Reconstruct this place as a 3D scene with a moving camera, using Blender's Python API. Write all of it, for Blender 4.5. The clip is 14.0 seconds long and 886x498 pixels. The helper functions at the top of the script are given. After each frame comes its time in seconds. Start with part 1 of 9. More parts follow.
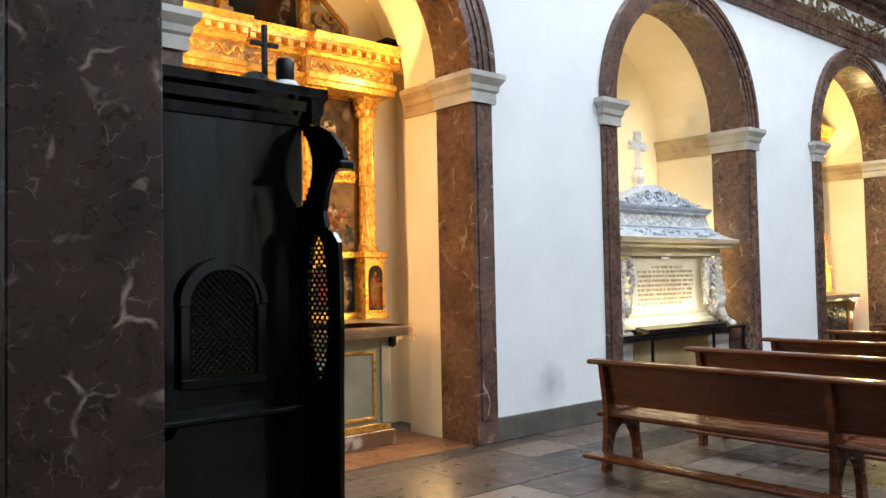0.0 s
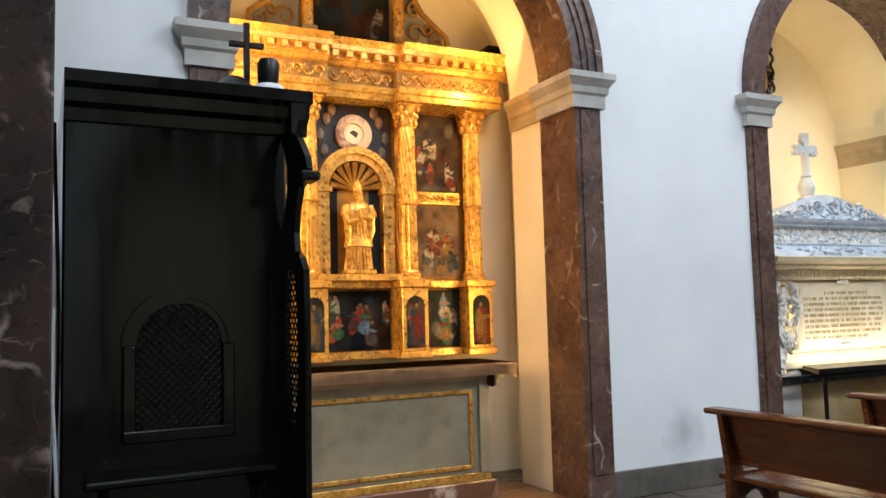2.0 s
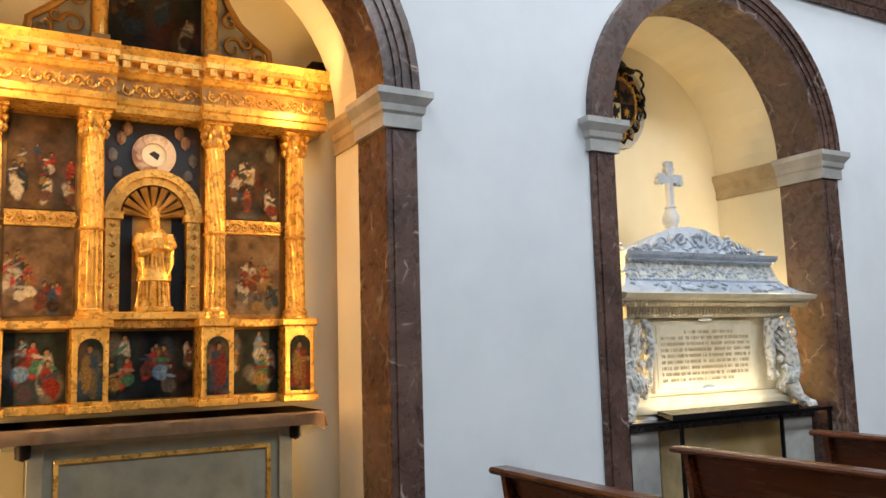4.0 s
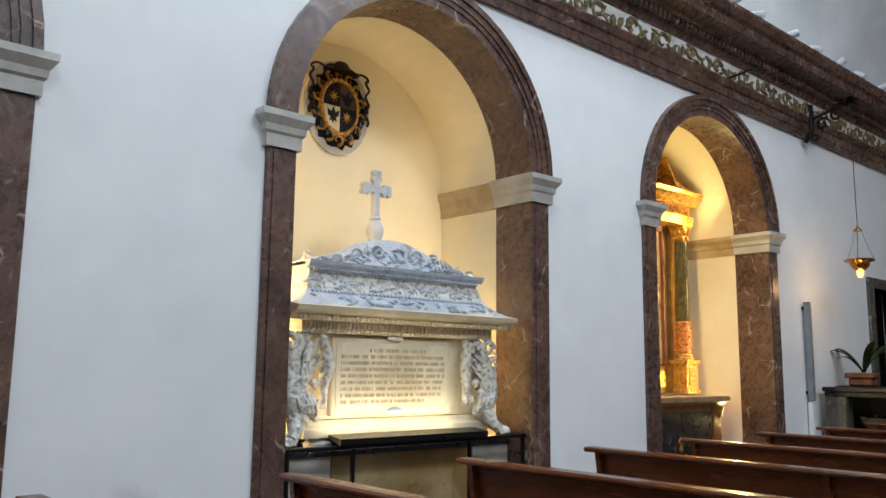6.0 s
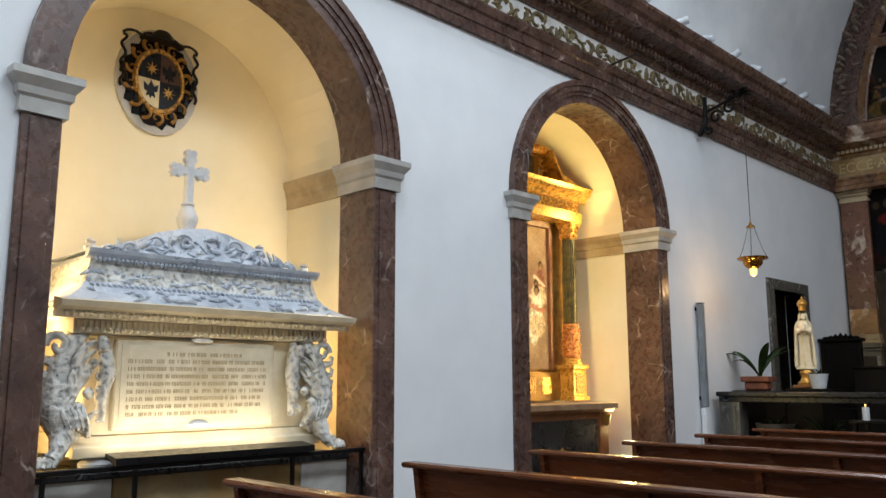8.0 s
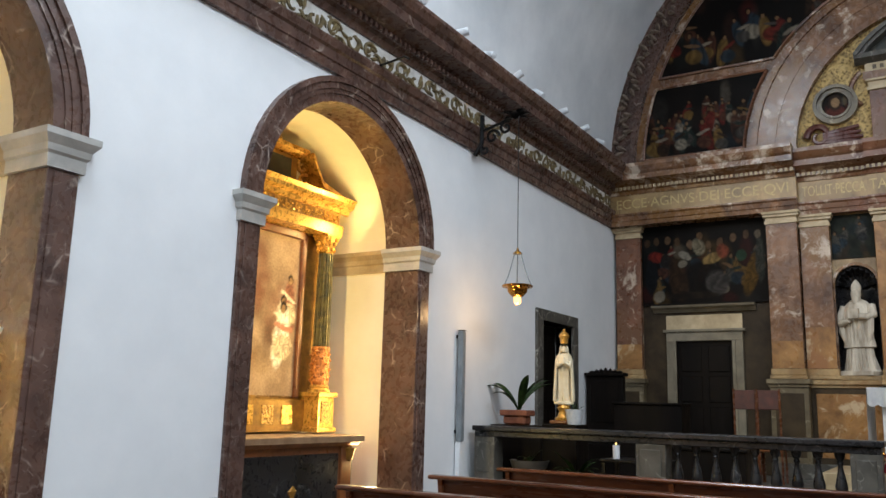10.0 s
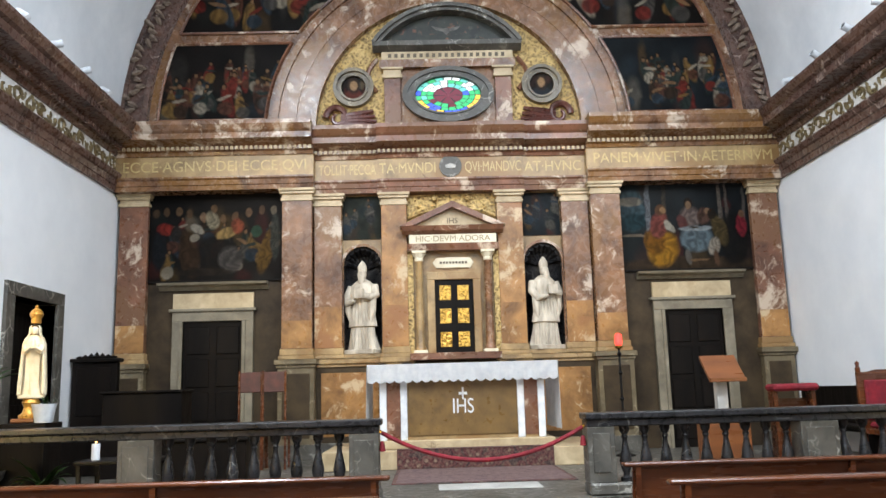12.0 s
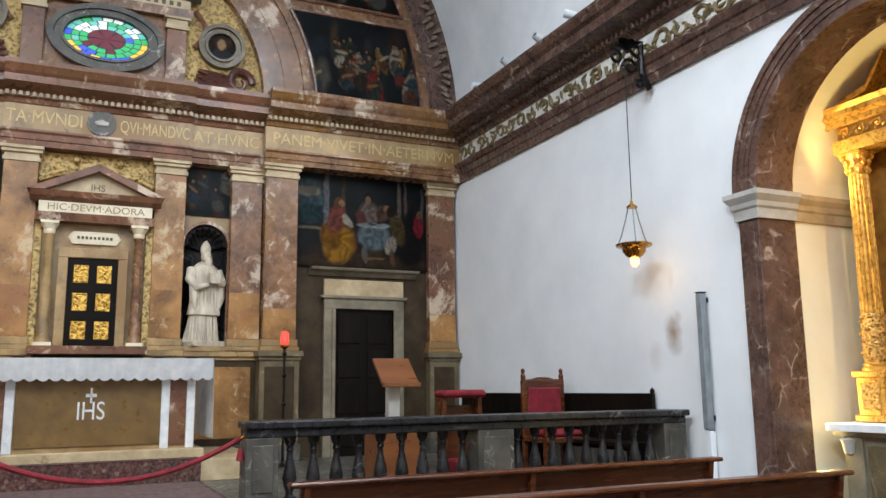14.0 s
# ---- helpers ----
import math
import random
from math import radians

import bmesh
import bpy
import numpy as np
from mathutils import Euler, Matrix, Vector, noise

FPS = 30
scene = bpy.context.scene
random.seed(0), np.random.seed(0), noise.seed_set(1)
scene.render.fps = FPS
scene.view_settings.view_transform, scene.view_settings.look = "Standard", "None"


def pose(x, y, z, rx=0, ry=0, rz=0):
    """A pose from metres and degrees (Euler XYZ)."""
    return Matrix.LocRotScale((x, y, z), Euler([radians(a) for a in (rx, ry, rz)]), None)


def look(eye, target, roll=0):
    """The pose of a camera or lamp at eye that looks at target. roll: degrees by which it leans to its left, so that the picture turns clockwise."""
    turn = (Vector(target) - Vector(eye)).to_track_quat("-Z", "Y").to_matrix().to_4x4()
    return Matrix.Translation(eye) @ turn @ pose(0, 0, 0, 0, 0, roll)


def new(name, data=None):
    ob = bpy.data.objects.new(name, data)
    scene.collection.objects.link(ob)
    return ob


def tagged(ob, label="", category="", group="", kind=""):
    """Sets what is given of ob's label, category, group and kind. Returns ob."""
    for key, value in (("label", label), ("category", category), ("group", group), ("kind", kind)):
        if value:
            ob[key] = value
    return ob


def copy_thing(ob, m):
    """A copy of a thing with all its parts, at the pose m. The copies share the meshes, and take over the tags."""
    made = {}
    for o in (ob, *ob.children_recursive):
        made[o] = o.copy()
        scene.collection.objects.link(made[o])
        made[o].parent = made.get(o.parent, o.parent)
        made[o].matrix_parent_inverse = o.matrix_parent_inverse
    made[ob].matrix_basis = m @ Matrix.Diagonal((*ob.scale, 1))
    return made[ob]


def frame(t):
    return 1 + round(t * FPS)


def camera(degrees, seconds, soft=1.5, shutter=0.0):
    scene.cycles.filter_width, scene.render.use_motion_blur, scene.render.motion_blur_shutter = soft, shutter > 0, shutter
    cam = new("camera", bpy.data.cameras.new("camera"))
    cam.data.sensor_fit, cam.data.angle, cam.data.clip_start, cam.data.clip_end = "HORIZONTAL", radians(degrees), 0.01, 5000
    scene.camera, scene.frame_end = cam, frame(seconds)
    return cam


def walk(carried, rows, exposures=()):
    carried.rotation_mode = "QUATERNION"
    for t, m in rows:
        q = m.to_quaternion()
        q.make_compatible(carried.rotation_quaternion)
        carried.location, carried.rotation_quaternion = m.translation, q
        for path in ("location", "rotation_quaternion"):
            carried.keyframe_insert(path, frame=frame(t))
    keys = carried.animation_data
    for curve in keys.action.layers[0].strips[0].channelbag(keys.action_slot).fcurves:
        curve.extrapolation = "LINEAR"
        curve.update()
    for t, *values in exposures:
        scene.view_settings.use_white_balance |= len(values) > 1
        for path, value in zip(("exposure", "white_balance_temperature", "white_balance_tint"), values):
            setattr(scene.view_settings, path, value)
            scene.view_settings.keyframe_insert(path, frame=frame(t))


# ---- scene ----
cam = camera(57.1, 14.0)
PATH = [
    (0, (-0.037, -0.068, 1.534), (1.271, 1.444, 1.607), -1.1),
    (0.5, (0.222, 0.004, 1.533), (1.409, 1.611, 1.621), -1.6),
    (1, (0.533, 0.026, 1.536), (1.674, 1.665, 1.637), -2.1),
    (1.5, (0.872, -0.005, 1.533), (1.847, 1.736, 1.67), -1.7),
    (2, (1.199, 0.065, 1.533), (2.088, 1.85, 1.688), -1.5),
    (2.2, (1.338, 0.09, 1.544), (2.216, 1.879, 1.711), -1.6),
    (4.3, (2.803, 0.12, 1.558), (3.807, 1.832, 1.804), -0.7),
    (4.5, (2.959, 0.064, 1.555), (3.978, 1.767, 1.804), 0.6),
    (5, (3.287, 0.011, 1.473), (4.361, 1.677, 1.742), 0.2),
    (5.4, (3.59, 0.004, 1.466), (4.802, 1.576, 1.716), 1.2),
    (5.5, (3.662, -0.002, 1.467), (4.912, 1.533, 1.751), -0.6),
    (6, (3.97, -0.082, 1.471), (5.284, 1.398, 1.763), 0.6),
    (6.5, (4.24, -0.03, 1.431), (5.588, 1.417, 1.727), -0.0),
    (7, (4.588, -0.049, 1.397), (5.959, 1.372, 1.715), -0.2),
    (7.2, (4.737, -0.07, 1.397), (6.111, 1.347, 1.718), -0.5),
    (9.3, (6.195, -0.187, 1.477), (7.69, 1.097, 1.817), 2.2),
    (9.5, (6.323, -0.175, 1.485), (7.844, 1.075, 1.834), 2.3),
    (10, (6.669, -0.129, 1.514), (8.338, 0.906, 1.892), 1.5),
    (10.5, (6.999, -0.114, 1.5), (8.758, 0.756, 1.884), 0.2),
    (11, (7.383, -0.089, 1.528), (9.275, 0.448, 1.891), -0.4),
    (11.5, (7.694, -0.055, 1.528), (9.654, 0.138, 1.877), -0.6),
    (12, (7.988, 0.014, 1.537), (9.958, -0.031, 1.879), -1.6),
    (12.5, (8.328, 0.002, 1.555), (10.291, -0.182, 1.893), -1.0),
    (13, (8.648, -0.028, 1.56), (10.587, -0.398, 1.882), -0.2),
    (13.5, (9.031, -0.048, 1.543), (10.882, -0.73, 1.873), -0.8),
    (14, (9.355, -0.134, 1.535), (11.141, -0.969, 1.87), -0.7),
]
walk(cam, [(t, look(eye, target, roll)) for t, eye, target, roll in PATH], exposures=[(0, 0.12), (0.5, 0.05), (2.2, -0.08), (4.3, -0.36), (7.2, -0.46), (9.5, -0.28), (10.5, 0.0), (11.5, 0.58), (12.5, 0.95), (13.2, 0.84), (14, 0.34)])

# ---- light ----
scene.view_settings.exposure = 0.0
world = bpy.data.worlds.new("church_dim")
scene.world = world
world.use_nodes = True
world.node_tree.nodes["Background"].inputs[0].default_value = (0.55, 0.65, 0.8, 1)
world.node_tree.nodes["Background"].inputs[1].default_value = 0.006


def lamp_area(name, m, sx, sy, watts, colour, spread=180):
    d = bpy.data.lights.new(name, "AREA")
    d.shape, d.size, d.size_y, d.energy, d.color = "RECTANGLE", sx, sy, watts, colour
    d.spread = radians(spread)
    o = new(name, d)
    o.matrix_world = m
    return tagged(o, kind="structure")


COOL = (0.80, 0.90, 1.0)
AMBER = (1.0, 0.61, 0.23)
GOLDEN = (1.0, 0.76, 0.30)
PALEGOLD = (1.0, 0.70, 0.32)
AX = -0.48                      # axis of the nave
YL, YR = 5.44, -6.40            # faces of the long walls
XA, XB = 22.30, -7.0            # altar wall and entrance wall
ZC = 6.25                       # top of the main cornice

# lamps added as daylight of unseen windows, behind the walker and in the vault
lamp_area("window_light_entrance", look((XB + 0.3, AX, 6.6), (6, AX, 2.5)), 5.5, 4.5, 260, COOL)
for wx, ww in ((1.5, 330), (9.0, 530), (13.8, 230)):
    lamp_area("window_light_vault", look((wx, -4.2, 10.1), (wx - 0.5, 1.2, 2.2)), 2.2, 1.6, ww, COOL)
    lamp_area("window_light_vault", look((wx, 3.3, 10.1), (wx - 0.5, -3.4, 3.0)), 2.2, 1.6, ww * (1.35 if wx > 5 else 1.0), COOL)

# the projectors at the chancel end of both cornices, turned to the altar wall
for py in (YL - 0.6, YR + 0.6):
    for px in (15.6, 17.6):
        d = bpy.data.lights.new("projector_light", "SPOT")
        d.energy, d.color, d.spot_size, d.spot_blend, d.shadow_soft_size = 125, (1.0, 0.89, 0.74), radians(75), 0.8, 0.06
        o = new("projector_light", d)
        o.matrix_world = look((px, py, 6.55), (22.2, AX + (py - AX) * 0.15, 2.6))

# ---- materials ----


def lin(h):
    v = [int(h[i:i + 2], 16) / 255 for i in (1, 3, 5)]
    return tuple(c / 12.92 if c <= 0.04045 else ((c + 0.055) / 1.055) ** 2.4 for c in v) + (1,)


def material(name):
    m = bpy.data.materials.new(name)
    m.use_nodes = True
    nt = m.node_tree
    return m, nt, nt.nodes["Principled BSDF"]


def node(nt, kind, **kw):
    n = nt.nodes.new(kind)
    for k, v in kw.items():
        if k == "op":
            n.operation = v
        elif k == "feature":
            n.feature = v
        elif k == "blend":
            n.blend_type = v
        else:
            n.inputs[k.replace("_", " ")].default_value = v
    return n


def ramp(nt, src, stops):
    r = nt.nodes.new("ShaderNodeValToRGB")
    e = r.color_ramp.elements
    while len(e) < len(stops):
        e.new(0.5)
    for el, (p, c) in zip(e, stops):
        el.position, el.color = p, c if len(c) == 4 else (*c, 1)
    nt.links.new(src, r.inputs[0])
    return r.outputs[0]


def mix(nt, fac, a, b, blend="MIX"):
    n = nt.nodes.new("ShaderNodeMix")
    n.data_type, n.blend_type = "RGBA", blend
    for sock, v in ((n.inputs[0], fac), (n.inputs[6], a), (n.inputs[7], b)):
        if isinstance(v, bpy.types.NodeSocket):
            nt.links.new(v, sock)
        else:
            sock.default_value = v
    return n.outputs[2]


def coords(nt, distort=0.0, scale=1.0, spread=True):
    tc = nt.nodes.new("ShaderNodeTexCoord")
    out = tc.outputs["Object"]
    if spread:
        oi = nt.nodes.new("ShaderNodeObjectInfo")
        mul = node(nt, "ShaderNodeVectorMath", op="MULTIPLY_ADD")
        nt.links.new(oi.outputs["Random"], mul.inputs[0])
        mul.inputs[1].default_value = (17.0, 31.0, 23.0)
        nt.links.new(out, mul.inputs[2])
        out = mul.outputs[0]
    if distort:
        nz = node(nt, "ShaderNodeTexNoise", Scale=1.7 * scale, Detail=4.0)
        nt.links.new(out, nz.inputs["Vector"])
        ma = node(nt, "ShaderNodeVectorMath", op="MULTIPLY_ADD")
        nt.links.new(nz.outputs["Color"], ma.inputs[0])
        ma.inputs[1].default_value = (distort,) * 3
        nt.links.new(out, ma.inputs[2])
        out = ma.outputs[0]
    return out


def noise_fac(nt, vec, scale, detail=5.0, rough=0.55):
    n = node(nt, "ShaderNodeTexNoise", Scale=scale, Detail=detail, Roughness=rough)
    nt.links.new(vec, n.inputs["Vector"])
    return n.outputs["Fac"]


def bump(nt, bsdf, height, strength, dist=0.01):
    b = node(nt, "ShaderNodeBump", Strength=strength, Distance=dist)
    nt.links.new(height, b.inputs["Height"])
    nt.links.new(b.outputs[0], bsdf.inputs["Normal"])


def marble(name, dark, light, vein, scale=3.0, width=0.05, much=0.55, rough=0.3, patch=None, blotch=None, breakup=0.8, twist=0.45):
    m, nt, b = material(name)
    v = coords(nt, twist, scale * 0.5)
    base = ramp(nt, noise_fac(nt, v, scale * 0.9, 8, 0.62), [(0.3, lin(dark)), (0.68, lin(light))])
    if patch:
        p = ramp(nt, noise_fac(nt, v, scale * 0.33, 3), [(0.52, (0, 0, 0)), (0.6, (1, 1, 1))])
        base = mix(nt, p, base, lin(patch))
    if blotch:
        p = ramp(nt, noise_fac(nt, v, scale * 0.75, 9, 0.68), [(0.56, (0, 0, 0)), (0.63, (0.85, 0.85, 0.85))])
        base = mix(nt, p, base, lin(blotch))
    col = base
    for k, (s, w) in enumerate(((scale, width), (scale * 2.7, width * 0.8))):
        vo = node(nt, "ShaderNodeTexVoronoi", feature="DISTANCE_TO_EDGE", Scale=s)
        nt.links.new(v, vo.inputs["Vector"])
        line = ramp(nt, vo.outputs["Distance"], [(0.0, (1, 1, 1)), (w, (0, 0, 0))])
        gate = ramp(nt, noise_fac(nt, v, s * breakup + k, 2), [(1 - much, (0, 0, 0)), (1 - much + 0.14, (1, 1, 1))])
        f = mix(nt, 1.0, line, gate, "MULTIPLY")
        if k:
            f = mix(nt, 1.0, f, (0.5, 0.5, 0.5, 1), "MULTIPLY")
        col = mix(nt, f, col, lin(vein))
    nt.links.new(col, b.inputs["Base Color"])
    r = ramp(nt, noise_fac(nt, v, scale * 4, 4), [(0.3, (rough - 0.08,) * 3), (0.7, (rough + 0.15,) * 3)])
    nt.links.new(r, b.inputs["Roughness"])
    bump(nt, b, noise_fac(nt, v, 40, 4), 0.08, 0.004)
    return m


def plain(name, a, b_, scale=6.0, rough=0.6, metal=0.0, relief=0.1, stretch=None, fine=45.0):
    m, nt, b = material(name)
    v = coords(nt)
    if stretch:
        mp = nt.nodes.new("ShaderNodeMapping")
        mp.inputs["Scale"].default_value = stretch
        nt.links.new(v, mp.inputs[0])
        v = mp.outputs[0]
    col = ramp(nt, noise_fac(nt, v, scale, 7, 0.6), [(0.3, lin(a)), (0.7, lin(b_))])
    nt.links.new(col, b.inputs["Base Color"])
    b.inputs["Metallic"].default_value = metal
    rr = ramp(nt, noise_fac(nt, v, scale * 3, 4), [(0.3, (max(rough - 0.1, 0.03),) * 3), (0.7, (min(rough + 0.1, 1),) * 3)])
    nt.links.new(rr, b.inputs["Roughness"])
    bump(nt, b, noise_fac(nt, v, fine, 5), relief, 0.006)
    return m


def carved(name, a, b_, metal, rough, scale=30.0, strength=0.8):
    """Chased or carved surface: deep small relief, hollows coloured darker to stand for shade."""
    m, nt, b = material(name)
    v = coords(nt, 0.12, 6)
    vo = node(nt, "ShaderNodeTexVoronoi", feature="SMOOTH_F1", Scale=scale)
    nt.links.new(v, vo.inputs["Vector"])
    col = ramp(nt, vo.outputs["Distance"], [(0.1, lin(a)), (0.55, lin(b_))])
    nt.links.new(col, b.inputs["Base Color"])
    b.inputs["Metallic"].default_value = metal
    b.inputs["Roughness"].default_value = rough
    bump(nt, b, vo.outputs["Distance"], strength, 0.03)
    return m


def glow(name, colour, strength):
    m, nt, b = material(name)
    b.inputs["Base Color"].default_value = (*colour, 1)
    b.inputs["Emission Color"].default_value = (*colour, 1)
    b.inputs["Emission Strength"].default_value = strength
    return m


def canvas(name, dark, mid, accents, scale=5.0, gloss=0.35):
    """Old darkened oil painting: dim ground with broken touches of colour."""
    m, nt, b = material(name)
    v = coords(nt, 0.25, 2.5)
    col = ramp(nt, noise_fac(nt, v, scale * 0.5, 6), [(0.35, lin(dark)), (0.7, lin(mid))])
    for k, a in enumerate(accents):
        off = node(nt, "ShaderNodeVectorMath", op="ADD")
        nt.links.new(v, off.inputs[0])
        off.inputs[1].default_value = (3.1 * k + 1, 7.7 * k, 5.3 * k)
        f = ramp(nt, noise_fac(nt, off.outputs[0], scale, 4, 0.6), [(0.6, (0, 0, 0)), (0.7, (0.75,) * 3)])
        col = mix(nt, f, col, lin(a))
    nt.links.new(col, b.inputs["Base Color"])
    b.inputs["Roughness"].default_value = gloss
    bump(nt, b, noise_fac(nt, v, 60, 3), 0.12, 0.004)
    return m


M_BROWN = marble("brown_marble", "#3a2a26", "#6c5146", "#b4a296", 3.6, 0.045, 0.47, 0.26, breakup=1.2, twist=0.24)
M_PIER = marble("dark_brown_marble", "#221816", "#46362f", "#9c8c82", 4.0, 0.055, 0.47, 0.3, breakup=1.3, twist=0.26)
M_RED = marble("red_marble", "#482c20", "#885c44", "#c8b49c", 2.4, 0.04, 0.42, 0.3, "#6e4c34", "#c8b49e", 1.8)
M_ROSE = marble("rose_marble", "#412b1f", "#946c4e", "#cdbaa8", 2.6, 0.04, 0.42, 0.24, "#7a5630", "#ccbaa6", 1.8)
M_YELLOW = marble("yellow_marble", "#766042", "#b6986a", "#624a34", 3.0, 0.03, 0.45, 0.35, "#8a6a42")
M_IMPOST = marble("grey_white_marble", "#9a9894", "#c8c4bc", "#83807e", 3.0, 0.03, 0.4, 0.35)
M_WHITE = marble("white_marble", "#b9bcc2", "#e4e4e2", "#8b9098", 4.0, 0.03, 0.45, 0.38)
M_CREAM = marble("cream_marble", "#c3b699", "#e6dcc4", "#9a8c70", 3.0, 0.03, 0.35, 0.4)
M_GREYM = marble("grey_marble", "#33312d", "#5c5850", "#a8a49a", 3.0, 0.04, 0.5, 0.4)
M_DARKM = marble("dark_grey_marble", "#121213", "#2c2b2d", "#6c6a68", 3.5, 0.03, 0.5, 0.28)
M_DADO = plain("dark_ochre_stone", "#2a2118", "#4c3e2b", 3.0, 0.5, 0, 0.15)
M_WALL = plain("white_plaster", "#dcdee0", "#e8e9ea", 1.2, 0.85, 0, 0.12, None, 30)
M_NICHE = plain("cream_plaster", "#e8dcbc", "#f2e8cc", 1.5, 0.85, 0, 0.12, None, 30)


def stained(base, spots):
    """A copy of a plaster with old stains and painted-on shade: (x, y, z, radii, colour, strength) in the world."""
    m = base.copy()
    nt = m.node_tree
    b = nt.nodes["Principled BSDF"]
    src = b.inputs["Base Color"].links[0].from_socket
    ge = nt.nodes.new("ShaderNodeNewGeometry")
    nz = node(nt, "ShaderNodeTexNoise", Scale=6.0, Detail=5.0)
    nt.links.new(ge.outputs["Position"], nz.inputs["Vector"])
    for x, y, z, rx, rz, c, k in spots:
        su = node(nt, "ShaderNodeVectorMath", op="SUBTRACT")
        nt.links.new(ge.outputs["Position"], su.inputs[0])
        su.inputs[1].default_value = (x, y, z)
        ml = node(nt, "ShaderNodeVectorMath", op="MULTIPLY")
        nt.links.new(su.outputs[0], ml.inputs[0])
        ml.inputs[1].default_value = (1 / rx, 0.2, 1 / rz)
        ln = node(nt, "ShaderNodeVectorMath", op="LENGTH")
        nt.links.new(ml.outputs[0], ln.inputs[0])
        ad = node(nt, "ShaderNodeMath", op="MULTIPLY_ADD")
        nt.links.new(nz.outputs["Fac"], ad.inputs[0])
        ad.inputs[1].default_value = 0.7
        nt.links.new(ln.outputs["Value"], ad.inputs[2])
        f = ramp(nt, ad.outputs[0], [(0.35, (k, k, k)), (1.0, (0, 0, 0))])
        src = mix(nt, f, src, lin(c))
    nt.links.new(src, b.inputs["Base Color"])
    return m


M_VAULT = plain("grey_white_vault_plaster", "#d0d4d8", "#eceef0", 0.8, 0.9, 0, 0.15, None, 20)
M_SKIRT = plain("grey_stone_skirting", "#4a4640", "#6a645c", 5, 0.55)
M_FLOOR = plain("grey_stone_bed", "#3c3a38", "#55524e", 3, 0.6)
M_WOOD = plain("dark_brown_pew_wood", "#381b0f", "#66371c", 5, 0.26, 0, 0.08, (1, 0.12, 1))
M_WOODL = plain("mid_brown_wood", "#5a3018", "#83502c", 5, 0.35, 0, 0.08, (1, 0.15, 1))
M_BLACKW = plain("black_green_painted_wood", "#020403", "#060b09", 5, 0.13, 0, 0.04, (1, 1, 0.1), 12)
M_DOORW = plain("dark_door_wood", "#080605", "#17110d", 6, 0.5, 0, 0.15, (1, 1, 0.15))
M_GOLD = plain("gilded_wood", "#ac7a30", "#e8b65c", 7, 0.30, 0.50, 0.3)
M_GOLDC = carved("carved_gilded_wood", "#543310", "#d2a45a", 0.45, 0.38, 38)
M_BRASS = plain("polished_brass", "#8a5c20", "#c89040", 14, 0.25, 1.0, 0.1)
M_IRON = plain("black_iron", "#0c0c0d", "#1c1c1e", 16, 0.4, 0.6, 0.1)
M_CLOTH = plain("white_linen", "#d8dade", "#f0f0f0", 9, 0.9, 0, 0.3)
M_MENSA = plain("grey_green_painted_wood", "#78725f", "#989078", 4, 0.5, 0, 0.1)
M_MCLOTH = plain("brown_altar_cover", "#7a5c40", "#a08060", 5, 0.85, 0, 0.3)
M_CRIMSON = plain("crimson_velvet", "#5c0c18", "#8a1624", 8, 0.8, 0, 0.2)
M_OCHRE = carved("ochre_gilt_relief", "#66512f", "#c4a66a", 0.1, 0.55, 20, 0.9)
M_SPOT = plain("white_projector_enamel", "#b4b8bc", "#d4d6d8", 10, 0.5)
M_STATUE = plain("white_statue_marble", "#948878", "#dcd2c0", 4, 0.6, 0, 0.9, (1.6, 1.6, 0.5), 16)
M_GREEN = plain("dark_green_leaf", "#1c3014", "#3a5a26", 8, 0.45)
M_TERRA = plain("terracotta", "#6a3a26", "#8a5238", 8, 0.75)
M_BLACK = plain("black_paint", "#08080a", "#121214", 8, 0.35)
M_BULB = glow("lamp_flame_glow", (1.0, 0.55, 0.16), 3.2)
M_OLIVEM = marble("olive_grey_marble", "#433a2c", "#76684e", "#a89a80", 3.0, 0.04, 0.45, 0.35)
M_TAN = marble("tan_marble", "#94805f", "#c4b08e", "#7a664a", 3.0, 0.03, 0.4, 0.4)
M_GREYT = marble("grey_tan_stone", "#5e5646", "#8a806c", "#a09680", 3.0, 0.03, 0.4, 0.45)
M_LEATHER = plain("red_brown_leather", "#38201c", "#5c342c", 7, 0.5, 0, 0.2)
M_OCHREM = marble("golden_brown_marble", "#5a3a1a", "#b0804a", "#cbb898", 2.4, 0.035, 0.4, 0.32, "#8e6038", "#c8b08c", 1.8)
M_ALTF = plain("brown_ochre_marble", "#5a4426", "#7e6238", 4, 0.35, 0, 0.1)
M_GREYBOX = plain("grey_enamel", "#70767a", "#888e92", 6, 0.4)
for m_, k_ in ((M_BLACKW, 0.32), (M_DOORW, 0.12), (M_DARKM, 0.35), (M_BLACK, 0.3), (M_DADO, 0.2), (M_PIER, 0.3)):
    m_.node_tree.nodes["Principled BSDF"].inputs["Specular IOR Level"].default_value = k_

# ---- mesh helpers ----
ORIGIN = {}


def thing(name, label, category, at=(0, 0, 0), m=None, group="", kind=""):
    """An Empty at a thing's base. With m the parts are in its own coordinates, else in the world's."""
    o = new(name)
    o.empty_display_size = 0.1
    if m is None:
        o.location = at
        ORIGIN[o.name] = Vector(at)
    else:
        o.matrix_basis = m
        ORIGIN[o.name] = Vector((0, 0, 0))
    return tagged(o, label, category, group, kind)


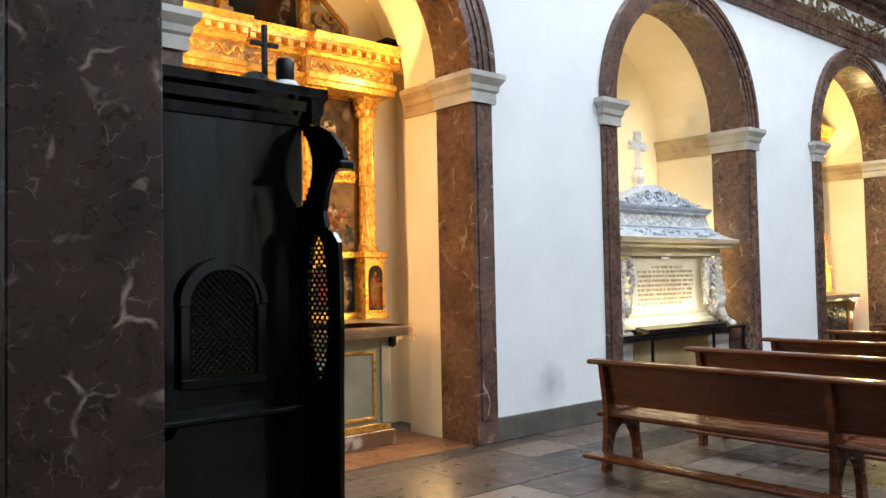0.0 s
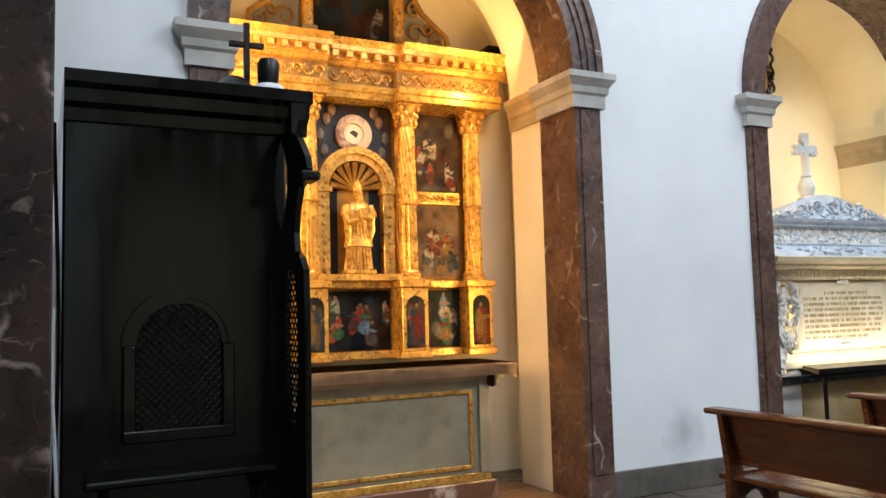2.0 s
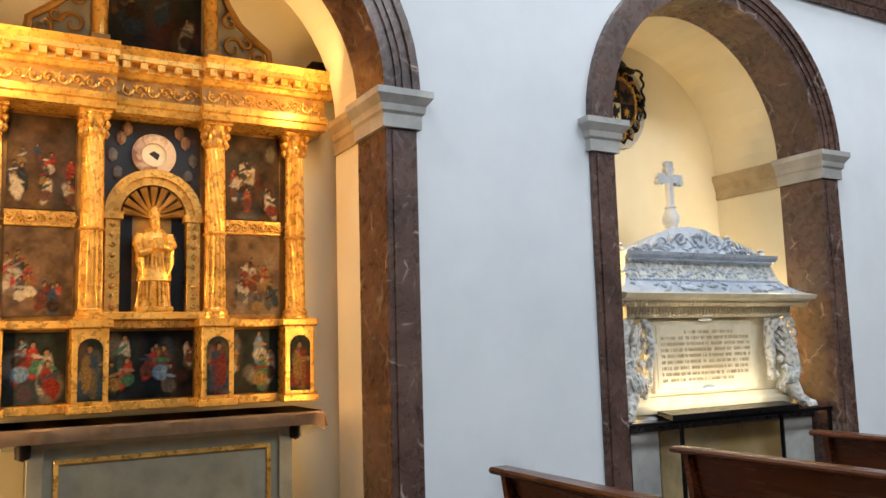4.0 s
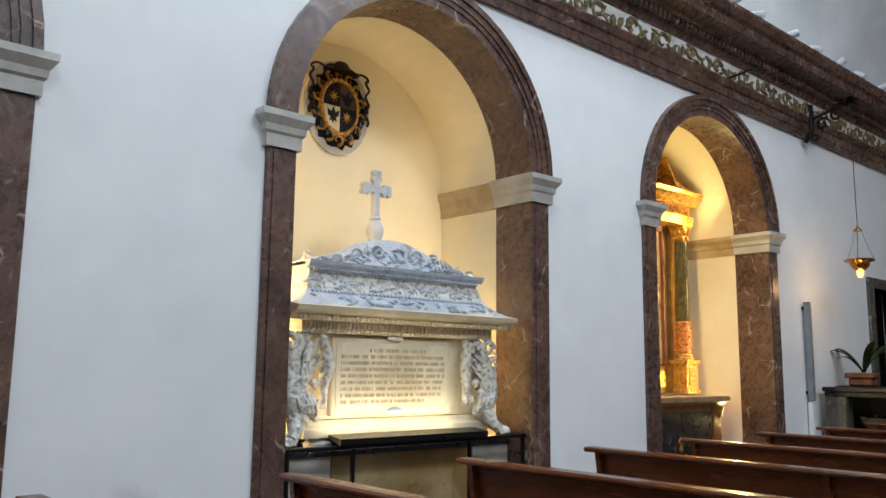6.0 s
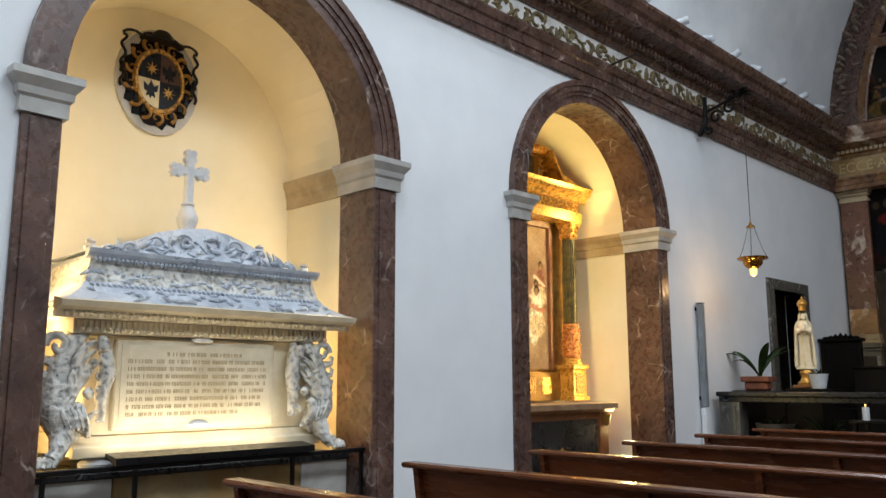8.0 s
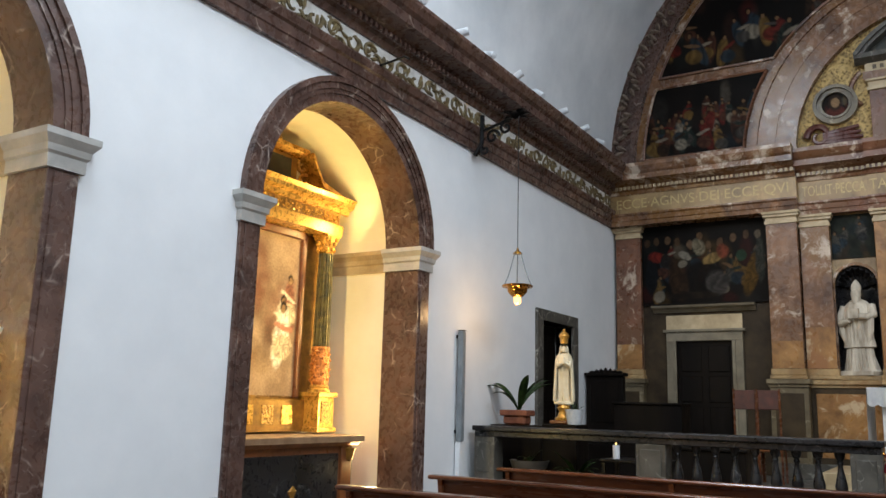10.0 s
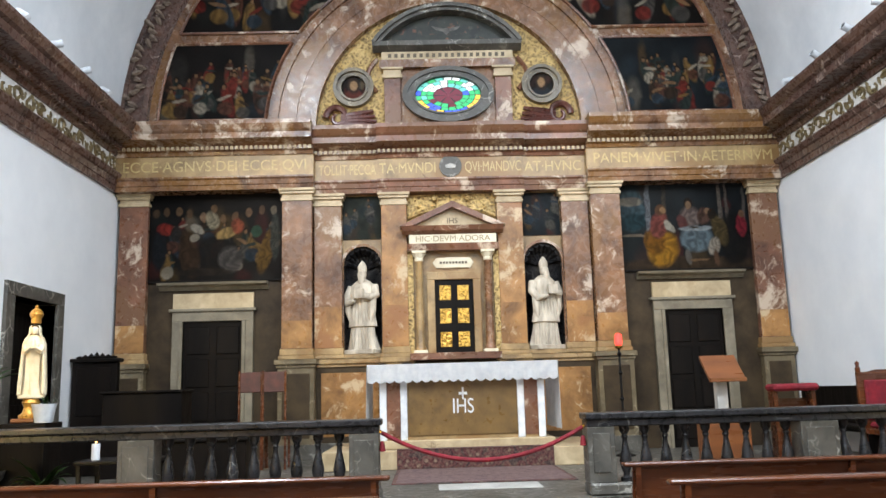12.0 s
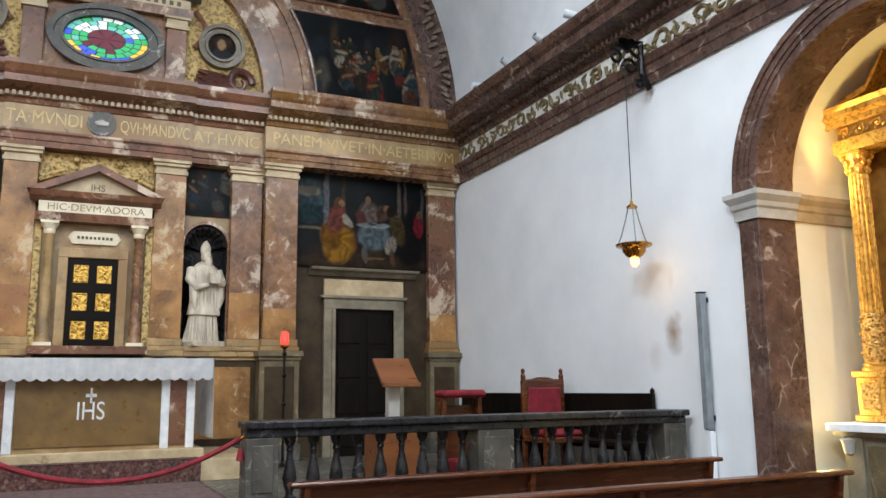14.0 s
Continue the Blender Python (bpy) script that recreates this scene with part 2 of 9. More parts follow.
def mesh_of(name, bm, mat, smooth=False):
    bmesh.ops.recalc_face_normals(bm, faces=bm.faces)
    d = bpy.data.meshes.new(name)
    bm.to_mesh(d)
    bm.free()
    for mm in (mat if isinstance(mat, (list, tuple)) else [mat]):
        d.materials.append(mm)
    if smooth:
        d.shade_smooth()
        d.set_sharp_from_angle(angle=radians(40))
    return d


def part(name, bm, mat, parent, label="", smooth=False):
    o0 = ORIGIN[parent.name]
    bmesh.ops.translate(bm, verts=bm.verts, vec=-o0)
    o = new(name, mesh_of(name, bm, mat, smooth))
    o.parent = parent
    ORIGIN[o.name] = o0
    if label:
        o["label"] = label
    return o


def solid(name, bm, mat, label="", category="", kind="", group="", smooth=False):
    """A thing or a piece of the setting that is one mesh."""
    c = sum((v.co for v in bm.verts), Vector()) / max(len(bm.verts), 1)
    c.z = min(v.co.z for v in bm.verts)
    bmesh.ops.translate(bm, verts=bm.verts, vec=-c)
    o = new(name, mesh_of(name, bm, mat, smooth))
    o.location = c
    ORIGIN[o.name] = c
    return tagged(o, label, category, group, kind)


def bev(bm, geom_faces, w, seg=1):
    edges = list({e for f in geom_faces for e in f.edges})
    bmesh.ops.bevel(bm, geom=edges, offset=w, segments=seg, affect="EDGES", profile=0.5)


def box(bm, x0, y0, z0, x1, y1, z1, b=0.0):
    lo, hi = (min(x0, x1), min(y0, y1), min(z0, z1)), (max(x0, x1), max(y0, y1), max(z0, z1))
    vs = [bm.verts.new((x, y, z)) for x in (lo[0], hi[0]) for y in (lo[1], hi[1]) for z in (lo[2], hi[2])]
    fs = [bm.faces.new([vs[i] for i in q]) for q in ((0, 1, 3, 2), (4, 6, 7, 5), (0, 4, 5, 1), (2, 3, 7, 6), (0, 2, 6, 4), (1, 5, 7, 3))]
    if b:
        bev(bm, fs, b)
    return bm


def prism(bm, pts, vec):
    """A polygon (3D points in one plane) pushed along vec."""
    vec = Vector(vec)
    a = [bm.verts.new(p) for p in pts]
    c = [bm.verts.new(Vector(p) + vec) for p in pts]
    bm.faces.new(a)
    bm.faces.new(c[::-1])
    n = len(pts)
    for i in range(n):
        bm.faces.new((a[i], c[i], c[(i + 1) % n], a[(i + 1) % n]))
    return bm


def lathe(bm, prof, c=(0, 0, 0), seg=20, a0=0.0, a1=360.0, sx=1.0, sy=1.0):
    """A profile of (radius, height) turned round the upright through c."""
    full = abs(a1 - a0) >= 359.9
    n = seg if full else seg + 1
    rings = []
    for r, z in prof:
        ring = []
        for i in range(n):
            a = radians(a0 + (a1 - a0) * i / seg)
            ring.append(bm.verts.new((c[0] + sx * r * math.cos(a), c[1] + sy * r * math.sin(a), c[2] + z)))
        rings.append(ring)
    for p, q in zip(rings, rings[1:]):
        for i in range(n if full else n - 1):
            j = (i + 1) % n
            bm.faces.new((p[i], p[j], q[j], q[i]))
    if full:
        for ring, r in ((rings[0], prof[0][0]), (rings[-1], prof[-1][0])):
            if r > 1e-4:
                bm.faces.new(ring)
    return bm


def tube(bm, pts, r, seg=8):
    """A round bar along points."""
    pts = [Vector(p) for p in pts]
    rings = []
    for i, p in enumerate(pts):
        d = (pts[min(i + 1, len(pts) - 1)] - pts[max(i - 1, 0)]).normalized()
        u = d.orthogonal().normalized() if not rings else (last - d * last.dot(d)).normalized()
        last = u
        w = d.cross(u)
        rr = r[i] if isinstance(r, (list, tuple)) else r
        rings.append([bm.verts.new(p + rr * (math.cos(a) * u + math.sin(a) * w)) for a in (2 * math.pi * k / seg for k in range(seg))])
    for p, q in zip(rings, rings[1:]):
        for i in range(seg):
            bm.faces.new((p[i], p[(i + 1) % seg], q[(i + 1) % seg], q[i]))
    bm.faces.new(rings[0][::-1])
    bm.faces.new(rings[-1])
    return bm


def run(bm, prof, p0, p1, out):
    """A moulding: profile of (outwards, up) pushed from p0 to p1; out is the unit direction outwards."""
    p0, p1, out = Vector(p0), Vector(p1), Vector(out)
    return prism(bm, [p0 + out * d + Vector((0, 0, z)) for d, z in prof], p1 - p0)


def arc_band(bm, c, r0, r1, u, n, depth, a0=0.0, a1=180.0, seg=28, grooves=()):
    """Half ring in the plane of u and z round c, thick along n by depth; grooves: (r, r, step forwards) rings proud of the face."""
    c, u, n = Vector(c), Vector(u), Vector(n)
    up = Vector((0, 0, 1))

    def ring(ra, rb, d0, d1):
        prev = None
        for i in range(seg + 1):
            a = radians(a0 + (a1 - a0) * i / seg)
            w = u * math.cos(a) + up * math.sin(a)
            q = [bm.verts.new(c + w * r + n * d) for r, d in ((ra, d0), (rb, d0), (rb, d1), (ra, d1))]
            if prev:
                for k in range(4):
                    bm.faces.new((prev[k], prev[(k + 1) % 4], q[(k + 1) % 4], q[k]))
            else:
                bm.faces.new(q)
            prev = q
        bm.faces.new(prev[::-1])
    ring(r0, r1, 0.0, depth)
    for ra, rb, d in grooves:
        ring(ra, rb, 0.0, d)
    return bm


def half_disc(bm, c, r, u, n, depth, seg=28, a0=0.0, a1=180.0):
    c, u = Vector(c), Vector(u)
    pts = [c + r * (u * math.cos(radians(a0 + (a1 - a0) * i / seg)) + Vector((0, 0, 1)) * math.sin(radians(a0 + (a1 - a0) * i / seg))) for i in range(seg + (0 if abs(a1 - a0) > 359 else 1))]
    return prism(bm, pts, Vector(n) * depth)


def bm_new():
    return bmesh.new()


# ---- the shell of the church ----
WT = 0.48                       # thickness of the long walls
ZS = 3.45                       # springing of the chapel arches, top of the imposts
R_IN, R_OUT = 1.385, 1.645
ARCH_L = (3.70, 8.66, 13.64)
ARCH_R = (3.70, 8.70, 13.86)
FLOOR_CH = 0.46                 # floor of the chancel


def wall_run(name, yf, side, arches, doors, label, spots):
    """A long wall whose face is at yf, thick towards side (+1 or -1), with arched and square openings."""
    bm = bm_new()
    ya, yb = yf, yf + side * WT
    holes = sorted([(c - R_OUT, c + R_OUT, "arch", c) for c in arches] + [(a, b, "door", z) for a, b, z in doors])
    x = XB
    top = ZC
    for a, b, kind, v in holes:
        box(bm, x, ya, 0, a, yb, top)
        if kind == "door":
            box(bm, a, ya, v, b, yb, top)
        else:
            seg = 28
            for i in range(seg):
                a0, a1 = math.pi - math.pi * i / seg, math.pi - math.pi * (i + 1) / seg
                p = [(v + R_OUT * math.cos(a0), ZS + R_OUT * math.sin(a0)), (v + R_OUT * math.cos(a1), ZS + R_OUT * math.sin(a1))]
                prism(bm, [(p[0][0], ya, p[0][1]), (p[1][0], ya, p[1][1]), (p[1][0], ya, top), (p[0][0], ya, top)], (0, yb - ya, 0))
        x = b
    box(bm, x, ya, 0, XA + 0.4, yb, top)
    bmesh.ops.remove_doubles(bm, verts=bm.verts, dist=1e-5)
    return solid(name, bm, stained(M_WALL, spots), label, "wall", "structure")


SDOOR = (18.72, 19.98, 2.92)
# first spot, low at x 6.1: a soft grey shadow put into the plaster's colour
wall_run("wall_north", YL, 1, ARCH_L, [SDOOR], "white plastered nave wall with three arched chapels", [(6.1, YL, 0.45, 0.38, 0.42, "#8f9296", 0.55), (16.2, YL, 1.9, 0.22, 0.8, "#c9b9a6", 0.4), (2.0, YL, 0.3, 0.5, 0.4, "#a8a8a6", 0.3)])
wall_run("wall_south", YR, -1, ARCH_R, [], "white plastered nave wall facing the chapels", [(16.62, YR, 2.12, 0.26, 0.42, "#8a6a42", 0.8), (16.95, YR, 1.85, 0.22, 0.34, "#b0a498", 0.4), (16.62, YR, 2.7, 0.1, 0.3, "#c8bca8", 0.4)])

bm = box(bm_new(), XB - 0.4, YR - 3, 0, XB, YL + 3, 13)
solid("wall_west", bm, M_WALL, "plain white entrance wall", "wall", "structure")
bm = box(bm_new(), XA + 0.36, YR - 1, 0, XA + 0.6, YL + 1, 13)
NB = (1.27, 1.93)               # the two statue niches go into the wall here
for a, b in ((YR - 1, AX - NB[1]), (AX - NB[0], AX + NB[0]), (AX + NB[1], YL + 1)):
    box(bm, XA, a, 0, XA + 0.36, b, 13)
for s in (-1, 1):
    box(bm, XA, AX + s * NB[0], 0, XA + 0.36, AX + s * NB[1], 2.19)
    box(bm, XA, AX + s * NB[0], 3.76 + 0.33, XA + 0.36, AX + s * NB[1], 13)
solid("wall_east", bm, M_DADO, "altar wall clad in marble", "wall", "structure")
bm = box(bm_new(), XB - 0.4, YR - 3, -0.3, XA + 0.4, YL + 3, -0.02)
solid("floor", bm, M_FLOOR, "worn grey stone floor", "floor", "structure")

# barrel vault
bm = bm_new()
RV = (YL - YR) / 2 + 0.02
seg = 40
prev = None
for i in range(seg + 1):
    a = math.pi * i / seg
    q = [bm.verts.new((x, AX + r * math.cos(a), ZC - 0.06 + r * math.sin(a))) for x, r in ((XB, RV), (XA + 0.01, RV), (XA + 0.01, RV + 0.3), (XB, RV + 0.3))]
    if prev:
        for k in range(4):
            bm.faces.new((prev[k], prev[(k + 1) % 4], q[(k + 1) % 4], q[k]))
    prev = q
solid("ceiling", bm, M_VAULT, "grey-white plastered barrel vault", "ceiling", "structure", smooth=True)

# organ gallery floor over the entrance, carried by the pier
bm = box(bm_new(), XB, YR, 4.9, 1.30, YL, 5.2)
solid("ceiling_gallery", bm, M_VAULT, "plain underside of the entrance gallery", "ceiling", "structure")

# entablature along the long walls: architrave, frieze, cornice
M_FRZ = plain("white_frieze_stucco", "#bcb8b2", "#e6e4e0", 8, 0.75, 0, 0.3)
M_OLIVE = plain("olive_ochre_scrolls", "#4c3f2c", "#8a7850", 14, 0.55, 0.15, 0.4)
ARCHI = [(0.0, 5.10), (0.05, 5.10), (0.06, 5.20), (0.08, 5.21), (0.09, 5.31), (0.12, 5.33), (0.15, 5.40), (0.15, 5.42), (0.0, 5.42)]
CORN = [(0.0, 5.74), (0.06, 5.74), (0.10, 5.80), (0.16, 5.82), (0.16, 5.88), (0.24, 5.92), (0.42, 5.96), (0.42, 6.08), (0.47, 6.12), (0.52, 6.20), (0.52, ZC), (0.0, ZC)]
for nm, yf, s in (("north", YL, -1), ("south", YR, 1)):
    e = thing("entablature_" + nm, "brown marble entablature with white stucco scroll frieze along the nave wall", "entablature", (6, yf, 5.1), kind="structure")
    part("architrave", run(bm_new(), ARCHI, (XB, yf, 0), (XA, yf, 0), (0, s, 0)), M_BROWN, e)
    part("frieze", box(bm_new(), XB, yf, 5.42, XA, yf + s * 0.03, 5.74), M_FRZ, e, "white stucco ground of the frieze")
    part("cornice", run(bm_new(), CORN, (XB, yf, 0), (XA, yf, 0), (0, s, 0)), M_BROWN, e)
    # scrolls of the frieze: running S spirals in white stucco
    bm = bm_new()
    x = 5.4
    k = 0
    rnd = random.Random(31 if s > 0 else 32)
    while x < XA - 0.5:
        f = 1 if k % 2 else -1
        pts = []
        for i in range(15):
            a = i / 14 * 5.0
            r = 0.135 * (1 - 0.15 * a)
            pts.append((x + 0.17 + r * math.cos(a * f + 0.4), yf + s * 0.036, 5.58 + r * 0.95 * math.sin(a * f + 0.4)))
        tube(bm, pts, [0.034 - 0.0012 * i for i in range(15)], 5)
        for j in range(5):
            a = rnd.uniform(0, 6.28)
            c = Vector((x + rnd.uniform(0.0, 0.34), yf + s * 0.036, 5.58 + rnd.uniform(-0.10, 0.10)))
            w = Vector((math.cos(a), 0, math.sin(a)))
            tube(bm, [c - w * 0.06, c, c + w * 0.05 + Vector((0, 0, 0.02)), c + w * 0.09], [0.008, 0.026, 0.022, 0.006], 5)
        x += 0.33
        k += 1
    part("scrollwork", bm, M_OLIVE, e, "olive ochre painted stucco scrolls")["kind"] = "stuff"
    # dentils
    bm = bm_new()
    x = 4.0
    while x < XA - 0.4:
        box(bm, x, yf + s * 0.16, 5.825, x + 0.05, yf + s * 0.205, 5.885)
        x += 0.10
    part("dentils", bm, M_BROWN, e)


# chapels: marble arch surround and inner shell
IMPOST = [(0, 0), (0.03, 0.0), (0.03, 0.10), (0.05, 0.12), (0.055, 0.17), (0.10, 0.23), (0.10, 0.28), (0, 0.28)]


def chapel(cx, yf, s, depth, wide, key):
    """Arched chapel behind the wall face yf, going to side s; wide: how much the far part is wider than the arch."""
    n = (0, -s, 0)
    a = thing("chapel_arch", "brown veined marble arch with pale grey impost mouldings", "arch", (cx, yf, 0), group="chapel arches", kind="structure")
    for sx in (-1, 1):
        xi, xo = cx + sx * R_IN, cx + sx * R_OUT
        bm = box(bm_new(), xi, yf - s * 0.035, 0, xo, yf + s * WT, ZS - 0.28, 0.006)
        box(bm, xi + sx * 0.05, yf - s * 0.05, 0.22, xo - sx * 0.05, yf - s * 0.03, ZS - 0.30, 0.004)
        part("jamb", bm, M_BROWN, a)
        # impost: moulding round the face and the reveal, carried on along the chapel wall
        bm = box(bm_new(), xi, yf - s * 0.035, ZS - 0.28, xo, yf + s * WT, ZS)
        yp = yf - s * 0.035
        rows = []
        for d, z in IMPOST:
            plan = ((xi - sx * d, yf + s * WT), (xi - sx * d, yp - s * d), (xo + sx * d, yp - s * d), (xo + sx * d, yf + s * 0.05))
            rows.append([bm.verts.new((px, py, z + ZS - 0.28)) for px, py in plan])
        for r0, r1 in zip(rows, rows[1:]):
            for i in range(3):
                bm.faces.new((r0[i], r0[i + 1], r1[i + 1], r1[i]))
        part("impost", bm, M_IMPOST, a)
    bm = bm_new()
    arc_band(bm, (cx, yf + s * WT, ZS), R_IN, R_OUT, (1, 0, 0), n, WT + 0.035, grooves=((R_IN + 0.09, R_OUT, WT + 0.05), (R_IN + 0.14, R_OUT, WT + 0.065), (R_OUT - 0.05, R_OUT + 0.012, WT + 0.085)))
    part("archivolt", bm, M_BROWN, a)
    # shell
    ym, yb = yf + s * (WT + 0.50), yf + s * depth
    sh = thing("chapel_niche", "cream plastered chapel niche with barrel vault", "niche", (cx, yb, 0), group="chapel niches", kind="structure")
    bm = bm_new()
    for sx in (-1, 1):
        xi = cx + sx * (R_IN + 0.015)
        box(bm, xi, yf + s * WT, 0, cx + sx * 2.2, ym if wide else yb, ZS + 0.01)
        if wide:
            box(bm, cx + sx * (R_IN + wide), ym, 0, cx + sx * 2.3, yb, 6.0)
    box(bm, cx - 2.3, yb, 0, cx + 2.3, yb + s * 0.2, 6.0)
    part("wall", bm, M_NICHE, sh)
    bm = bm_new()
    arc_band(bm, (cx, yf + s * WT, ZS), R_IN + 0.015, 2.2, (1, 0, 0), (0, s, 0), (ym if wide else yb) * s - (yf + s * WT) * s)
    if wide:
        arc_band(bm, (cx, ym, ZS), R_IN + wide, 2.4, (1, 0, 0), (0, s, 0), abs(yb - ym))
    part("vault", bm, M_NICHE, sh)
    bm = bm_new()
    for sx in (-1, 1):
        xi = cx + sx * (R_IN + 0.015)
        yend = ym if wide else yb
        run(bm, [(d * 0.7, z + ZS - 0.28) for d, z in IMPOST], (xi, yf + s * WT, 0), (xi, yend, 0), (-sx, 0, 0))
    part("string_course", bm, M_TAN, sh)
    bm = box(bm_new(), cx - 2.2, yf + s * 0.0, -0.1, cx + 2.2, yb, 0.0)
    part("paving", bm, M_GREYM, sh)
    return a


chapel(ARCH_L[0], YL, 1, 1.53, 0.32, "north")
chapel(ARCH_L[1], YL, 1, 1.36, 0.0, "north")
chapel(ARCH_L[2], YL, 1, 1.55, 0.0, "north")
for cx in ARCH_R:
    chapel(cx, YR, -1, 1.55, 0.0, "south")

# lamps inside the chapels: small heads added at impost level to brighten the vaults, upright strips behind both jambs,
# a bar on the tomb's board
for cx, yf, s, w, tint in ((ARCH_L[0], YL, 1, 22, AMBER), (ARCH_L[1], YL, 1, 3, PALEGOLD), (ARCH_L[2], YL, 1, 20, GOLDEN), (ARCH_R[2], YR, -1, 10, GOLDEN)):
    y = yf + s * (WT + 0.06)
    for sx in (-1, 1):
        lamp_area("chapel_lamp", look((cx + sx * 1.20, y, ZS + 0.12), (cx - sx * 0.25, y + s * 0.85, ZS + 0.55)), 0.10, 0.35, w, tint)
for cx, yf, s, w, tint, aim in ((ARCH_L[0], YL, 1, 47, AMBER, 0.12), (ARCH_L[1], YL, 1, 30, PALEGOLD, 0.3), (ARCH_L[2], YL, 1, 44, GOLDEN, 0.25), (ARCH_R[2], YR, -1, 10, GOLDEN, 0.2)):
    y = yf + s * (WT + 0.04)
    for sx in (-1, 1):
        x = cx + sx * (R_IN - 0.05)
        lamp_area("chapel_strip_lamp", look((x, y, 1.85), (x - sx, y + s * aim, 1.85)), 0.04, 2.3, w, tint)
lamp_area("tomb_bar_lamp", look((8.5, 5.52, 0.96), (8.5, 5.90, 1.75)), 1.5, 0.04, 10, (1.0, 0.84, 0.58))

# skirting between the arches
bm = bm_new()
edges = [XB] + [v for c in ARCH_L for v in (c - R_OUT, c + R_OUT)] + [SDOOR[0] - 0.22]
for i in range(0, len(edges), 2):
    box(bm, edges[i], YL - 0.03, 0, edges[i + 1], YL, 0.22, 0.004)
solid("baseboard", bm, M_SKIRT, "grey stone skirting along the nave wall", "baseboard", "structure")
bm = bm_new()
edges = [XB] + [v for c in ARCH_R for v in (c - R_OUT, c + R_OUT)] + [XA]
for i in range(0, len(edges), 2):
    box(bm, edges[i], YR, 0, edges[i + 1], YR + 0.03, 0.22, 0.004)
solid("baseboard", bm, M_SKIRT, "grey stone skirting along the nave wall", "baseboard", "structure")

# chancel floor with two steps before the rail
bm = box(bm_new(), 16.25, YR, -0.02, XA, YL, FLOOR_CH, 0.0)
box(bm, 15.95, YR, -0.02, 16.25, YL, 0.23)
solid("floor_chancel", bm, M_GREYM, "grey marble chancel floor with steps", "floor", "structure")

# pier beside the confessional
p = thing("pier", "dark brown veined marble square pier", "pier", (0.96, 3.4, 0), kind="structure")
bm = box(bm_new(), 0.67, 3.10, 0, 1.24, 3.67, 4.9, 0.008)
part("shaft", bm, M_PIER, p)
bm = box(bm_new(), 0.63, 3.06, 0, 1.28, 3.71, 0.25, 0.01)
part("plinth", bm, M_PIER, p)
# ---- pictures and writing ----
PAINTS = [plain("paint_" + n, a, b, 9, 0.4, 0, 0.15) for n, a, b in (
    ("flesh", "#5c4230", "#b08c68"), ("red", "#34120e", "#7e2c20"), ("blue", "#181f28", "#465464"), ("ochre", "#43301a", "#94743e"),
    ("grey", "#302d2a", "#736e66"), ("white", "#6c655a", "#b4aa9a"), ("umber", "#15100c", "#36281d"))]
FLESH, RED, BLUE, OCHRE, GREY, WHITE, UMBER = range(7)


def flat(bm, pts, place, d, mat):
    f = bm.faces.new([bm.verts.new(place(u, z, d)) for u, z in pts])
    f.material_index = mat


def soft_noise(rng, w, h, cells):
    """Smooth random field, h rows by w columns, about `cells` swells across."""
    gx, gy = cells + 2, max(int(cells * h / w), 1) + 2
    g = rng.random((gy, gx))
    x = np.linspace(0, gx - 1.001, w)
    y = np.linspace(0, gy - 1.001, h)
    xi, yi = x.astype(int), y.astype(int)
    fx, fy = x - xi, y - yi
    fx, fy = (fx * fx * (3 - 2 * fx))[None, :], (fy * fy * (3 - 2 * fy))[:, None]
    a, b_ = g[yi][:, xi], g[yi][:, xi + 1]
    c, d = g[yi + 1][:, xi], g[yi + 1][:, xi + 1]
    return (a * (1 - fx) + b_ * fx) * (1 - fy) + (c * (1 - fx) + d * fx) * fy


ROBES = ("#7a2c22", "#33424e", "#8a6a38", "#55504a", "#3a2a1e", "#a89c88", "#5e3a2a", "#2e3a34")
FLESHC = "#94704e"


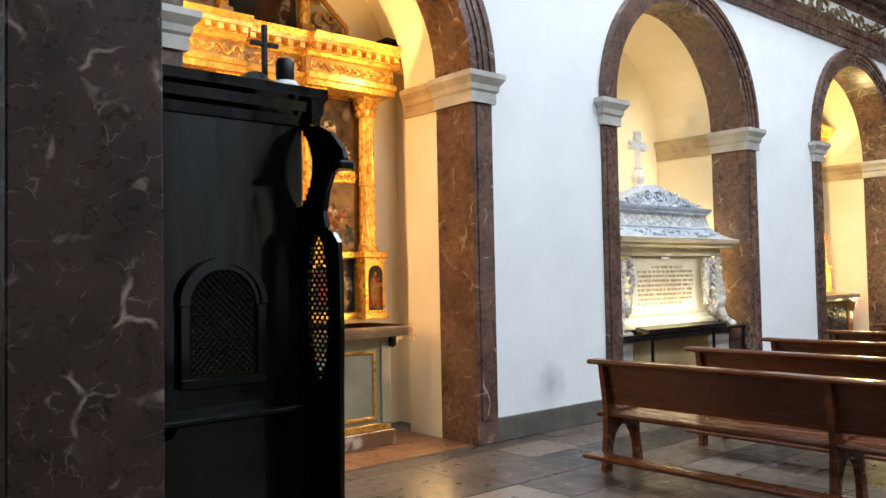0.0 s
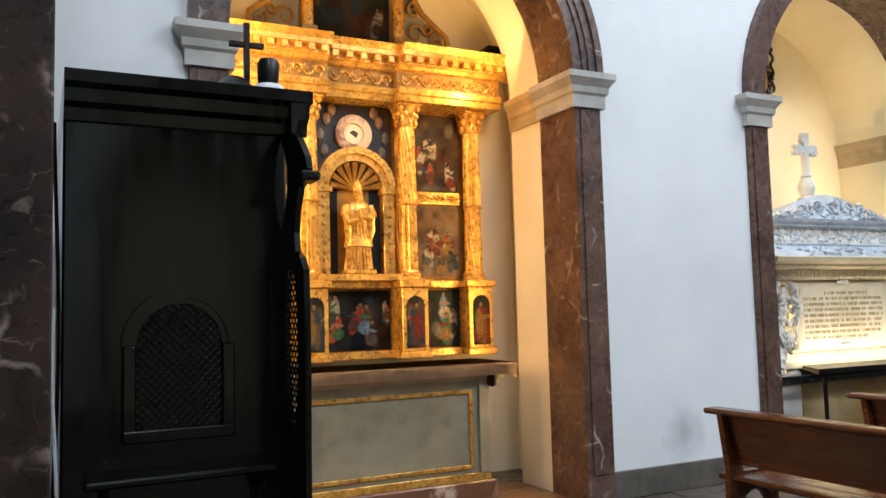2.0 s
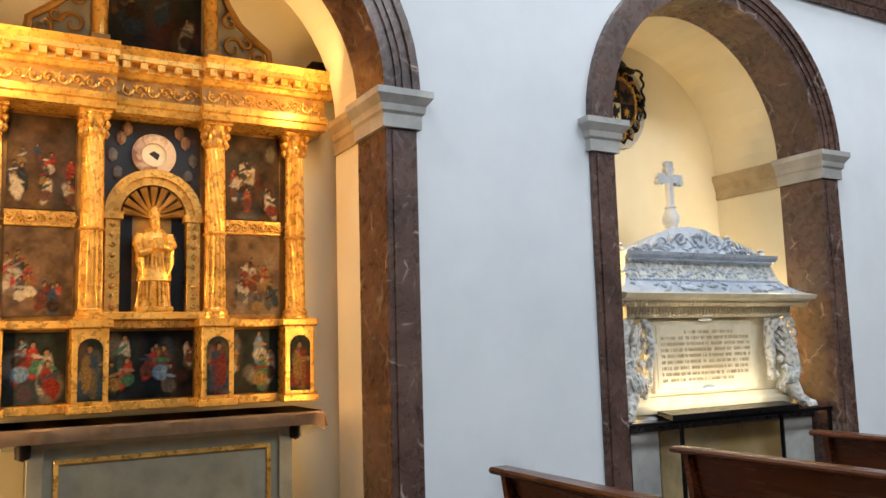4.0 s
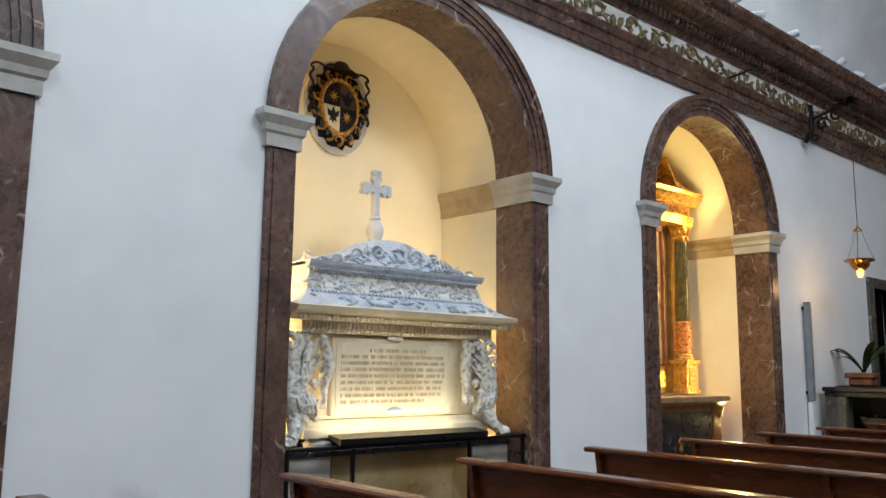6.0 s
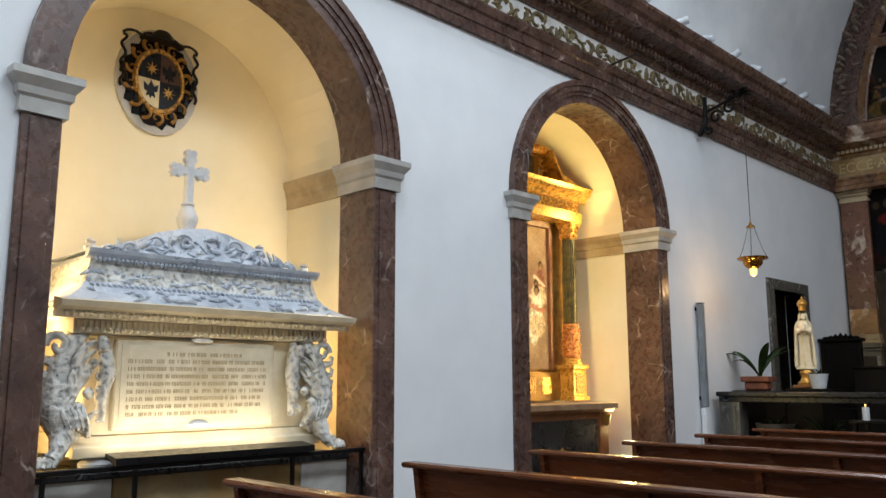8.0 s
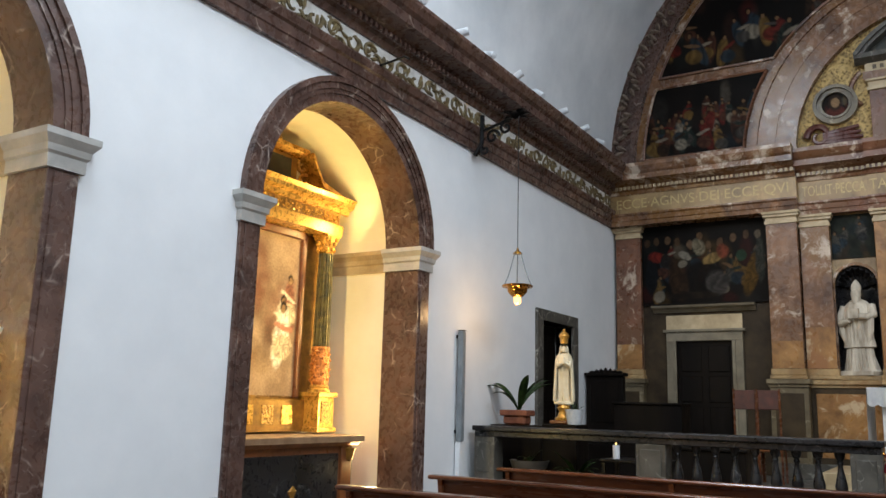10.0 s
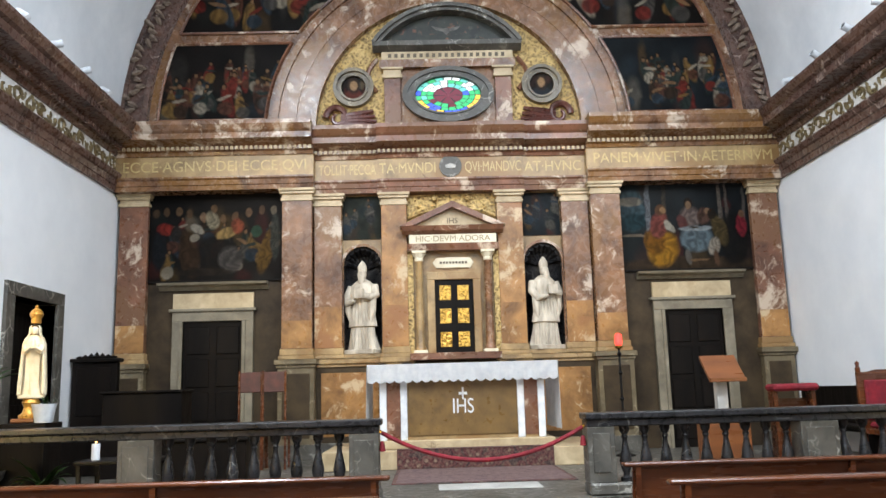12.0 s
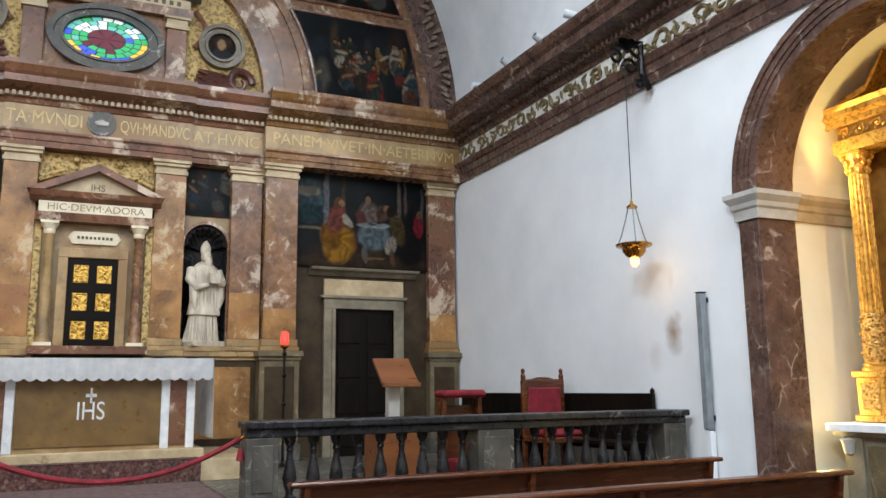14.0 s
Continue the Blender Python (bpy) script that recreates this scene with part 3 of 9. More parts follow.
def oil_picture(name, place, u0, u1, z0, z1, owner, seed, figures, ground, label="", edges=None, step=0.016, dim=0.66, shapes=(), marks=()):
    """A painted sheet: brushed ground and soft upright draped shapes without faces.
    figures: (u, z, height, robe, cloak, lean) in shares of the sheet; shapes: (u, z, ru, rz, colour) soft blots."""
    rng = np.random.default_rng(seed)
    W, H = u1 - u0, z1 - z0
    nx, ny = max(int(W / step), 24), max(int(H / step), 24)
    X, Z = np.meshgrid(np.linspace(0, W, nx), np.linspace(0, H, ny))
    n1, n2, n3 = soft_noise(rng, nx, ny, 5), soft_noise(rng, nx, ny, 14), soft_noise(rng, nx, ny, 40)
    jit = (n2 - 0.5) * 0.05 * H + (n3 - 0.5) * 0.03 * H
    c0, c1 = np.array(lin(ground[0])[:3]), np.array(lin(ground[1])[:3])
    f = np.clip(n1 * 0.8 + n2 * 0.3 - 0.1 + 0.15 * np.sin(3 * X / W + seed), 0, 1)[..., None]
    img = c0 * (1 - f) + c1 * f

    def lay(mask, colour, fold=0.0, fx=0.0):
        c = np.array(lin(colour)[:3]) * dim
        k = 0.75 + 0.5 * n3
        if fold:
            k = k * (0.62 + 0.55 * (0.5 + 0.5 * np.sin(fold * (X - fx + 2 * jit) + 9 * n2)))
        m = np.clip(mask, 0, 1)[..., None]
        img[:] = img * (1 - m) + (c * k[..., None]) * m

    def ell(cu, cz, ru, rz, soft=0.35):
        r = np.sqrt(((X - cu + jit * 0.5) / ru) ** 2 + ((Z - cz + jit * 0.5) / rz) ** 2)
        return np.clip((1 + soft - r) / soft, 0, 1)

    for k in range(16):
        lay(ell(rng.random() * W, rng.random() * H * 0.8, (0.03 + 0.06 * rng.random()) * H, (0.05 + 0.12 * rng.random()) * H, 0.9) * 0.25, ROBES[int(rng.random() * 8)])
    for u, z, ru, rz, col in shapes:
        lay(ell(u * W, z * H, ru * W, rz * H, 0.3) * 0.9, col)
    for u, z, h, robe, cloak, lean in sorted(figures, key=lambda q: -q[1]):
        bu, bz, h = u * W, z * H, h * H
        cx = bu + lean * (Z - bz) + jit * 0.6
        t = (Z - bz) / h
        half = h * (0.25 - 0.14 * np.clip(t, 0, 1) + 0.03 * np.sin(7 * t + u * 40))
        e = 0.03 * h
        body = np.clip((half - np.abs(X - cx)) / e, 0, 1) * np.clip(t / 0.06, 0, 1) * np.clip((0.84 - t) / 0.06, 0, 1)
        lay(body, robe, 26 / h, bu)
        side = 1 if rng.random() < 0.5 else -1
        lay(ell(bu + side * 0.07 * h + lean * 0.45 * h, bz + 0.45 * h, 0.08 * h, 0.30 * h) * 0.9, cloak, 30 / h, bu)
        lay(ell(bu - side * 0.05 * h + lean * 0.3 * h, bz + 0.28 * h, 0.05 * h, 0.2 * h, 0.8) * 0.5, cloak, 18 / h, bu)
        lay(ell(bu - side * 0.10 * h + lean * 0.55 * h, bz + 0.60 * h, 0.13 * h, 0.045 * h) * 0.9, robe if rng.random() < 0.5 else cloak, 20 / h, bu)
        lay(ell(bu - side * 0.2 * h + lean * 0.6 * h, bz + 0.62 * h, 0.04 * h, 0.03 * h), FLESHC)
        hu = bu + lean * 0.9 * h
        lay(ell(hu, bz + 0.93 * h, 0.050 * h, 0.060 * h), "#1e1610")
        lay(ell(hu + side * 0.012 * h, bz + 0.90 * h, 0.034 * h, 0.045 * h, 0.6) * 0.85, FLESHC)
    for u, z, ru, rz, col, tilt in marks:
        du, dz = X - u * W + jit * 0.3, Z - z * H + jit * 0.3
        du, dz = du * math.cos(tilt) + dz * math.sin(tilt), dz * math.cos(tilt) - du * math.sin(tilt)
        r = np.sqrt((du / (ru * H)) ** 2 + (dz / (rz * H)) ** 2)
        lay(np.clip((1.25 - r) / 0.3, 0, 1) * 0.95, col, 5.0 / (ru * H) if ru * rz > 0.004 else 0.0, u * W)
    verts = []
    for j in range(ny):
        zz = z0 + H * j / (ny - 1)
        a, b_ = edges(zz) if edges else (u0, u1)
        for i in range(nx):
            uu = u0 + W * i / (nx - 1)
            verts.append(Vector(place(min(max(uu, a), b_), zz, 0.003)) - ORIGIN[owner.name])
    faces = [(j * nx + i, j * nx + i + 1, j * nx + nx + i + 1, j * nx + nx + i) for j in range(ny - 1) for i in range(nx - 1)]
    d = bpy.data.meshes.new(name)
    d.from_pydata(verts, [], faces)
    at_ = d.color_attributes.new("pigment", "FLOAT_COLOR", "POINT")
    at_.data.foreach_set("color", np.concatenate([img, np.ones((ny, nx, 1))], 2).reshape(-1))
    d.materials.append(M_PIGMENT)
    o = new(name, d)
    o.parent = owner
    ORIGIN[o.name] = ORIGIN[owner.name]
    if label:
        o["label"] = label
    return o


def throng(seed, n, h, robes=ROBES):
    """Marks of a crowd without faces: overlapping robes, drapes, arms and small heads, far ones first."""
    rnd = random.Random(seed)
    out = []
    for i in range(n):
        z = 0.50 - 0.50 * i / n
        u, hh = rnd.uniform(0.04, 0.96), h * rnd.uniform(0.8, 1.15) * (0.75 + 0.25 * i / n)
        lean, side = rnd.uniform(-0.45, 0.45), rnd.choice((-1, 1))
        out += [(u, z + 0.26 * hh, 0.11 * hh, 0.32 * hh, rnd.choice(robes), lean), (u + side * 0.04 * hh, z + 0.16 * hh, 0.15 * hh, 0.14 * hh, rnd.choice(robes), -lean),
                (u + side * 0.05 * hh, z + 0.40 * hh, 0.15 * hh, 0.035 * hh, rnd.choice(robes + (FLESHC,)), side * rnd.uniform(-0.7, 0.7)),
                (u - 0.15 * lean * hh, z + 0.64 * hh, 0.050 * hh, 0.062 * hh, "#1c130d", 0.0), (u - 0.15 * lean * hh, z + 0.62 * hh, 0.034 * hh, 0.046 * hh, FLESHC, 0.0)]
    return out


SUPPER = [(0.09, 0.70, 0.15, 0.22, "#47606a", 0), (0.08, 0.80, 0.13, 0.05, "#8a8274", 0), (0.10, 0.56, 0.15, 0.09, "#1d3c44", 0.2), (0.10, 0.40, 0.15, 0.015, "#8a7c6a", 0), (0.50, 0.05, 0.75, 0.09, "#463626", 0),
          (0.215, 0.72, 0.028, 0.36, "#7c8086", 0), (0.34, 0.75, 0.022, 0.33, "#4c443a", 0), (0.765, 0.70, 0.020, 0.34, "#766c62", 0), (0.815, 0.70, 0.016, 0.34, "#6a6058", 0), (0.95, 0.75, 0.016, 0.2, "#5c5650", 0),
          (0.86, 0.34, 0.16, 0.28, "#120e0c", 0), (0.53, 0.60, 0.11, 0.12, "#80706a", 0), (0.47, 0.55, 0.05, 0.08, "#6a3c38", 0.4), (0.525, 0.77, 0.045, 0.062, "#2a1c14", 0), (0.525, 0.75, 0.03, 0.045, "#96785c", 0),
          (0.64, 0.62, 0.07, 0.09, "#5a4034", 0), (0.67, 0.68, 0.03, 0.035, "#94745a", 0), (0.57, 0.35, 0.17, 0.14, "#6c7c84", 0), (0.57, 0.475, 0.17, 0.028, "#a2aaac", 0), (0.56, 0.49, 0.05, 0.012, "#3a2c22", 0),
          (0.31, 0.24, 0.16, 0.19, "#b07d22", -0.35), (0.25, 0.33, 0.11, 0.14, "#875814", 0.2), (0.29, 0.52, 0.09, 0.14, "#8c4a42", -0.2), (0.37, 0.50, 0.035, 0.08, "#bab2a2", 0.6), (0.31, 0.70, 0.05, 0.06, "#6a4a32", 0), (0.325, 0.69, 0.03, 0.04, "#a8845e", 0),
          (0.75, 0.45, 0.075, 0.17, "#5c4c2c", 0.3), (0.70, 0.26, 0.06, 0.10, "#aa9e8e", -0.3), (0.71, 0.12, 0.025, 0.08, "#6a4c38", 0.2), (0.70, 0.64, 0.045, 0.055, "#241a12", 0), (0.92, 0.50, 0.055, 0.12, "#8c2632", 0), (0.93, 0.64, 0.03, 0.04, "#7a5c44", 0), (0.50, 0.14, 0.035, 0.08, "#706a62", 0.2), (0.58, 0.11, 0.10, 0.012, "#8a6a4a", 0)]
TABLE = [(u, 0.76 + 0.05 * math.sin(9 * u), 0.045, 0.06, c, 0.0) for u, c in ((0.05, "#5c4632"), (0.13, "#6a5038"), (0.22, "#8a6a4c"), (0.30, "#6e5238"), (0.40, "#94745a"), (0.55, "#84664a"), (0.64, "#7a5c42"), (0.74, "#8e6e52"), (0.84, "#7a5e46"), (0.93, "#9a8a74"))] + [
         (0.50, 0.30, 0.30, 0.26, "#17110d", 0), (0.30, 0.30, 0.14, 0.30, "#46301c", 0.2), (0.12, 0.60, 0.12, 0.08, "#9c3428", -0.2), (0.20, 0.55, 0.08, 0.10, "#2e2a26", 0), (0.47, 0.70, 0.09, 0.12, "#b2a68a", 0.4), (0.48, 0.83, 0.045, 0.055, "#8a6848", 0),
         (0.36, 0.60, 0.11, 0.055, "#b8ae9c", -0.5), (0.34, 0.50, 0.07, 0.05, "#a89c88", 0.3), (0.58, 0.55, 0.16, 0.07, "#b8985e", 0.35), (0.66, 0.63, 0.085, 0.10, "#a4543a", 0.2), (0.80, 0.56, 0.08, 0.075, "#3a5a44", -0.3), (0.88, 0.34, 0.10, 0.30, "#7e5c24", -0.25),
         (0.61, 0.24, 0.17, 0.17, "#5c5652", 0.4), (0.94, 0.50, 0.07, 0.30, "#55574f", 0), (0.08, 0.35, 0.10, 0.25, "#1c2024", 0), (0.42, 0.10, 0.40, 0.05, "#33281e", 0)]


def pigment():
    m, nt, b = material("old_oil_paint")
    va = nt.nodes.new("ShaderNodeVertexColor")
    va.layer_name = "pigment"
    v = coords(nt)
    k = ramp(nt, noise_fac(nt, v, 35, 5), [(0.3, (0.72,) * 3), (0.7, (1.0,) * 3)])
    nt.links.new(mix(nt, 1.0, va.outputs[0], k, "MULTIPLY"), b.inputs["Base Color"])
    b.inputs["Roughness"].default_value = 0.5
    b.inputs["Specular IOR Level"].default_value = 0.08
    bump(nt, b, noise_fac(nt, v, 70, 4), 0.15, 0.004)
    return m


M_PIGMENT = pigment()
DARK_G, BLUE_G, GREEN_G, WARM_G = ("#070605", "#16110e"), ("#0a0c0e", "#1b2023"), ("#121612", "#2c2e26"), ("#7a5a44", "#c8a684")
CANVAS_A = canvas("dark_oil_painting", "#0d0b0a", "#2b231c", ["#5a3a2c", "#3e1a16", "#3a3a40"], 5)
CANVAS_B = canvas("blue_dark_oil_painting", "#12161a", "#2e3438", ["#6a5a48", "#5c3430", "#7a7a76"], 5)
CANVAS_C = canvas("green_dark_oil_painting", "#1a1e1a", "#34362e", ["#7a4a34", "#5a564a"], 7)
CANVAS_D = canvas("warm_oil_painting", "#7a5236", "#a87a54", ["#c89a74", "#9a4a34", "#d8bca0"], 4, 0.3)


def writing(name, text, size, m, mat, parent, depth=0.004, width=None):
    c = bpy.data.curves.new(name, "FONT")
    c.body, c.size, c.extrude, c.align_x, c.align_y = text, size, depth, "CENTER", "CENTER"
    tmp = new("tmp_text", c)
    bpy.context.view_layer.update()
    d = bpy.data.meshes.new_from_object(tmp.evaluated_get(bpy.context.evaluated_depsgraph_get()))
    bpy.data.objects.remove(tmp)
    xs = [v.co.x for v in d.vertices]
    k = width / (max(xs) - min(xs)) if width else 1.0
    d.transform(m @ Matrix.Diagonal((k, 1, 1, 1)))
    d.transform(Matrix.Translation(-ORIGIN[parent.name]))
    d.materials.clear()
    d.materials.append(mat)
    d.name = name
    o = new(name, d)
    o.parent = parent
    ORIGIN[o.name] = ORIGIN[parent.name]
    return o


# ---- altar wall ----
M_LETTER = plain("gilt_letters", "#a8925f", "#d2ba84", 20, 0.5, 0.1)
M_LETTERD = plain("dark_letters", "#4a4030", "#5c5140", 20, 0.6)


def ab(bm, u0, u1, d0, d1, z0, z1, b=0.0):
    """Box on the altar wall: u to the left of the axis, d outwards from the wall."""
    return box(bm, XA - d1, AX + u0, z0, XA - d0, AX + u1, z1, b)


def ap(u, z, d=0.0):
    return (XA - d, AX + u, z)


def arun(bm, prof, u0, u1, d):
    return run(bm, prof, (XA - d, AX + u0, 0), (XA - d, AX + u1, 0), (-1, 0, 0))


def awrite(name, text, size, u, z, d, mat, parent, width=None):
    return writing(name, text, size, Matrix.Translation(ap(u, z, d)) @ pose(0, 0, 0, 90, 0, -90), mat, parent, 0.003, width)


wall = thing("altar_wall_cladding", "marble-clad altar wall with pilasters, entablature and painted lunette", "altar wall", (XA, AX, FLOOR_CH), kind="structure")
# grounds
for s in (-1, 1):
    bm = bm_new()
    ab(bm, s * 1.25, s * 1.27, 0.0, 0.03, 2.15, 5.10)
    ab(bm, s * 1.93, s * 1.97, 0.0, 0.03, 2.15, 5.10)
    ab(bm, s * 1.27, s * 1.93, 0.0, 0.03, 4.10, 5.10)
    for i in range(16):
        a0, a1 = math.pi * i / 16, math.pi * (i + 1) / 16
        q = [(s * 1.60 + 0.33 * math.cos(a), 3.76 + 0.33 * math.sin(a)) for a in (a0, a1)]
        prism(bm, [ap(q[0][0], q[0][1]), ap(q[1][0], q[1][1]), ap(q[1][0], 4.10), ap(q[0][0], 4.10)], (-0.03, 0, 0))
    part("niche_bay_panel", bm, M_YELLOW, wall, "ochre marble panel")
part("centre_panel", ab(bm_new(), -1.25, 1.25, 0.0, 0.05, 2.15, 5.10), M_YELLOW, wall)
for s in (-1, 1):
    # side bays: dark ground behind the doors, pilasters at the corner and towards the middle
    part("door_bay_panel", ab(bm_new(), s * 2.9, s * 5.92, 0.0, 0.03, FLOOR_CH, 3.52), M_DADO, wall, "dark ochre painted ground")
    for a, b, d, m, nm in ((5.36, 5.86, 0.16, M_RED, "corner_pilaster"), (2.45, 2.97, 0.36, M_ROSE, "great_pilaster"), (1.95, 2.43, 0.20, M_ROSE, "pilaster"), (0.80, 1.25, 0.22, M_OCHREM, "pilaster")):
        side_bay = d in (0.16, 0.36)
        ztop = 5.10 if side_bay else 5.02
        bm = ab(bm_new(), s * a, s * b, 0.0, d, 2.30, ztop - 0.22, 0.006)
        p = part(nm, bm, m, wall)
        # the foot of each shaft is pieced in golden marble
        part("foot_slab", ab(bm_new(), s * (a + 0.004), s * (b - 0.004), d - 0.01, d + 0.003, 2.31, 2.78 if side_bay else 3.02), M_OCHREM, p)
        bm = bm_new()
        ab(bm, s * (a - 0.02), s * (b + 0.02), 0, d + 0.02, ztop - 0.22, ztop - 0.16, 0.004)
        ab(bm, s * a, s * b, 0, d + 0.005, ztop - 0.16, ztop - 0.10)
        ab(bm, s * (a - 0.04), s * (b + 0.04), 0, d + 0.05, ztop - 0.10, ztop - 0.05, 0.006)
        ab(bm, s * (a - 0.06), s * (b + 0.06), 0, d + 0.08, ztop - 0.05, ztop, 0.006)
        part("capital", bm, M_TAN, p, "tan marble capital")
        bm = bm_new()
        ab(bm, s * (a - 0.045), s * (b + 0.045), 0, d + 0.05, 2.12, 2.19, 0.01)
        ab(bm, s * (a - 0.025), s * (b + 0.025), 0, d + 0.03, 2.19, 2.30, 0.01)
        part("base", bm, M_YELLOW, p)
    # pedestals
    for a, b, d, m in ((5.34, 5.88, 0.20, M_OLIVEM), (2.40, 3.02, 0.42, M_OLIVEM), (1.25, 2.40, 0.16, M_DADO), (0.75, 1.25, 0.27, M_OCHREM)):
        bm = ab(bm_new(), s * a, s * b, 0.0, d, FLOOR_CH, 1.98, 0.006)
        p = part("pedestal", bm, m, wall)
        bm = bm_new()
        ab(bm, s * (a - 0.02), s * (b + 0.02), 0, d + 0.03, 1.98, 2.03, 0.006)
        ab(bm, s * (a - 0.05), s * (b + 0.05), 0, d + 0.07, 2.03, 2.12, 0.012)
        part("pedestal_cornice", bm, M_YELLOW if m is not M_OLIVEM else M_OLIVEM, p)
        part("plinth", ab(bm_new(), s * (a - 0.03), s * (b + 0.03), 0, d + 0.035, FLOOR_CH, FLOOR_CH + 0.25, 0.008), M_GREYM, p)
        part("panel", ab(bm_new(), s * (a + 0.08), s * (b - 0.08), d - 0.01, d + 0.012, FLOOR_CH + 0.35, 1.88, 0.006), M_OCHREM if m is M_DADO else M_DADO, p)

# entablature in five runs that step forwards and back
EN_A = [(0, 5.10), (0.02, 5.10), (0.03, 5.18), (0.05, 5.19), (0.06, 5.27), (0.09, 5.30), (0.09, 5.33), (0, 5.33)]
EN_C = [(0, 5.72), (0.04, 5.72), (0.06, 5.78), (0.10, 5.80), (0.10, 5.86), (0.17, 5.90), (0.34, 5.94), (0.34, 6.04), (0.38, 6.08), (0.43, 6.17), (0.43, 6.24), (0, 6.24)]
for u0, u1, d, dz, m in ((2.42, 5.92, 0.36, 0.0, M_ROSE), (1.30, 2.42, 0.20, -0.08, M_RED), (-1.30, 1.30, 0.26, -0.08, M_RED), (-2.42, -1.30, 0.20, -0.08, M_RED), (-5.92, -2.42, 0.36, 0.0, M_ROSE)):
    k = part("architrave", arun(ab(bm_new(), u0, u1, 0, d, 5.10 + dz, 5.33 + dz), [(a, z + dz) for a, z in EN_A], u0, u1, d), m, wall)
    part("frieze", ab(bm_new(), u0, u1, 0, d + 0.01, 5.33 + dz, 5.72 + dz), M_YELLOW, wall, "pale ochre marble frieze with carved letters")
    k = part("cornice", arun(ab(bm_new(), u0, u1, 0, d, 5.72 + dz, 6.24 + dz), [(a, z + dz) for a, z in EN_C], u0, u1, d), m, wall)
    bm = bm_new()
    n = int((u1 - u0) / 0.085)
    for i in range(n):
        uu = u0 + (i + 0.3) * (u1 - u0) / n
        ab(bm, uu, uu + 0.045, d + 0.10, d + 0.145, 5.80 + dz, 5.86 + dz)
    part("dentils", bm, M_TAN, k)
LET = "inscription"
awrite(LET, "ECCE·AGNVS·DEI·ECCE·QVI", 0.27, 4.15, 5.525, 0.371, M_LETTER, wall, 3.2)
awrite(LET, "TOLLIT·PECCA", 0.27, 1.84, 5.445, 0.212, M_LETTER, wall, 1.02)
awrite(LET, "TA·MVNDI", 0.27, 0.76, 5.445, 0.272, M_LETTER, wall, 1.0)
awrite(LET, "QVI·MANDVC", 0.27, -0.76, 5.445, 0.272, M_LETTER, wall, 1.0)
awrite(LET, "AT·HVNC", 0.27, -1.84, 5.445, 0.212, M_LETTER, wall, 1.02)
awrite(LET, "PANEM·VIVET·IN·AETERNVM", 0.27, -4.15, 5.525, 0.371, M_LETTER, wall, 3.2)
bm = half_disc(bm_new(), ap(0, 5.47, 0.26), 0.20, (0, 1, 0), (-1, 0, 0), 0.035, 24, 0, 360)
part("frieze_medallion", bm, M_GREYM, wall, "grey marble medallion with a small animal relief")
bm = lathe(bm_new(), [(0, -0.05), (0.06, -0.03), (0.07, 0.02), (0, 0.06)], ap(0, 5.46, 0.30), 10, sx=0.4, sy=1.5)
part("lamb_relief", bm, M_IMPOST, wall)

# lunette
ZL = 6.22
M_GARL = plain("brown_stucco", "#4a3a30", "#8a7868", 14, 0.7, 0, 0.5)
lun = thing("lunette", "lunette of rose marble bands framing dark paintings and a window", "lunette", (XA, AX, ZL), kind="structure")
part("ground", half_disc(bm_new(), ap(0, ZL, 0), 5.90, (0, 1, 0), (-1, 0, 0), 0.05, 48), M_ROSE, lun)
part("vault_band", arc_band(bm_new(), ap(0, ZL, 0), 5.52, 5.92, (0, 1, 0), (-1, 0, 0), 0.16, seg=56, grooves=((5.45, 5.54, 0.20), (5.86, 5.93, 0.2))), M_BROWN, lun)
bm = bm_new()
rnd = random.Random(2)
for i in range(150):
    a = math.pi * (i + 0.5) / 150
    r = 5.72 + rnd.uniform(-0.10, 0.13)
    c = Vector(ap(r * math.cos(a), ZL + r * math.sin(a), 0.18))
    w = Vector((0, math.cos(a + rnd.uniform(-0.9, 0.9)), math.sin(a + rnd.uniform(-0.9, 0.9))))
    tube(bm, [c - w * 0.09, c - w * 0.03 + Vector((-0.03, 0, 0)), c + w * 0.05 + Vector((-0.05, 0, 0)), c + w * 0.12], [0.015, 0.045, 0.05, 0.012], 5)
part("leaf_garland", bm, M_GARL, lun, "brown stucco leaf garland along the vault")["kind"] = "stuff"
part("great_arch", arc_band(bm_new(), ap(0, ZL, 0), 2.46, 3.16, (0, 1, 0), (-1, 0, 0), 0.20, seg=40, grooves=((2.40, 2.50, 0.25), (3.08, 3.20, 0.25), (2.76, 2.86, 0.215))), M_ROSE, lun)
part("great_arch_ground", half_disc(bm_new(), ap(0, ZL, 0.05), 2.46, (0, 1, 0), (-1, 0, 0), 0.03, 36), M_OCHRE, lun, "ochre relief ground")


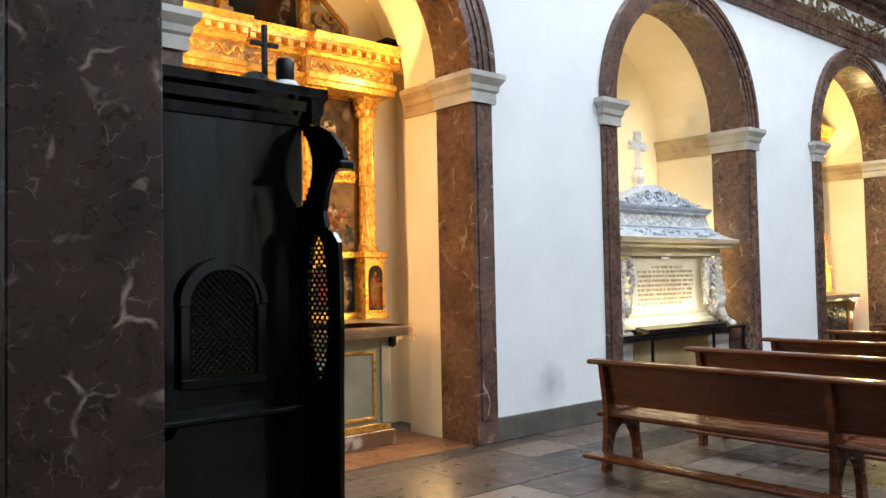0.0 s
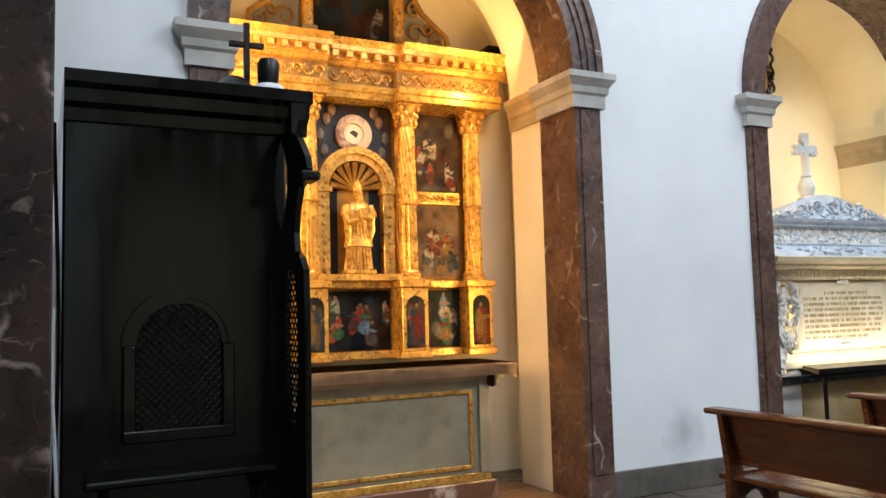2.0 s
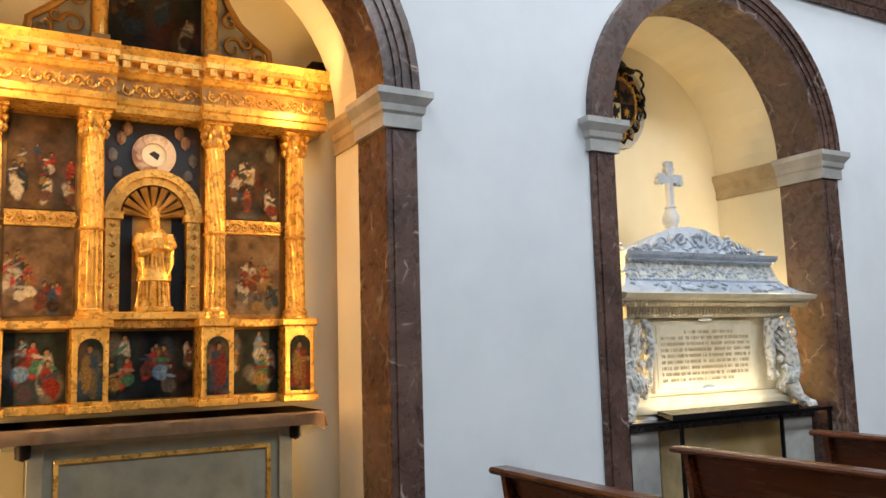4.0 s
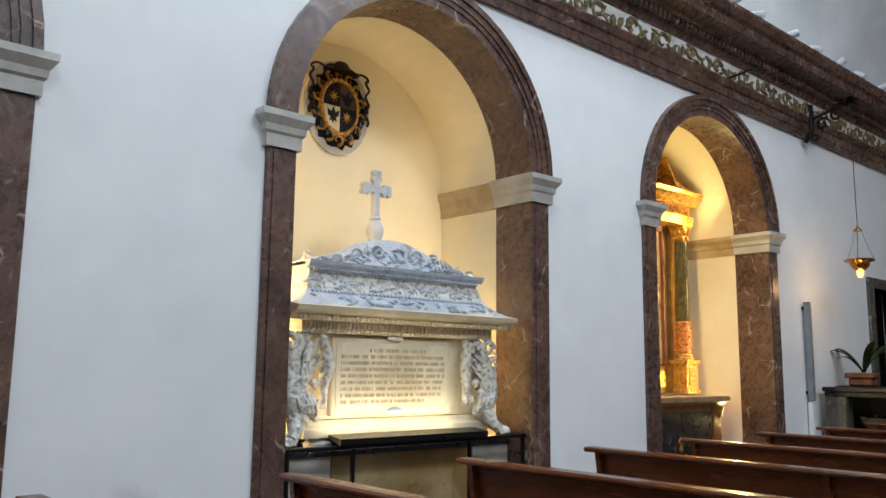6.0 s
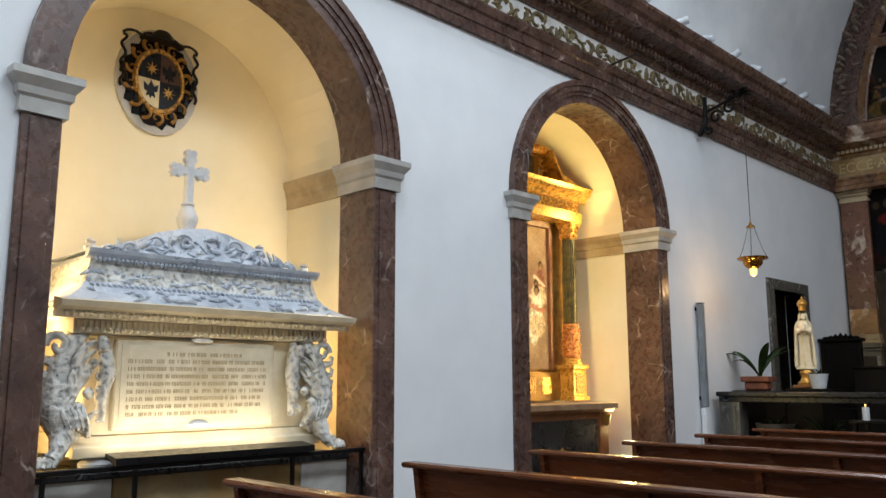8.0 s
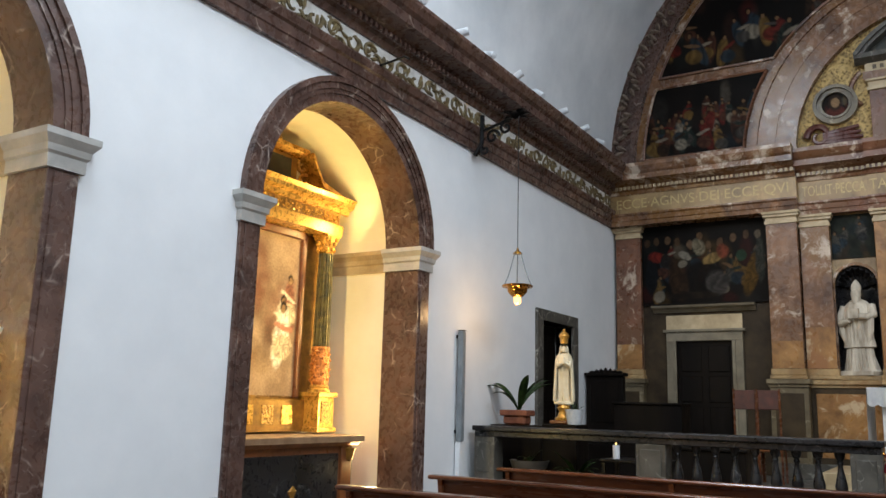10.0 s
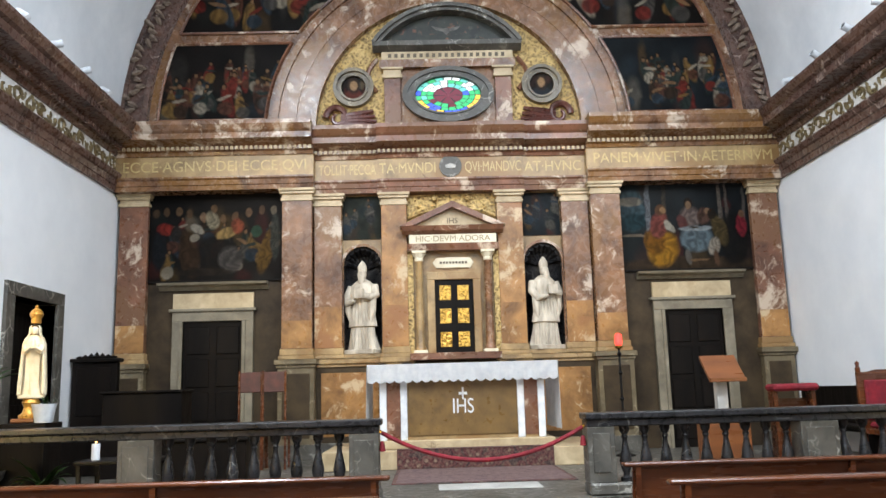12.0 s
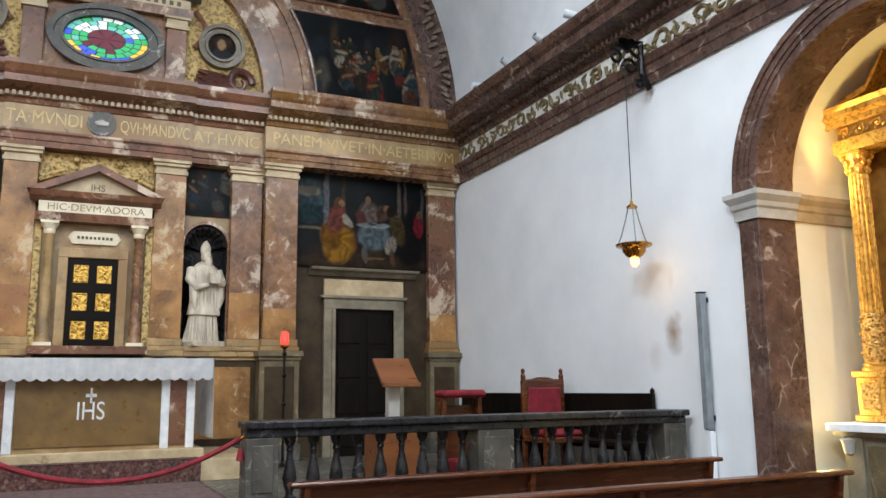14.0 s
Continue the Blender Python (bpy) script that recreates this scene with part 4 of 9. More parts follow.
def lunette_field(zlo, zhi, s, rin, rout, mat, seed, n):
    pts_in, pts_out = [], []
    for i in range(13):
        z = zlo + (zhi - zlo) * i / 12
        h = z - ZL
        a = math.sqrt(max(rin * rin - h * h, 0.0))
        b = math.sqrt(max(rout * rout - h * h, 0.0))
        pts_in.append((max(a, 0.06), z))
        pts_out.append((b, z))
    poly = [(s * u, z) for u, z in pts_in + pts_out[::-1]]
    bm = prism(bm_new(), [ap(u, z, 0.05) for u, z in poly], (-0.02, 0, 0))
    o = part("painting", bm, CANVAS_A, lun, "dark oil painting of draped figures")
    def edges(z):
        h = z - ZL
        e = sorted((s * max(math.sqrt(max(rin * rin - h * h, 0.0)), 0.06), s * math.sqrt(max(rout * rout - h * h, 0.0))))
        return e[0], e[1]
    us = [p[0] for p in poly]
    oil_picture("picture", lambda u, z, d: ap(u, z, 0.07 + d), min(us), max(us), zlo, zhi, o, seed, [], mat, "", edges, 0.02, 0.5, marks=throng(seed, 4 * n, 0.55))
    # frame
    bm = bm_new()
    for j in range(len(poly)):
        tube(bm, [ap(*poly[j], 0.075), ap(*poly[(j + 1) % len(poly)], 0.075)], 0.03, 5)
    part("frame", bm, M_RED, o)


for s in (-1, 1):
    lunette_field(6.48, 7.95, s, 3.34, 5.28, DARK_G if s > 0 else BLUE_G, 11 + s, 8)
    lunette_field(8.16, 9.9, s, 3.34, 5.28, DARK_G, 21 + s, 6)

# window aedicule inside the great arch
M_DKRED = marble("dark_red_marble", "#3a1f1b", "#663a32", "#a08478", 3.0, 0.03, 0.35, 0.26)
aed = thing("window_aedicule", "marble aedicule with an oval stained glass window and round portraits", "window surround", (XA, AX, ZL), kind="structure")
part("ground", ab(bm_new(), -1.02, 1.02, 0.08, 0.13, ZL, 7.50), M_ROSE, aed)
for s in (-1, 1):
    bm = ab(bm_new(), s * 0.86, s * 1.16, 0.08, 0.22, ZL, 7.16, 0.006)
    p = part("pilaster", bm, M_RED, aed)
    bm = ab(bm_new(), s * 0.83, s * 1.19, 0.08, 0.26, 7.16, 7.22, 0.004)
    ab(bm, s * 0.85, s * 1.17, 0.08, 0.24, 7.22, 7.32)
    ab(bm, s * 0.81, s * 1.21, 0.08, 0.28, 7.32, 7.36, 0.004)
    part("capital", bm, M_TAN, p)
    # round portrait and scroll below it
    c = ap(s * 1.72, 7.02, 0.08)
    port = part("portrait_roundel", half_disc(bm_new(), c, 0.23, (0, 1, 0), (-1, 0, 0), 0.05, 28, 0, 360), CANVAS_B, aed, "dark round portrait")
    bm = arc_band(bm_new(), c, 0.23, 0.36, (0, 1, 0), (-1, 0, 0), 0.08, 0, 360, 32, grooves=((0.22, 0.26, 0.11), (0.31, 0.37, 0.13)))
    part("frame", bm, M_OLIVEM, port)
    oil_picture("picture", lambda u, z, d: ap(u, z, 0.13 + d), s * 1.72 - 0.225, s * 1.72 + 0.225, 6.795, 7.245, port, 60 + s, [], DARK_G, step=0.012,
                edges=lambda z, c=s * 1.72: (c - math.sqrt(max(0.0506 - (z - 7.02) ** 2, 0)), c + math.sqrt(max(0.0506 - (z - 7.02) ** 2, 0))),
                shapes=[(0.5, 0.12, 0.34, 0.28, "#6a3428" if s > 0 else "#33363c"), (0.5, 0.6, 0.22, 0.3, "#3a2c22"), (0.5, 0.6, 0.13, 0.18, "#b8946e")])
    bm = bm_new()
    pts = []
    for i in range(26):
        t = i / 25
        a = t * 7.5
        r = 0.23 * (1 - 0.1 * a)
        pts.append(ap(s * (2.02 + r * math.cos(a) * 0.9), 6.45 + r * math.sin(a), 0.16))
    tube(bm, pts, [0.068 - 0.0016 * i for i in range(26)], 8)
    for j in range(4):
        tube(bm, [ap(s * (1.28 + 0.03 * j), 6.28 + 0.10 * j, 0.13), ap(s * (1.55 + 0.02 * j), 6.30 + 0.07 * j, 0.17), ap(s * 1.95, 6.33 + 0.05 * j, 0.15)], [0.03, 0.065, 0.05], 7)
    part("scroll", bm, M_DKRED, aed, "dark red marble volute", True)
    bm = bm_new()
    pts = [ap(s * (1.30 + 0.16 * math.sin(3.2 * t)), 6.95 + 0.62 * t, 0.12) for t in [i / 10 for i in range(11)]]
    tube(bm, pts, 0.045, 6)
    part("side_scroll", bm, M_RED, aed)
bm = arun(ab(bm_new(), -1.22, 1.22, 0.08, 0.22, 7.36, 7.50), [(0, 7.36), (0.03, 7.36), (0.05, 7.50), (0, 7.50)], -1.24, 1.24, 0.22)
part("architrave", bm, M_ROSE, aed)
part("frieze", ab(bm_new(), -1.20, 1.20, 0.08, 0.24, 7.50, 7.66), M_TAN, aed, "pale frieze with worn letters")
bm = bm_new()
for i in range(19):
    u = -1.05 + i * 0.115
    ab(bm, u, u + 0.06, 0.24, 0.244, 7.545, 7.62)
part("worn_letters", bm, M_LETTERD, aed)["kind"] = "stuff"
bm = arun(bm_new(), [(0, 7.66), (0.05, 7.68), (0.16, 7.74), (0.18, 7.82), (0, 7.82)], -1.36, 1.36, 0.20)
part("cornice", bm, M_GREYM, aed)
bm = bm_new()
RS = 1.62
CZ = 7.82 - 0.92
arc_band(bm, ap(0, CZ, 0.08), RS - 0.10, RS, (0, 1, 0), (-1, 0, 0), 0.26, 34, 146, 24, grooves=((RS - 0.04, RS + 0.03, 0.32),))
part("segmental_pediment", bm, M_GREYM, aed)
tym = part("tympanum", half_disc(bm_new(), ap(0, CZ, 0.08), RS - 0.10, (0, 1, 0), (-1, 0, 0), 0.05, 24, 37, 143), CANVAS_C, aed, "dark green painted tympanum with a dove in rays")
bm = bm_new()
pl = lambda u, z, d: ap(u, z, 0.135 + d)
flat(bm, [(0, 8.02), (0.06, 8.08), (0.03, 8.16), (-0.03, 8.16), (-0.06, 8.08)], pl, 0.004, GREY)
flat(bm, [(0.03, 8.14), (0.28, 8.20), (0.20, 8.12), (0.04, 8.08)], pl, 0.005, GREY)
flat(bm, [(-0.03, 8.14), (-0.28, 8.20), (-0.20, 8.12), (-0.04, 8.08)], pl, 0.005, GREY)
part("dove", bm, PAINTS, tym)

# oval stained glass window
win = thing("window_1", "oval stained glass window in a grey stone frame", "window", ap(0, 6.84, 0.13), kind="structure")
GLASS = []
for nm, c in (("green", (0.03, 0.42, 0.14)), ("blue", (0.04, 0.10, 0.75)), ("yellow", (0.95, 0.55, 0.06)), ("red", (0.16, 0.01, 0.03)), ("white", (0.75, 0.80, 0.8)), ("teal", (0.12, 0.50, 0.42)), ("lead", (0.01, 0.01, 0.01))):
    GLASS.append(glow("stained_glass_" + nm, c, 0.42 if nm not in ("lead", "red") else (0.1 if nm == "red" else 0.0)))


def oval(cu, cz, a, b, t):
    return (cu + a * math.cos(t), cz + b * math.sin(t))


def oval_ring(bm, a0, b0, a1, b1, d0, d1, n=40):
    prev = None
    for i in range(n + 1):
        t = 2 * math.pi * i / n
        q = [bm.verts.new(ap(*oval(0, 6.84, a, b, t), d)) for a, b, d in ((a0, b0, d0), (a1, b1, d0), (a1, b1, d1), (a0, b0, d1))]
        if prev:
            for k in range(4):
                bm.faces.new((prev[k], prev[(k + 1) % 4], q[(k + 1) % 4], q[k]))
        prev = q
    return bm


bm = oval_ring(bm_new(), 0.60, 0.35, 0.80, 0.50, 0.13, 0.22)
oval_ring(bm, 0.74, 0.45, 0.83, 0.53, 0.13, 0.26)
oval_ring(bm, 0.60, 0.35, 0.645, 0.385, 0.13, 0.25)
part("window_frame", bm, M_GREYM, win, "grey stone oval frame", True)
part("lead_net", prism(bm_new(), [ap(*oval(0, 6.84, 0.60, 0.35, 2 * math.pi * i / 40), 0.14) for i in range(40)], (-0.012, 0, 0)), GLASS[6], win, "black lead lines")
rnd = random.Random(5)
for ring, (r0, r1, n) in enumerate(((0.84, 0.985, 22), (0.66, 0.82, 20), (0.46, 0.64, 16), (0.0, 0.44, 6))):
    for k in range(n):
        t0, t1 = 2 * math.pi * (k + 0.07) / n, 2 * math.pi * (k + 0.93) / n
        pts = [oval(0, 6.84, 0.60 * r1, 0.35 * r1, t0 + (t1 - t0) * i / 3) for i in range(4)]
        pts += [oval(0, 6.84, 0.60 * r0, 0.35 * r0, t1 - (t1 - t0) * i / 3) for i in range(4)] if r0 else [(0, 6.84)]
        up = math.sin((t0 + t1) / 2)
        if ring == 3:
            g = 3
        elif up > 0.25:
            g = rnd.choice((5, 4, 5, 4, 0))
        elif ring == 0:
            g = rnd.choice((1, 2, 0, 2, 1))
        else:
            g = rnd.choice((0, 0, 1, 2, 5, 4)) if ring == 1 else rnd.choice((3, 0, 0, 1))
        part("pane", prism(bm_new(), [ap(u, z, 0.152) for u, z in pts], (-0.006, 0, 0)), GLASS[g], win)

# side bays: doors with frames, shelves and big paintings
for s in (-1, 1):
    c = s * 4.20
    fr = thing("door_1" if s > 0 else "door_2", "dark panelled wooden door in a pale stone frame", "door", ap(c, FLOOR_CH, 0.03), kind="structure")
    bm = bm_new()
    ab(bm, c - 0.51, c + 0.51, 0.03, 0.05, FLOOR_CH, 2.83)
    leaf = part("door_leaf", bm, M_DOORW, fr)
    for i in (-1, 1):
        for z0, z1 in ((0.60, 1.05), (1.13, 1.62), (1.70, 2.18), (2.26, 2.74)):
            part("door_panel", ab(bm_new(), c + i * 0.06, c + i * 0.45, 0.05, 0.068, z0, z1, 0.010), M_DOORW, leaf)
    for i in (-1, 1):
        bm = ab(bm_new(), c + i * 0.51, c + i * 0.70, 0.03, 0.12, FLOOR_CH, 2.83, 0.006)
        ab(bm, c + i * 0.51, c + i * 0.57, 0.03, 0.15, FLOOR_CH, 2.83, 0.004)
        part("door_jamb", bm, M_GREYT, fr, "grey-tan stone jamb")
    bm = ab(bm_new(), c - 0.70, c + 0.70, 0.03, 0.12, 2.83, 3.02, 0.006)
    ab(bm, c - 0.75, c + 0.75, 0.03, 0.16, 3.00, 3.05, 0.006)
    part("lintel", bm, M_GREYT, fr)
    part("overdoor_panel", ab(bm_new(), c - 0.70, c + 0.70, 0.03, 0.10, 3.05, 3.32, 0.006), M_TAN, fr, "cream stone panel over the door")
    bm = arun(bm_new(), [(0, 3.38), (0.05, 3.38), (0.10, 3.44), (0.20, 3.46), (0.22, 3.50), (0, 3.50)], c - 0.95, c + 0.95, 0.03)
    part("shelf_moulding", bm, M_GREYT, fr)
    pic = thing("painting", "large dark oil painting of seated figures at a table" if s < 0 else "large dark oil painting of a crowd of draped figures", "painting", ap(c, 3.54, 0.03))
    part("canvas", ab(bm_new(), c - 1.20, c + 1.17, 0.03, 0.05, 3.54, 5.10), CANVAS_B if s < 0 else CANVAS_A, pic)
    pl = lambda u, z, d: ap(u, z, 0.05 + d)
    if s < 0:
        oil_picture("picture", lambda u, z, d: pl(2 * c - u, z, d), c - 1.17, c + 1.20, 3.54, 5.10, pic, 33, [], BLUE_G, marks=SUPPER, dim=0.42)
    else:
        oil_picture("picture", lambda u, z, d: pl(2 * c - u, z, d), c - 1.17, c + 1.20, 3.54, 5.10, pic, 36, [], DARK_G, marks=throng(39, 14, 0.5) + [(u, z, 0.72 * a, 0.8 * b, col, t) for u, z, a, b, col, t in TABLE], dim=0.36)
    bm = bm_new()
    for a, b, z0, z1 in ((c - 1.23, c - 1.19, 3.52, 5.10), (c + 1.16, c + 1.20, 3.52, 5.10), (c - 1.23, c + 1.20, 3.52, 3.555)):
        ab(bm, a, b, 0.03, 0.075, z0, z1, 0.004)
    part("frame", bm, M_DOORW, pic)
    # small painting above the statue niche
    c = s * 1.60
    pic = thing("small_painting", "small dark painting above the statue niche", "painting", ap(c, 4.22, 0.03))
    part("canvas", ab(bm_new(), c - 0.34, c + 0.34, 0.03, 0.05, 4.22, 5.00), CANVAS_B, pic)
    oil_picture("picture", lambda u, z, d: ap(u, z, 0.05 + d), c - 0.34, c + 0.34, 4.22, 5.00, pic, 40 + s, [], BLUE_G if s < 0 else GREEN_G, dim=0.5, marks=throng(44 + s, 4, 0.9, ("#5a5850", "#3a3a3c", "#78706a", "#33424e")))
    # niche: dark shell-headed recess, built proud of the ground as a lined box
    ni = thing("statue_niche", "dark shell-headed niche in the marble wall", "niche", ap(c, 2.19, 0.03), kind="structure", group="statue niches")
    bm = bm_new()
    lathe(bm, [(0.33, 0.0), (0.33, 1.57)], ap(c, 2.19, 0.02), 18, -90, 90, sx=1.02)
    lathe(bm, [(0.33 * math.cos(radians(a)), 1.57 + 0.33 * math.sin(radians(a))) for a in range(0, 91, 15)], ap(c, 2.19, 0.02), 18, -90, 90, sx=1.02)
    part("recess", bm, M_DARKM, ni, smooth=True)
    bm = bm_new()
    for i in range(9):
        a = radians(8 + i * 20.5)
        tube(bm, [ap(c, 3.72, -0.28), ap(c + 0.20 * math.cos(a), 3.76 + 0.20 * math.sin(a), -0.20), ap(c + 0.31 * math.cos(a), 3.76 + 0.31 * math.sin(a), 0.01)], [0.015, 0.035, 0.055], 6)
    part("shell", bm, M_DARKM, ni, "dark fluted shell")
    bm = arc_band(bm_new(), ap(c, 3.76, 0.03), 0.33, 0.38, (0, 1, 0), (-1, 0, 0), 0.05)
    for i in (-1, 1):
        ab(bm, c + i * 0.33, c + i * 0.37, 0.03, 0.07, 2.19, 3.76)
    part("edge", bm, M_ROSE, ni)
    part("sill", ab(bm_new(), c - 0.325, c + 0.325, -0.33, 0.24, 2.121, 2.19), M_YELLOW, ni)


def folded_statue(name, base, height, width, mat, label, mitre, seed, face=-90.0, depth=0.62):
    """A standing robed statue as one plain mesh: folded robe, cloak, arms, head and head-dress."""
    rnd = random.Random(seed)
    bm = bm_new()
    ph = [rnd.uniform(0, 6.28) for _ in range(6)]
    prof = [(0.50, 0.0), (0.47, 0.05), (0.42, 0.16), (0.40, 0.30), (0.41, 0.42), (0.44, 0.52), (0.46, 0.60), (0.45, 0.68), (0.40, 0.755), (0.26, 0.80), (0.12, 0.825), (0.11, 0.84)]
    rings = []
    n = 40
    for r, h in prof:
        ring = []
        fold = 0.10 * (1 - h / 0.85) + 0.03
        for i in range(n):
            a = 2 * math.pi * i / n
            w = 1 + fold * math.sin(9 * a + ph[0] + 3 * h) + 0.6 * fold * math.sin(5 * a + ph[1] - 6 * h) + 0.4 * fold * math.sin(15 * a + ph[2] + 8 * h)
            ring.append(bm.verts.new((r * width * w * math.cos(a), r * width * depth * w * math.sin(a), h * height)))
        rings.append(ring)
    for p, q in zip(rings, rings[1:]):
        for i in range(n):
            bm.faces.new((p[i], p[(i + 1) % n], q[(i + 1) % n], q[i]))
    bm.faces.new(rings[0][::-1])
    bm.faces.new(rings[-1])
    H, W = height, width
    lathe(bm, [(0.0, 0), (0.045 * H, 0.012 * H), (0.055 * H, 0.05 * H), (0.05 * H, 0.085 * H), (0.02 * H, 0.11 * H), (0, 0.115 * H)], (0, -0.02 * H, 0.825 * H), 14)
    if mitre == "mitre":
        lathe(bm, [(0.050 * H, 0), (0.058 * H, 0.04 * H), (0.056 * H, 0.075 * H), (0.034 * H, 0.115 * H), (0.0, 0.15 * H)], (0, -0.008 * H, 0.905 * H), 12, sy=0.7)
        # long beard, a collar, the hem of the outer robe and deep upright folds below it
        lathe(bm, [(0.0, -0.14 * H), (0.022 * H, -0.10 * H), (0.042 * H, -0.03 * H), (0.036 * H, 0.01 * H), (0.0, 0.02 * H)], (0.008 * H, -0.06 * H, 0.85 * H), 10, sy=0.7)
        lathe(bm, [(0.22 * W, 0.785 * H), (0.26 * W, 0.80 * H), (0.16 * W, 0.82 * H)], (0, 0, 0), 18, sy=0.8)
        lathe(bm, [(0.43 * W, 0.42 * H), (0.49 * W, 0.33 * H), (0.52 * W, 0.27 * H), (0.44 * W, 0.262 * H)], (0, -0.01, 0), 26, sy=depth)
        for k in range(11):
            a = math.pi * (1.05 + 0.9 * k / 10)
            top_z = rnd.uniform(0.50, 0.66) * H
            x0_, y0_ = 0.44 * W * math.cos(a), 0.44 * W * depth * math.sin(a)
            tube(bm, [(x0_ * 0.9, y0_, top_z), (x0_ * 1.0, y0_ * 1.06, 0.40 * H), (x0_ * 1.1 + 0.02 * W, y0_ * 1.12, 0.28 * H)], [0.008 * H, 0.017 * H, 0.012 * H], 6)
            tube(bm, [(x0_ * 0.92, y0_ * 0.98, 0.27 * H), (x0_ * 1.0, y0_ * 1.04, 0.12 * H), (x0_ * 1.08, y0_ * 1.1, 0.0)], [0.010 * H, 0.015 * H, 0.014 * H], 6)
    elif mitre == "hood":
        lathe(bm, [(0.10 * H, -0.18 * H), (0.085 * H, -0.09 * H), (0.068 * H, 0.0), (0.055 * H, 0.06 * H), (0.0, 0.085 * H)], (0, 0.012 * H, 0.865 * H), 16, 10, 170)
    if mitre != "veil":
        lathe(bm, [(0.0, -0.09 * H), (0.03 * H, -0.05 * H), (0.038 * H, 0.0), (0.0, 0.01 * H)], (0, -0.055 * H, 0.85 * H), 10)
    hold = 0.60 if mitre != "veil" else 0.66
    if mitre == "veil":
        # long mantle from the crown of the head to the feet, open in front over joined hands
        for k in (1.0, 0.94):
            lathe(bm, [(0.150 * k, 0.0), (0.148 * k, 0.16 * H), (0.138 * k, 0.36 * H), (0.128 * k, 0.56 * H), (0.122 * k, 0.70 * H), (0.100 * k, 0.775 * H), (0.072 * k, 0.815 * H), (0.064 * k, 0.86 * H), (0.062 * k, 0.92 * H), (0.045 * k, 0.955 * H), (0.0, 0.965 * H)], (0, 0.01, 0), 26, -48, 228, sy=0.8)
        lathe(bm, [(0.030, 0), (0.032, 0.03), (0.022, 0.08), (0.0, 0.11)], (0, -0.115, 0.63 * H), 10)
        for s in (-1, 1):
            tube(bm, [(s * 0.085, -0.06, 0.66 * H), (s * 0.07, -0.10, 0.60 * H), (s * 0.02, -0.115, 0.65 * H)], [0.035, 0.034, 0.024], 8)
            tube(bm, [(s * 0.105, -0.075, 0.56 * H), (s * 0.115, -0.085, 0.3 * H), (s * 0.12, -0.085, 0.01 * H)], [0.014, 0.018, 0.022], 6)
    for s in (-1, 1) if mitre != "veil" else ():
        up = 0.03 * s if mitre != "veil" else 0
        tube(bm, [(s * 0.43 * W, 0, 0.74 * H), (s * 0.52 * W, -0.10 * W, 0.63 * H), (s * 0.42 * W, -0.30 * W, (hold - 0.03 + up) * H), (s * 0.10 * W, -0.42 * W, (hold + up) * H)], [0.05 * H, 0.052 * H, 0.042 * H, 0.026 * H], 10)
        tube(bm, [(s * 0.46 * W, -0.16 * W, 0.60 * H), (s * 0.44 * W, -0.20 * W, 0.45 * H), (s * 0.36 * W, -0.18 * W, 0.30 * H)], [0.04 * H, 0.045 * H, 0.012 * H], 8)
    if mitre == "mitre":
        box(bm, -0.10 * W, -0.52 * W, 0.585 * H, 0.24 * W, -0.38 * W, 0.70 * H, 0.01)
    box(bm, -0.54 * W, -0.38 * W, -0.05 * H, 0.54 * W, 0.36 * W, 0.004 * H, 0.01)
    d = mesh_of(name, bm, mat, True)
    o = new(name, d)
    o.matrix_basis = Matrix.Translation((base[0], base[1], base[2] + 0.05 * height)) @ pose(0, 0, 0, 0, 0, face)
    return tagged(o, label, "statue")


for s in (-1, 1):
    folded_statue("statue", ap(s * 1.60, 2.19, 0.02), 1.50, 0.52, M_STATUE, "white marble statue of a robed bearded figure in a wall niche", "mitre", 5 + s, -90 - 22 * s)

# tabernacle door with colonnettes, pediment and reliefs
tab = thing("tabernacle", "marble tabernacle with gilt-panelled dark door, colonnettes and pediment", "tabernacle", ap(0, 2.12, 0.05))
part("surround", ab(bm_new(), -0.80, 0.80, 0.05, 0.16, 2.12, 4.05), M_YELLOW, tab)
part("sill", ab(bm_new(), -0.78, 0.78, 0.05, 0.42, 2.05, 2.17, 0.01), M_RED, tab)
bm = bm_new()
for i in (-1, 1):
    ab(bm, i * 0.335, i * 0.47, 0.16, 0.24, 2.17, 3.44, 0.008)
ab(bm, -0.47, 0.47, 0.16, 0.24, 3.44, 3.58, 0.008)
part("door_surround", bm, M_YELLOW, tab)
door = part("tabernacle_door", ab(bm_new(), -0.335, 0.335, 0.16, 0.20, 2.17, 3.44), M_DOORW, tab, "dark wooden door leaf")
M_GILTREL = carved("gilt_relief", "#6a4a14", "#dcae50", 0.55, 0.4, 26)
for i in (-1, 1):
    for j in range(3):
        z0 = 2.25 + 0.405 * j
        part("gilt_panel", ab(bm_new(), i * 0.055, i * 0.255, 0.20, 0.215, z0 + 0.02, z0 + 0.28, 0.006), M_GILTREL, door, "gilt relief panel")
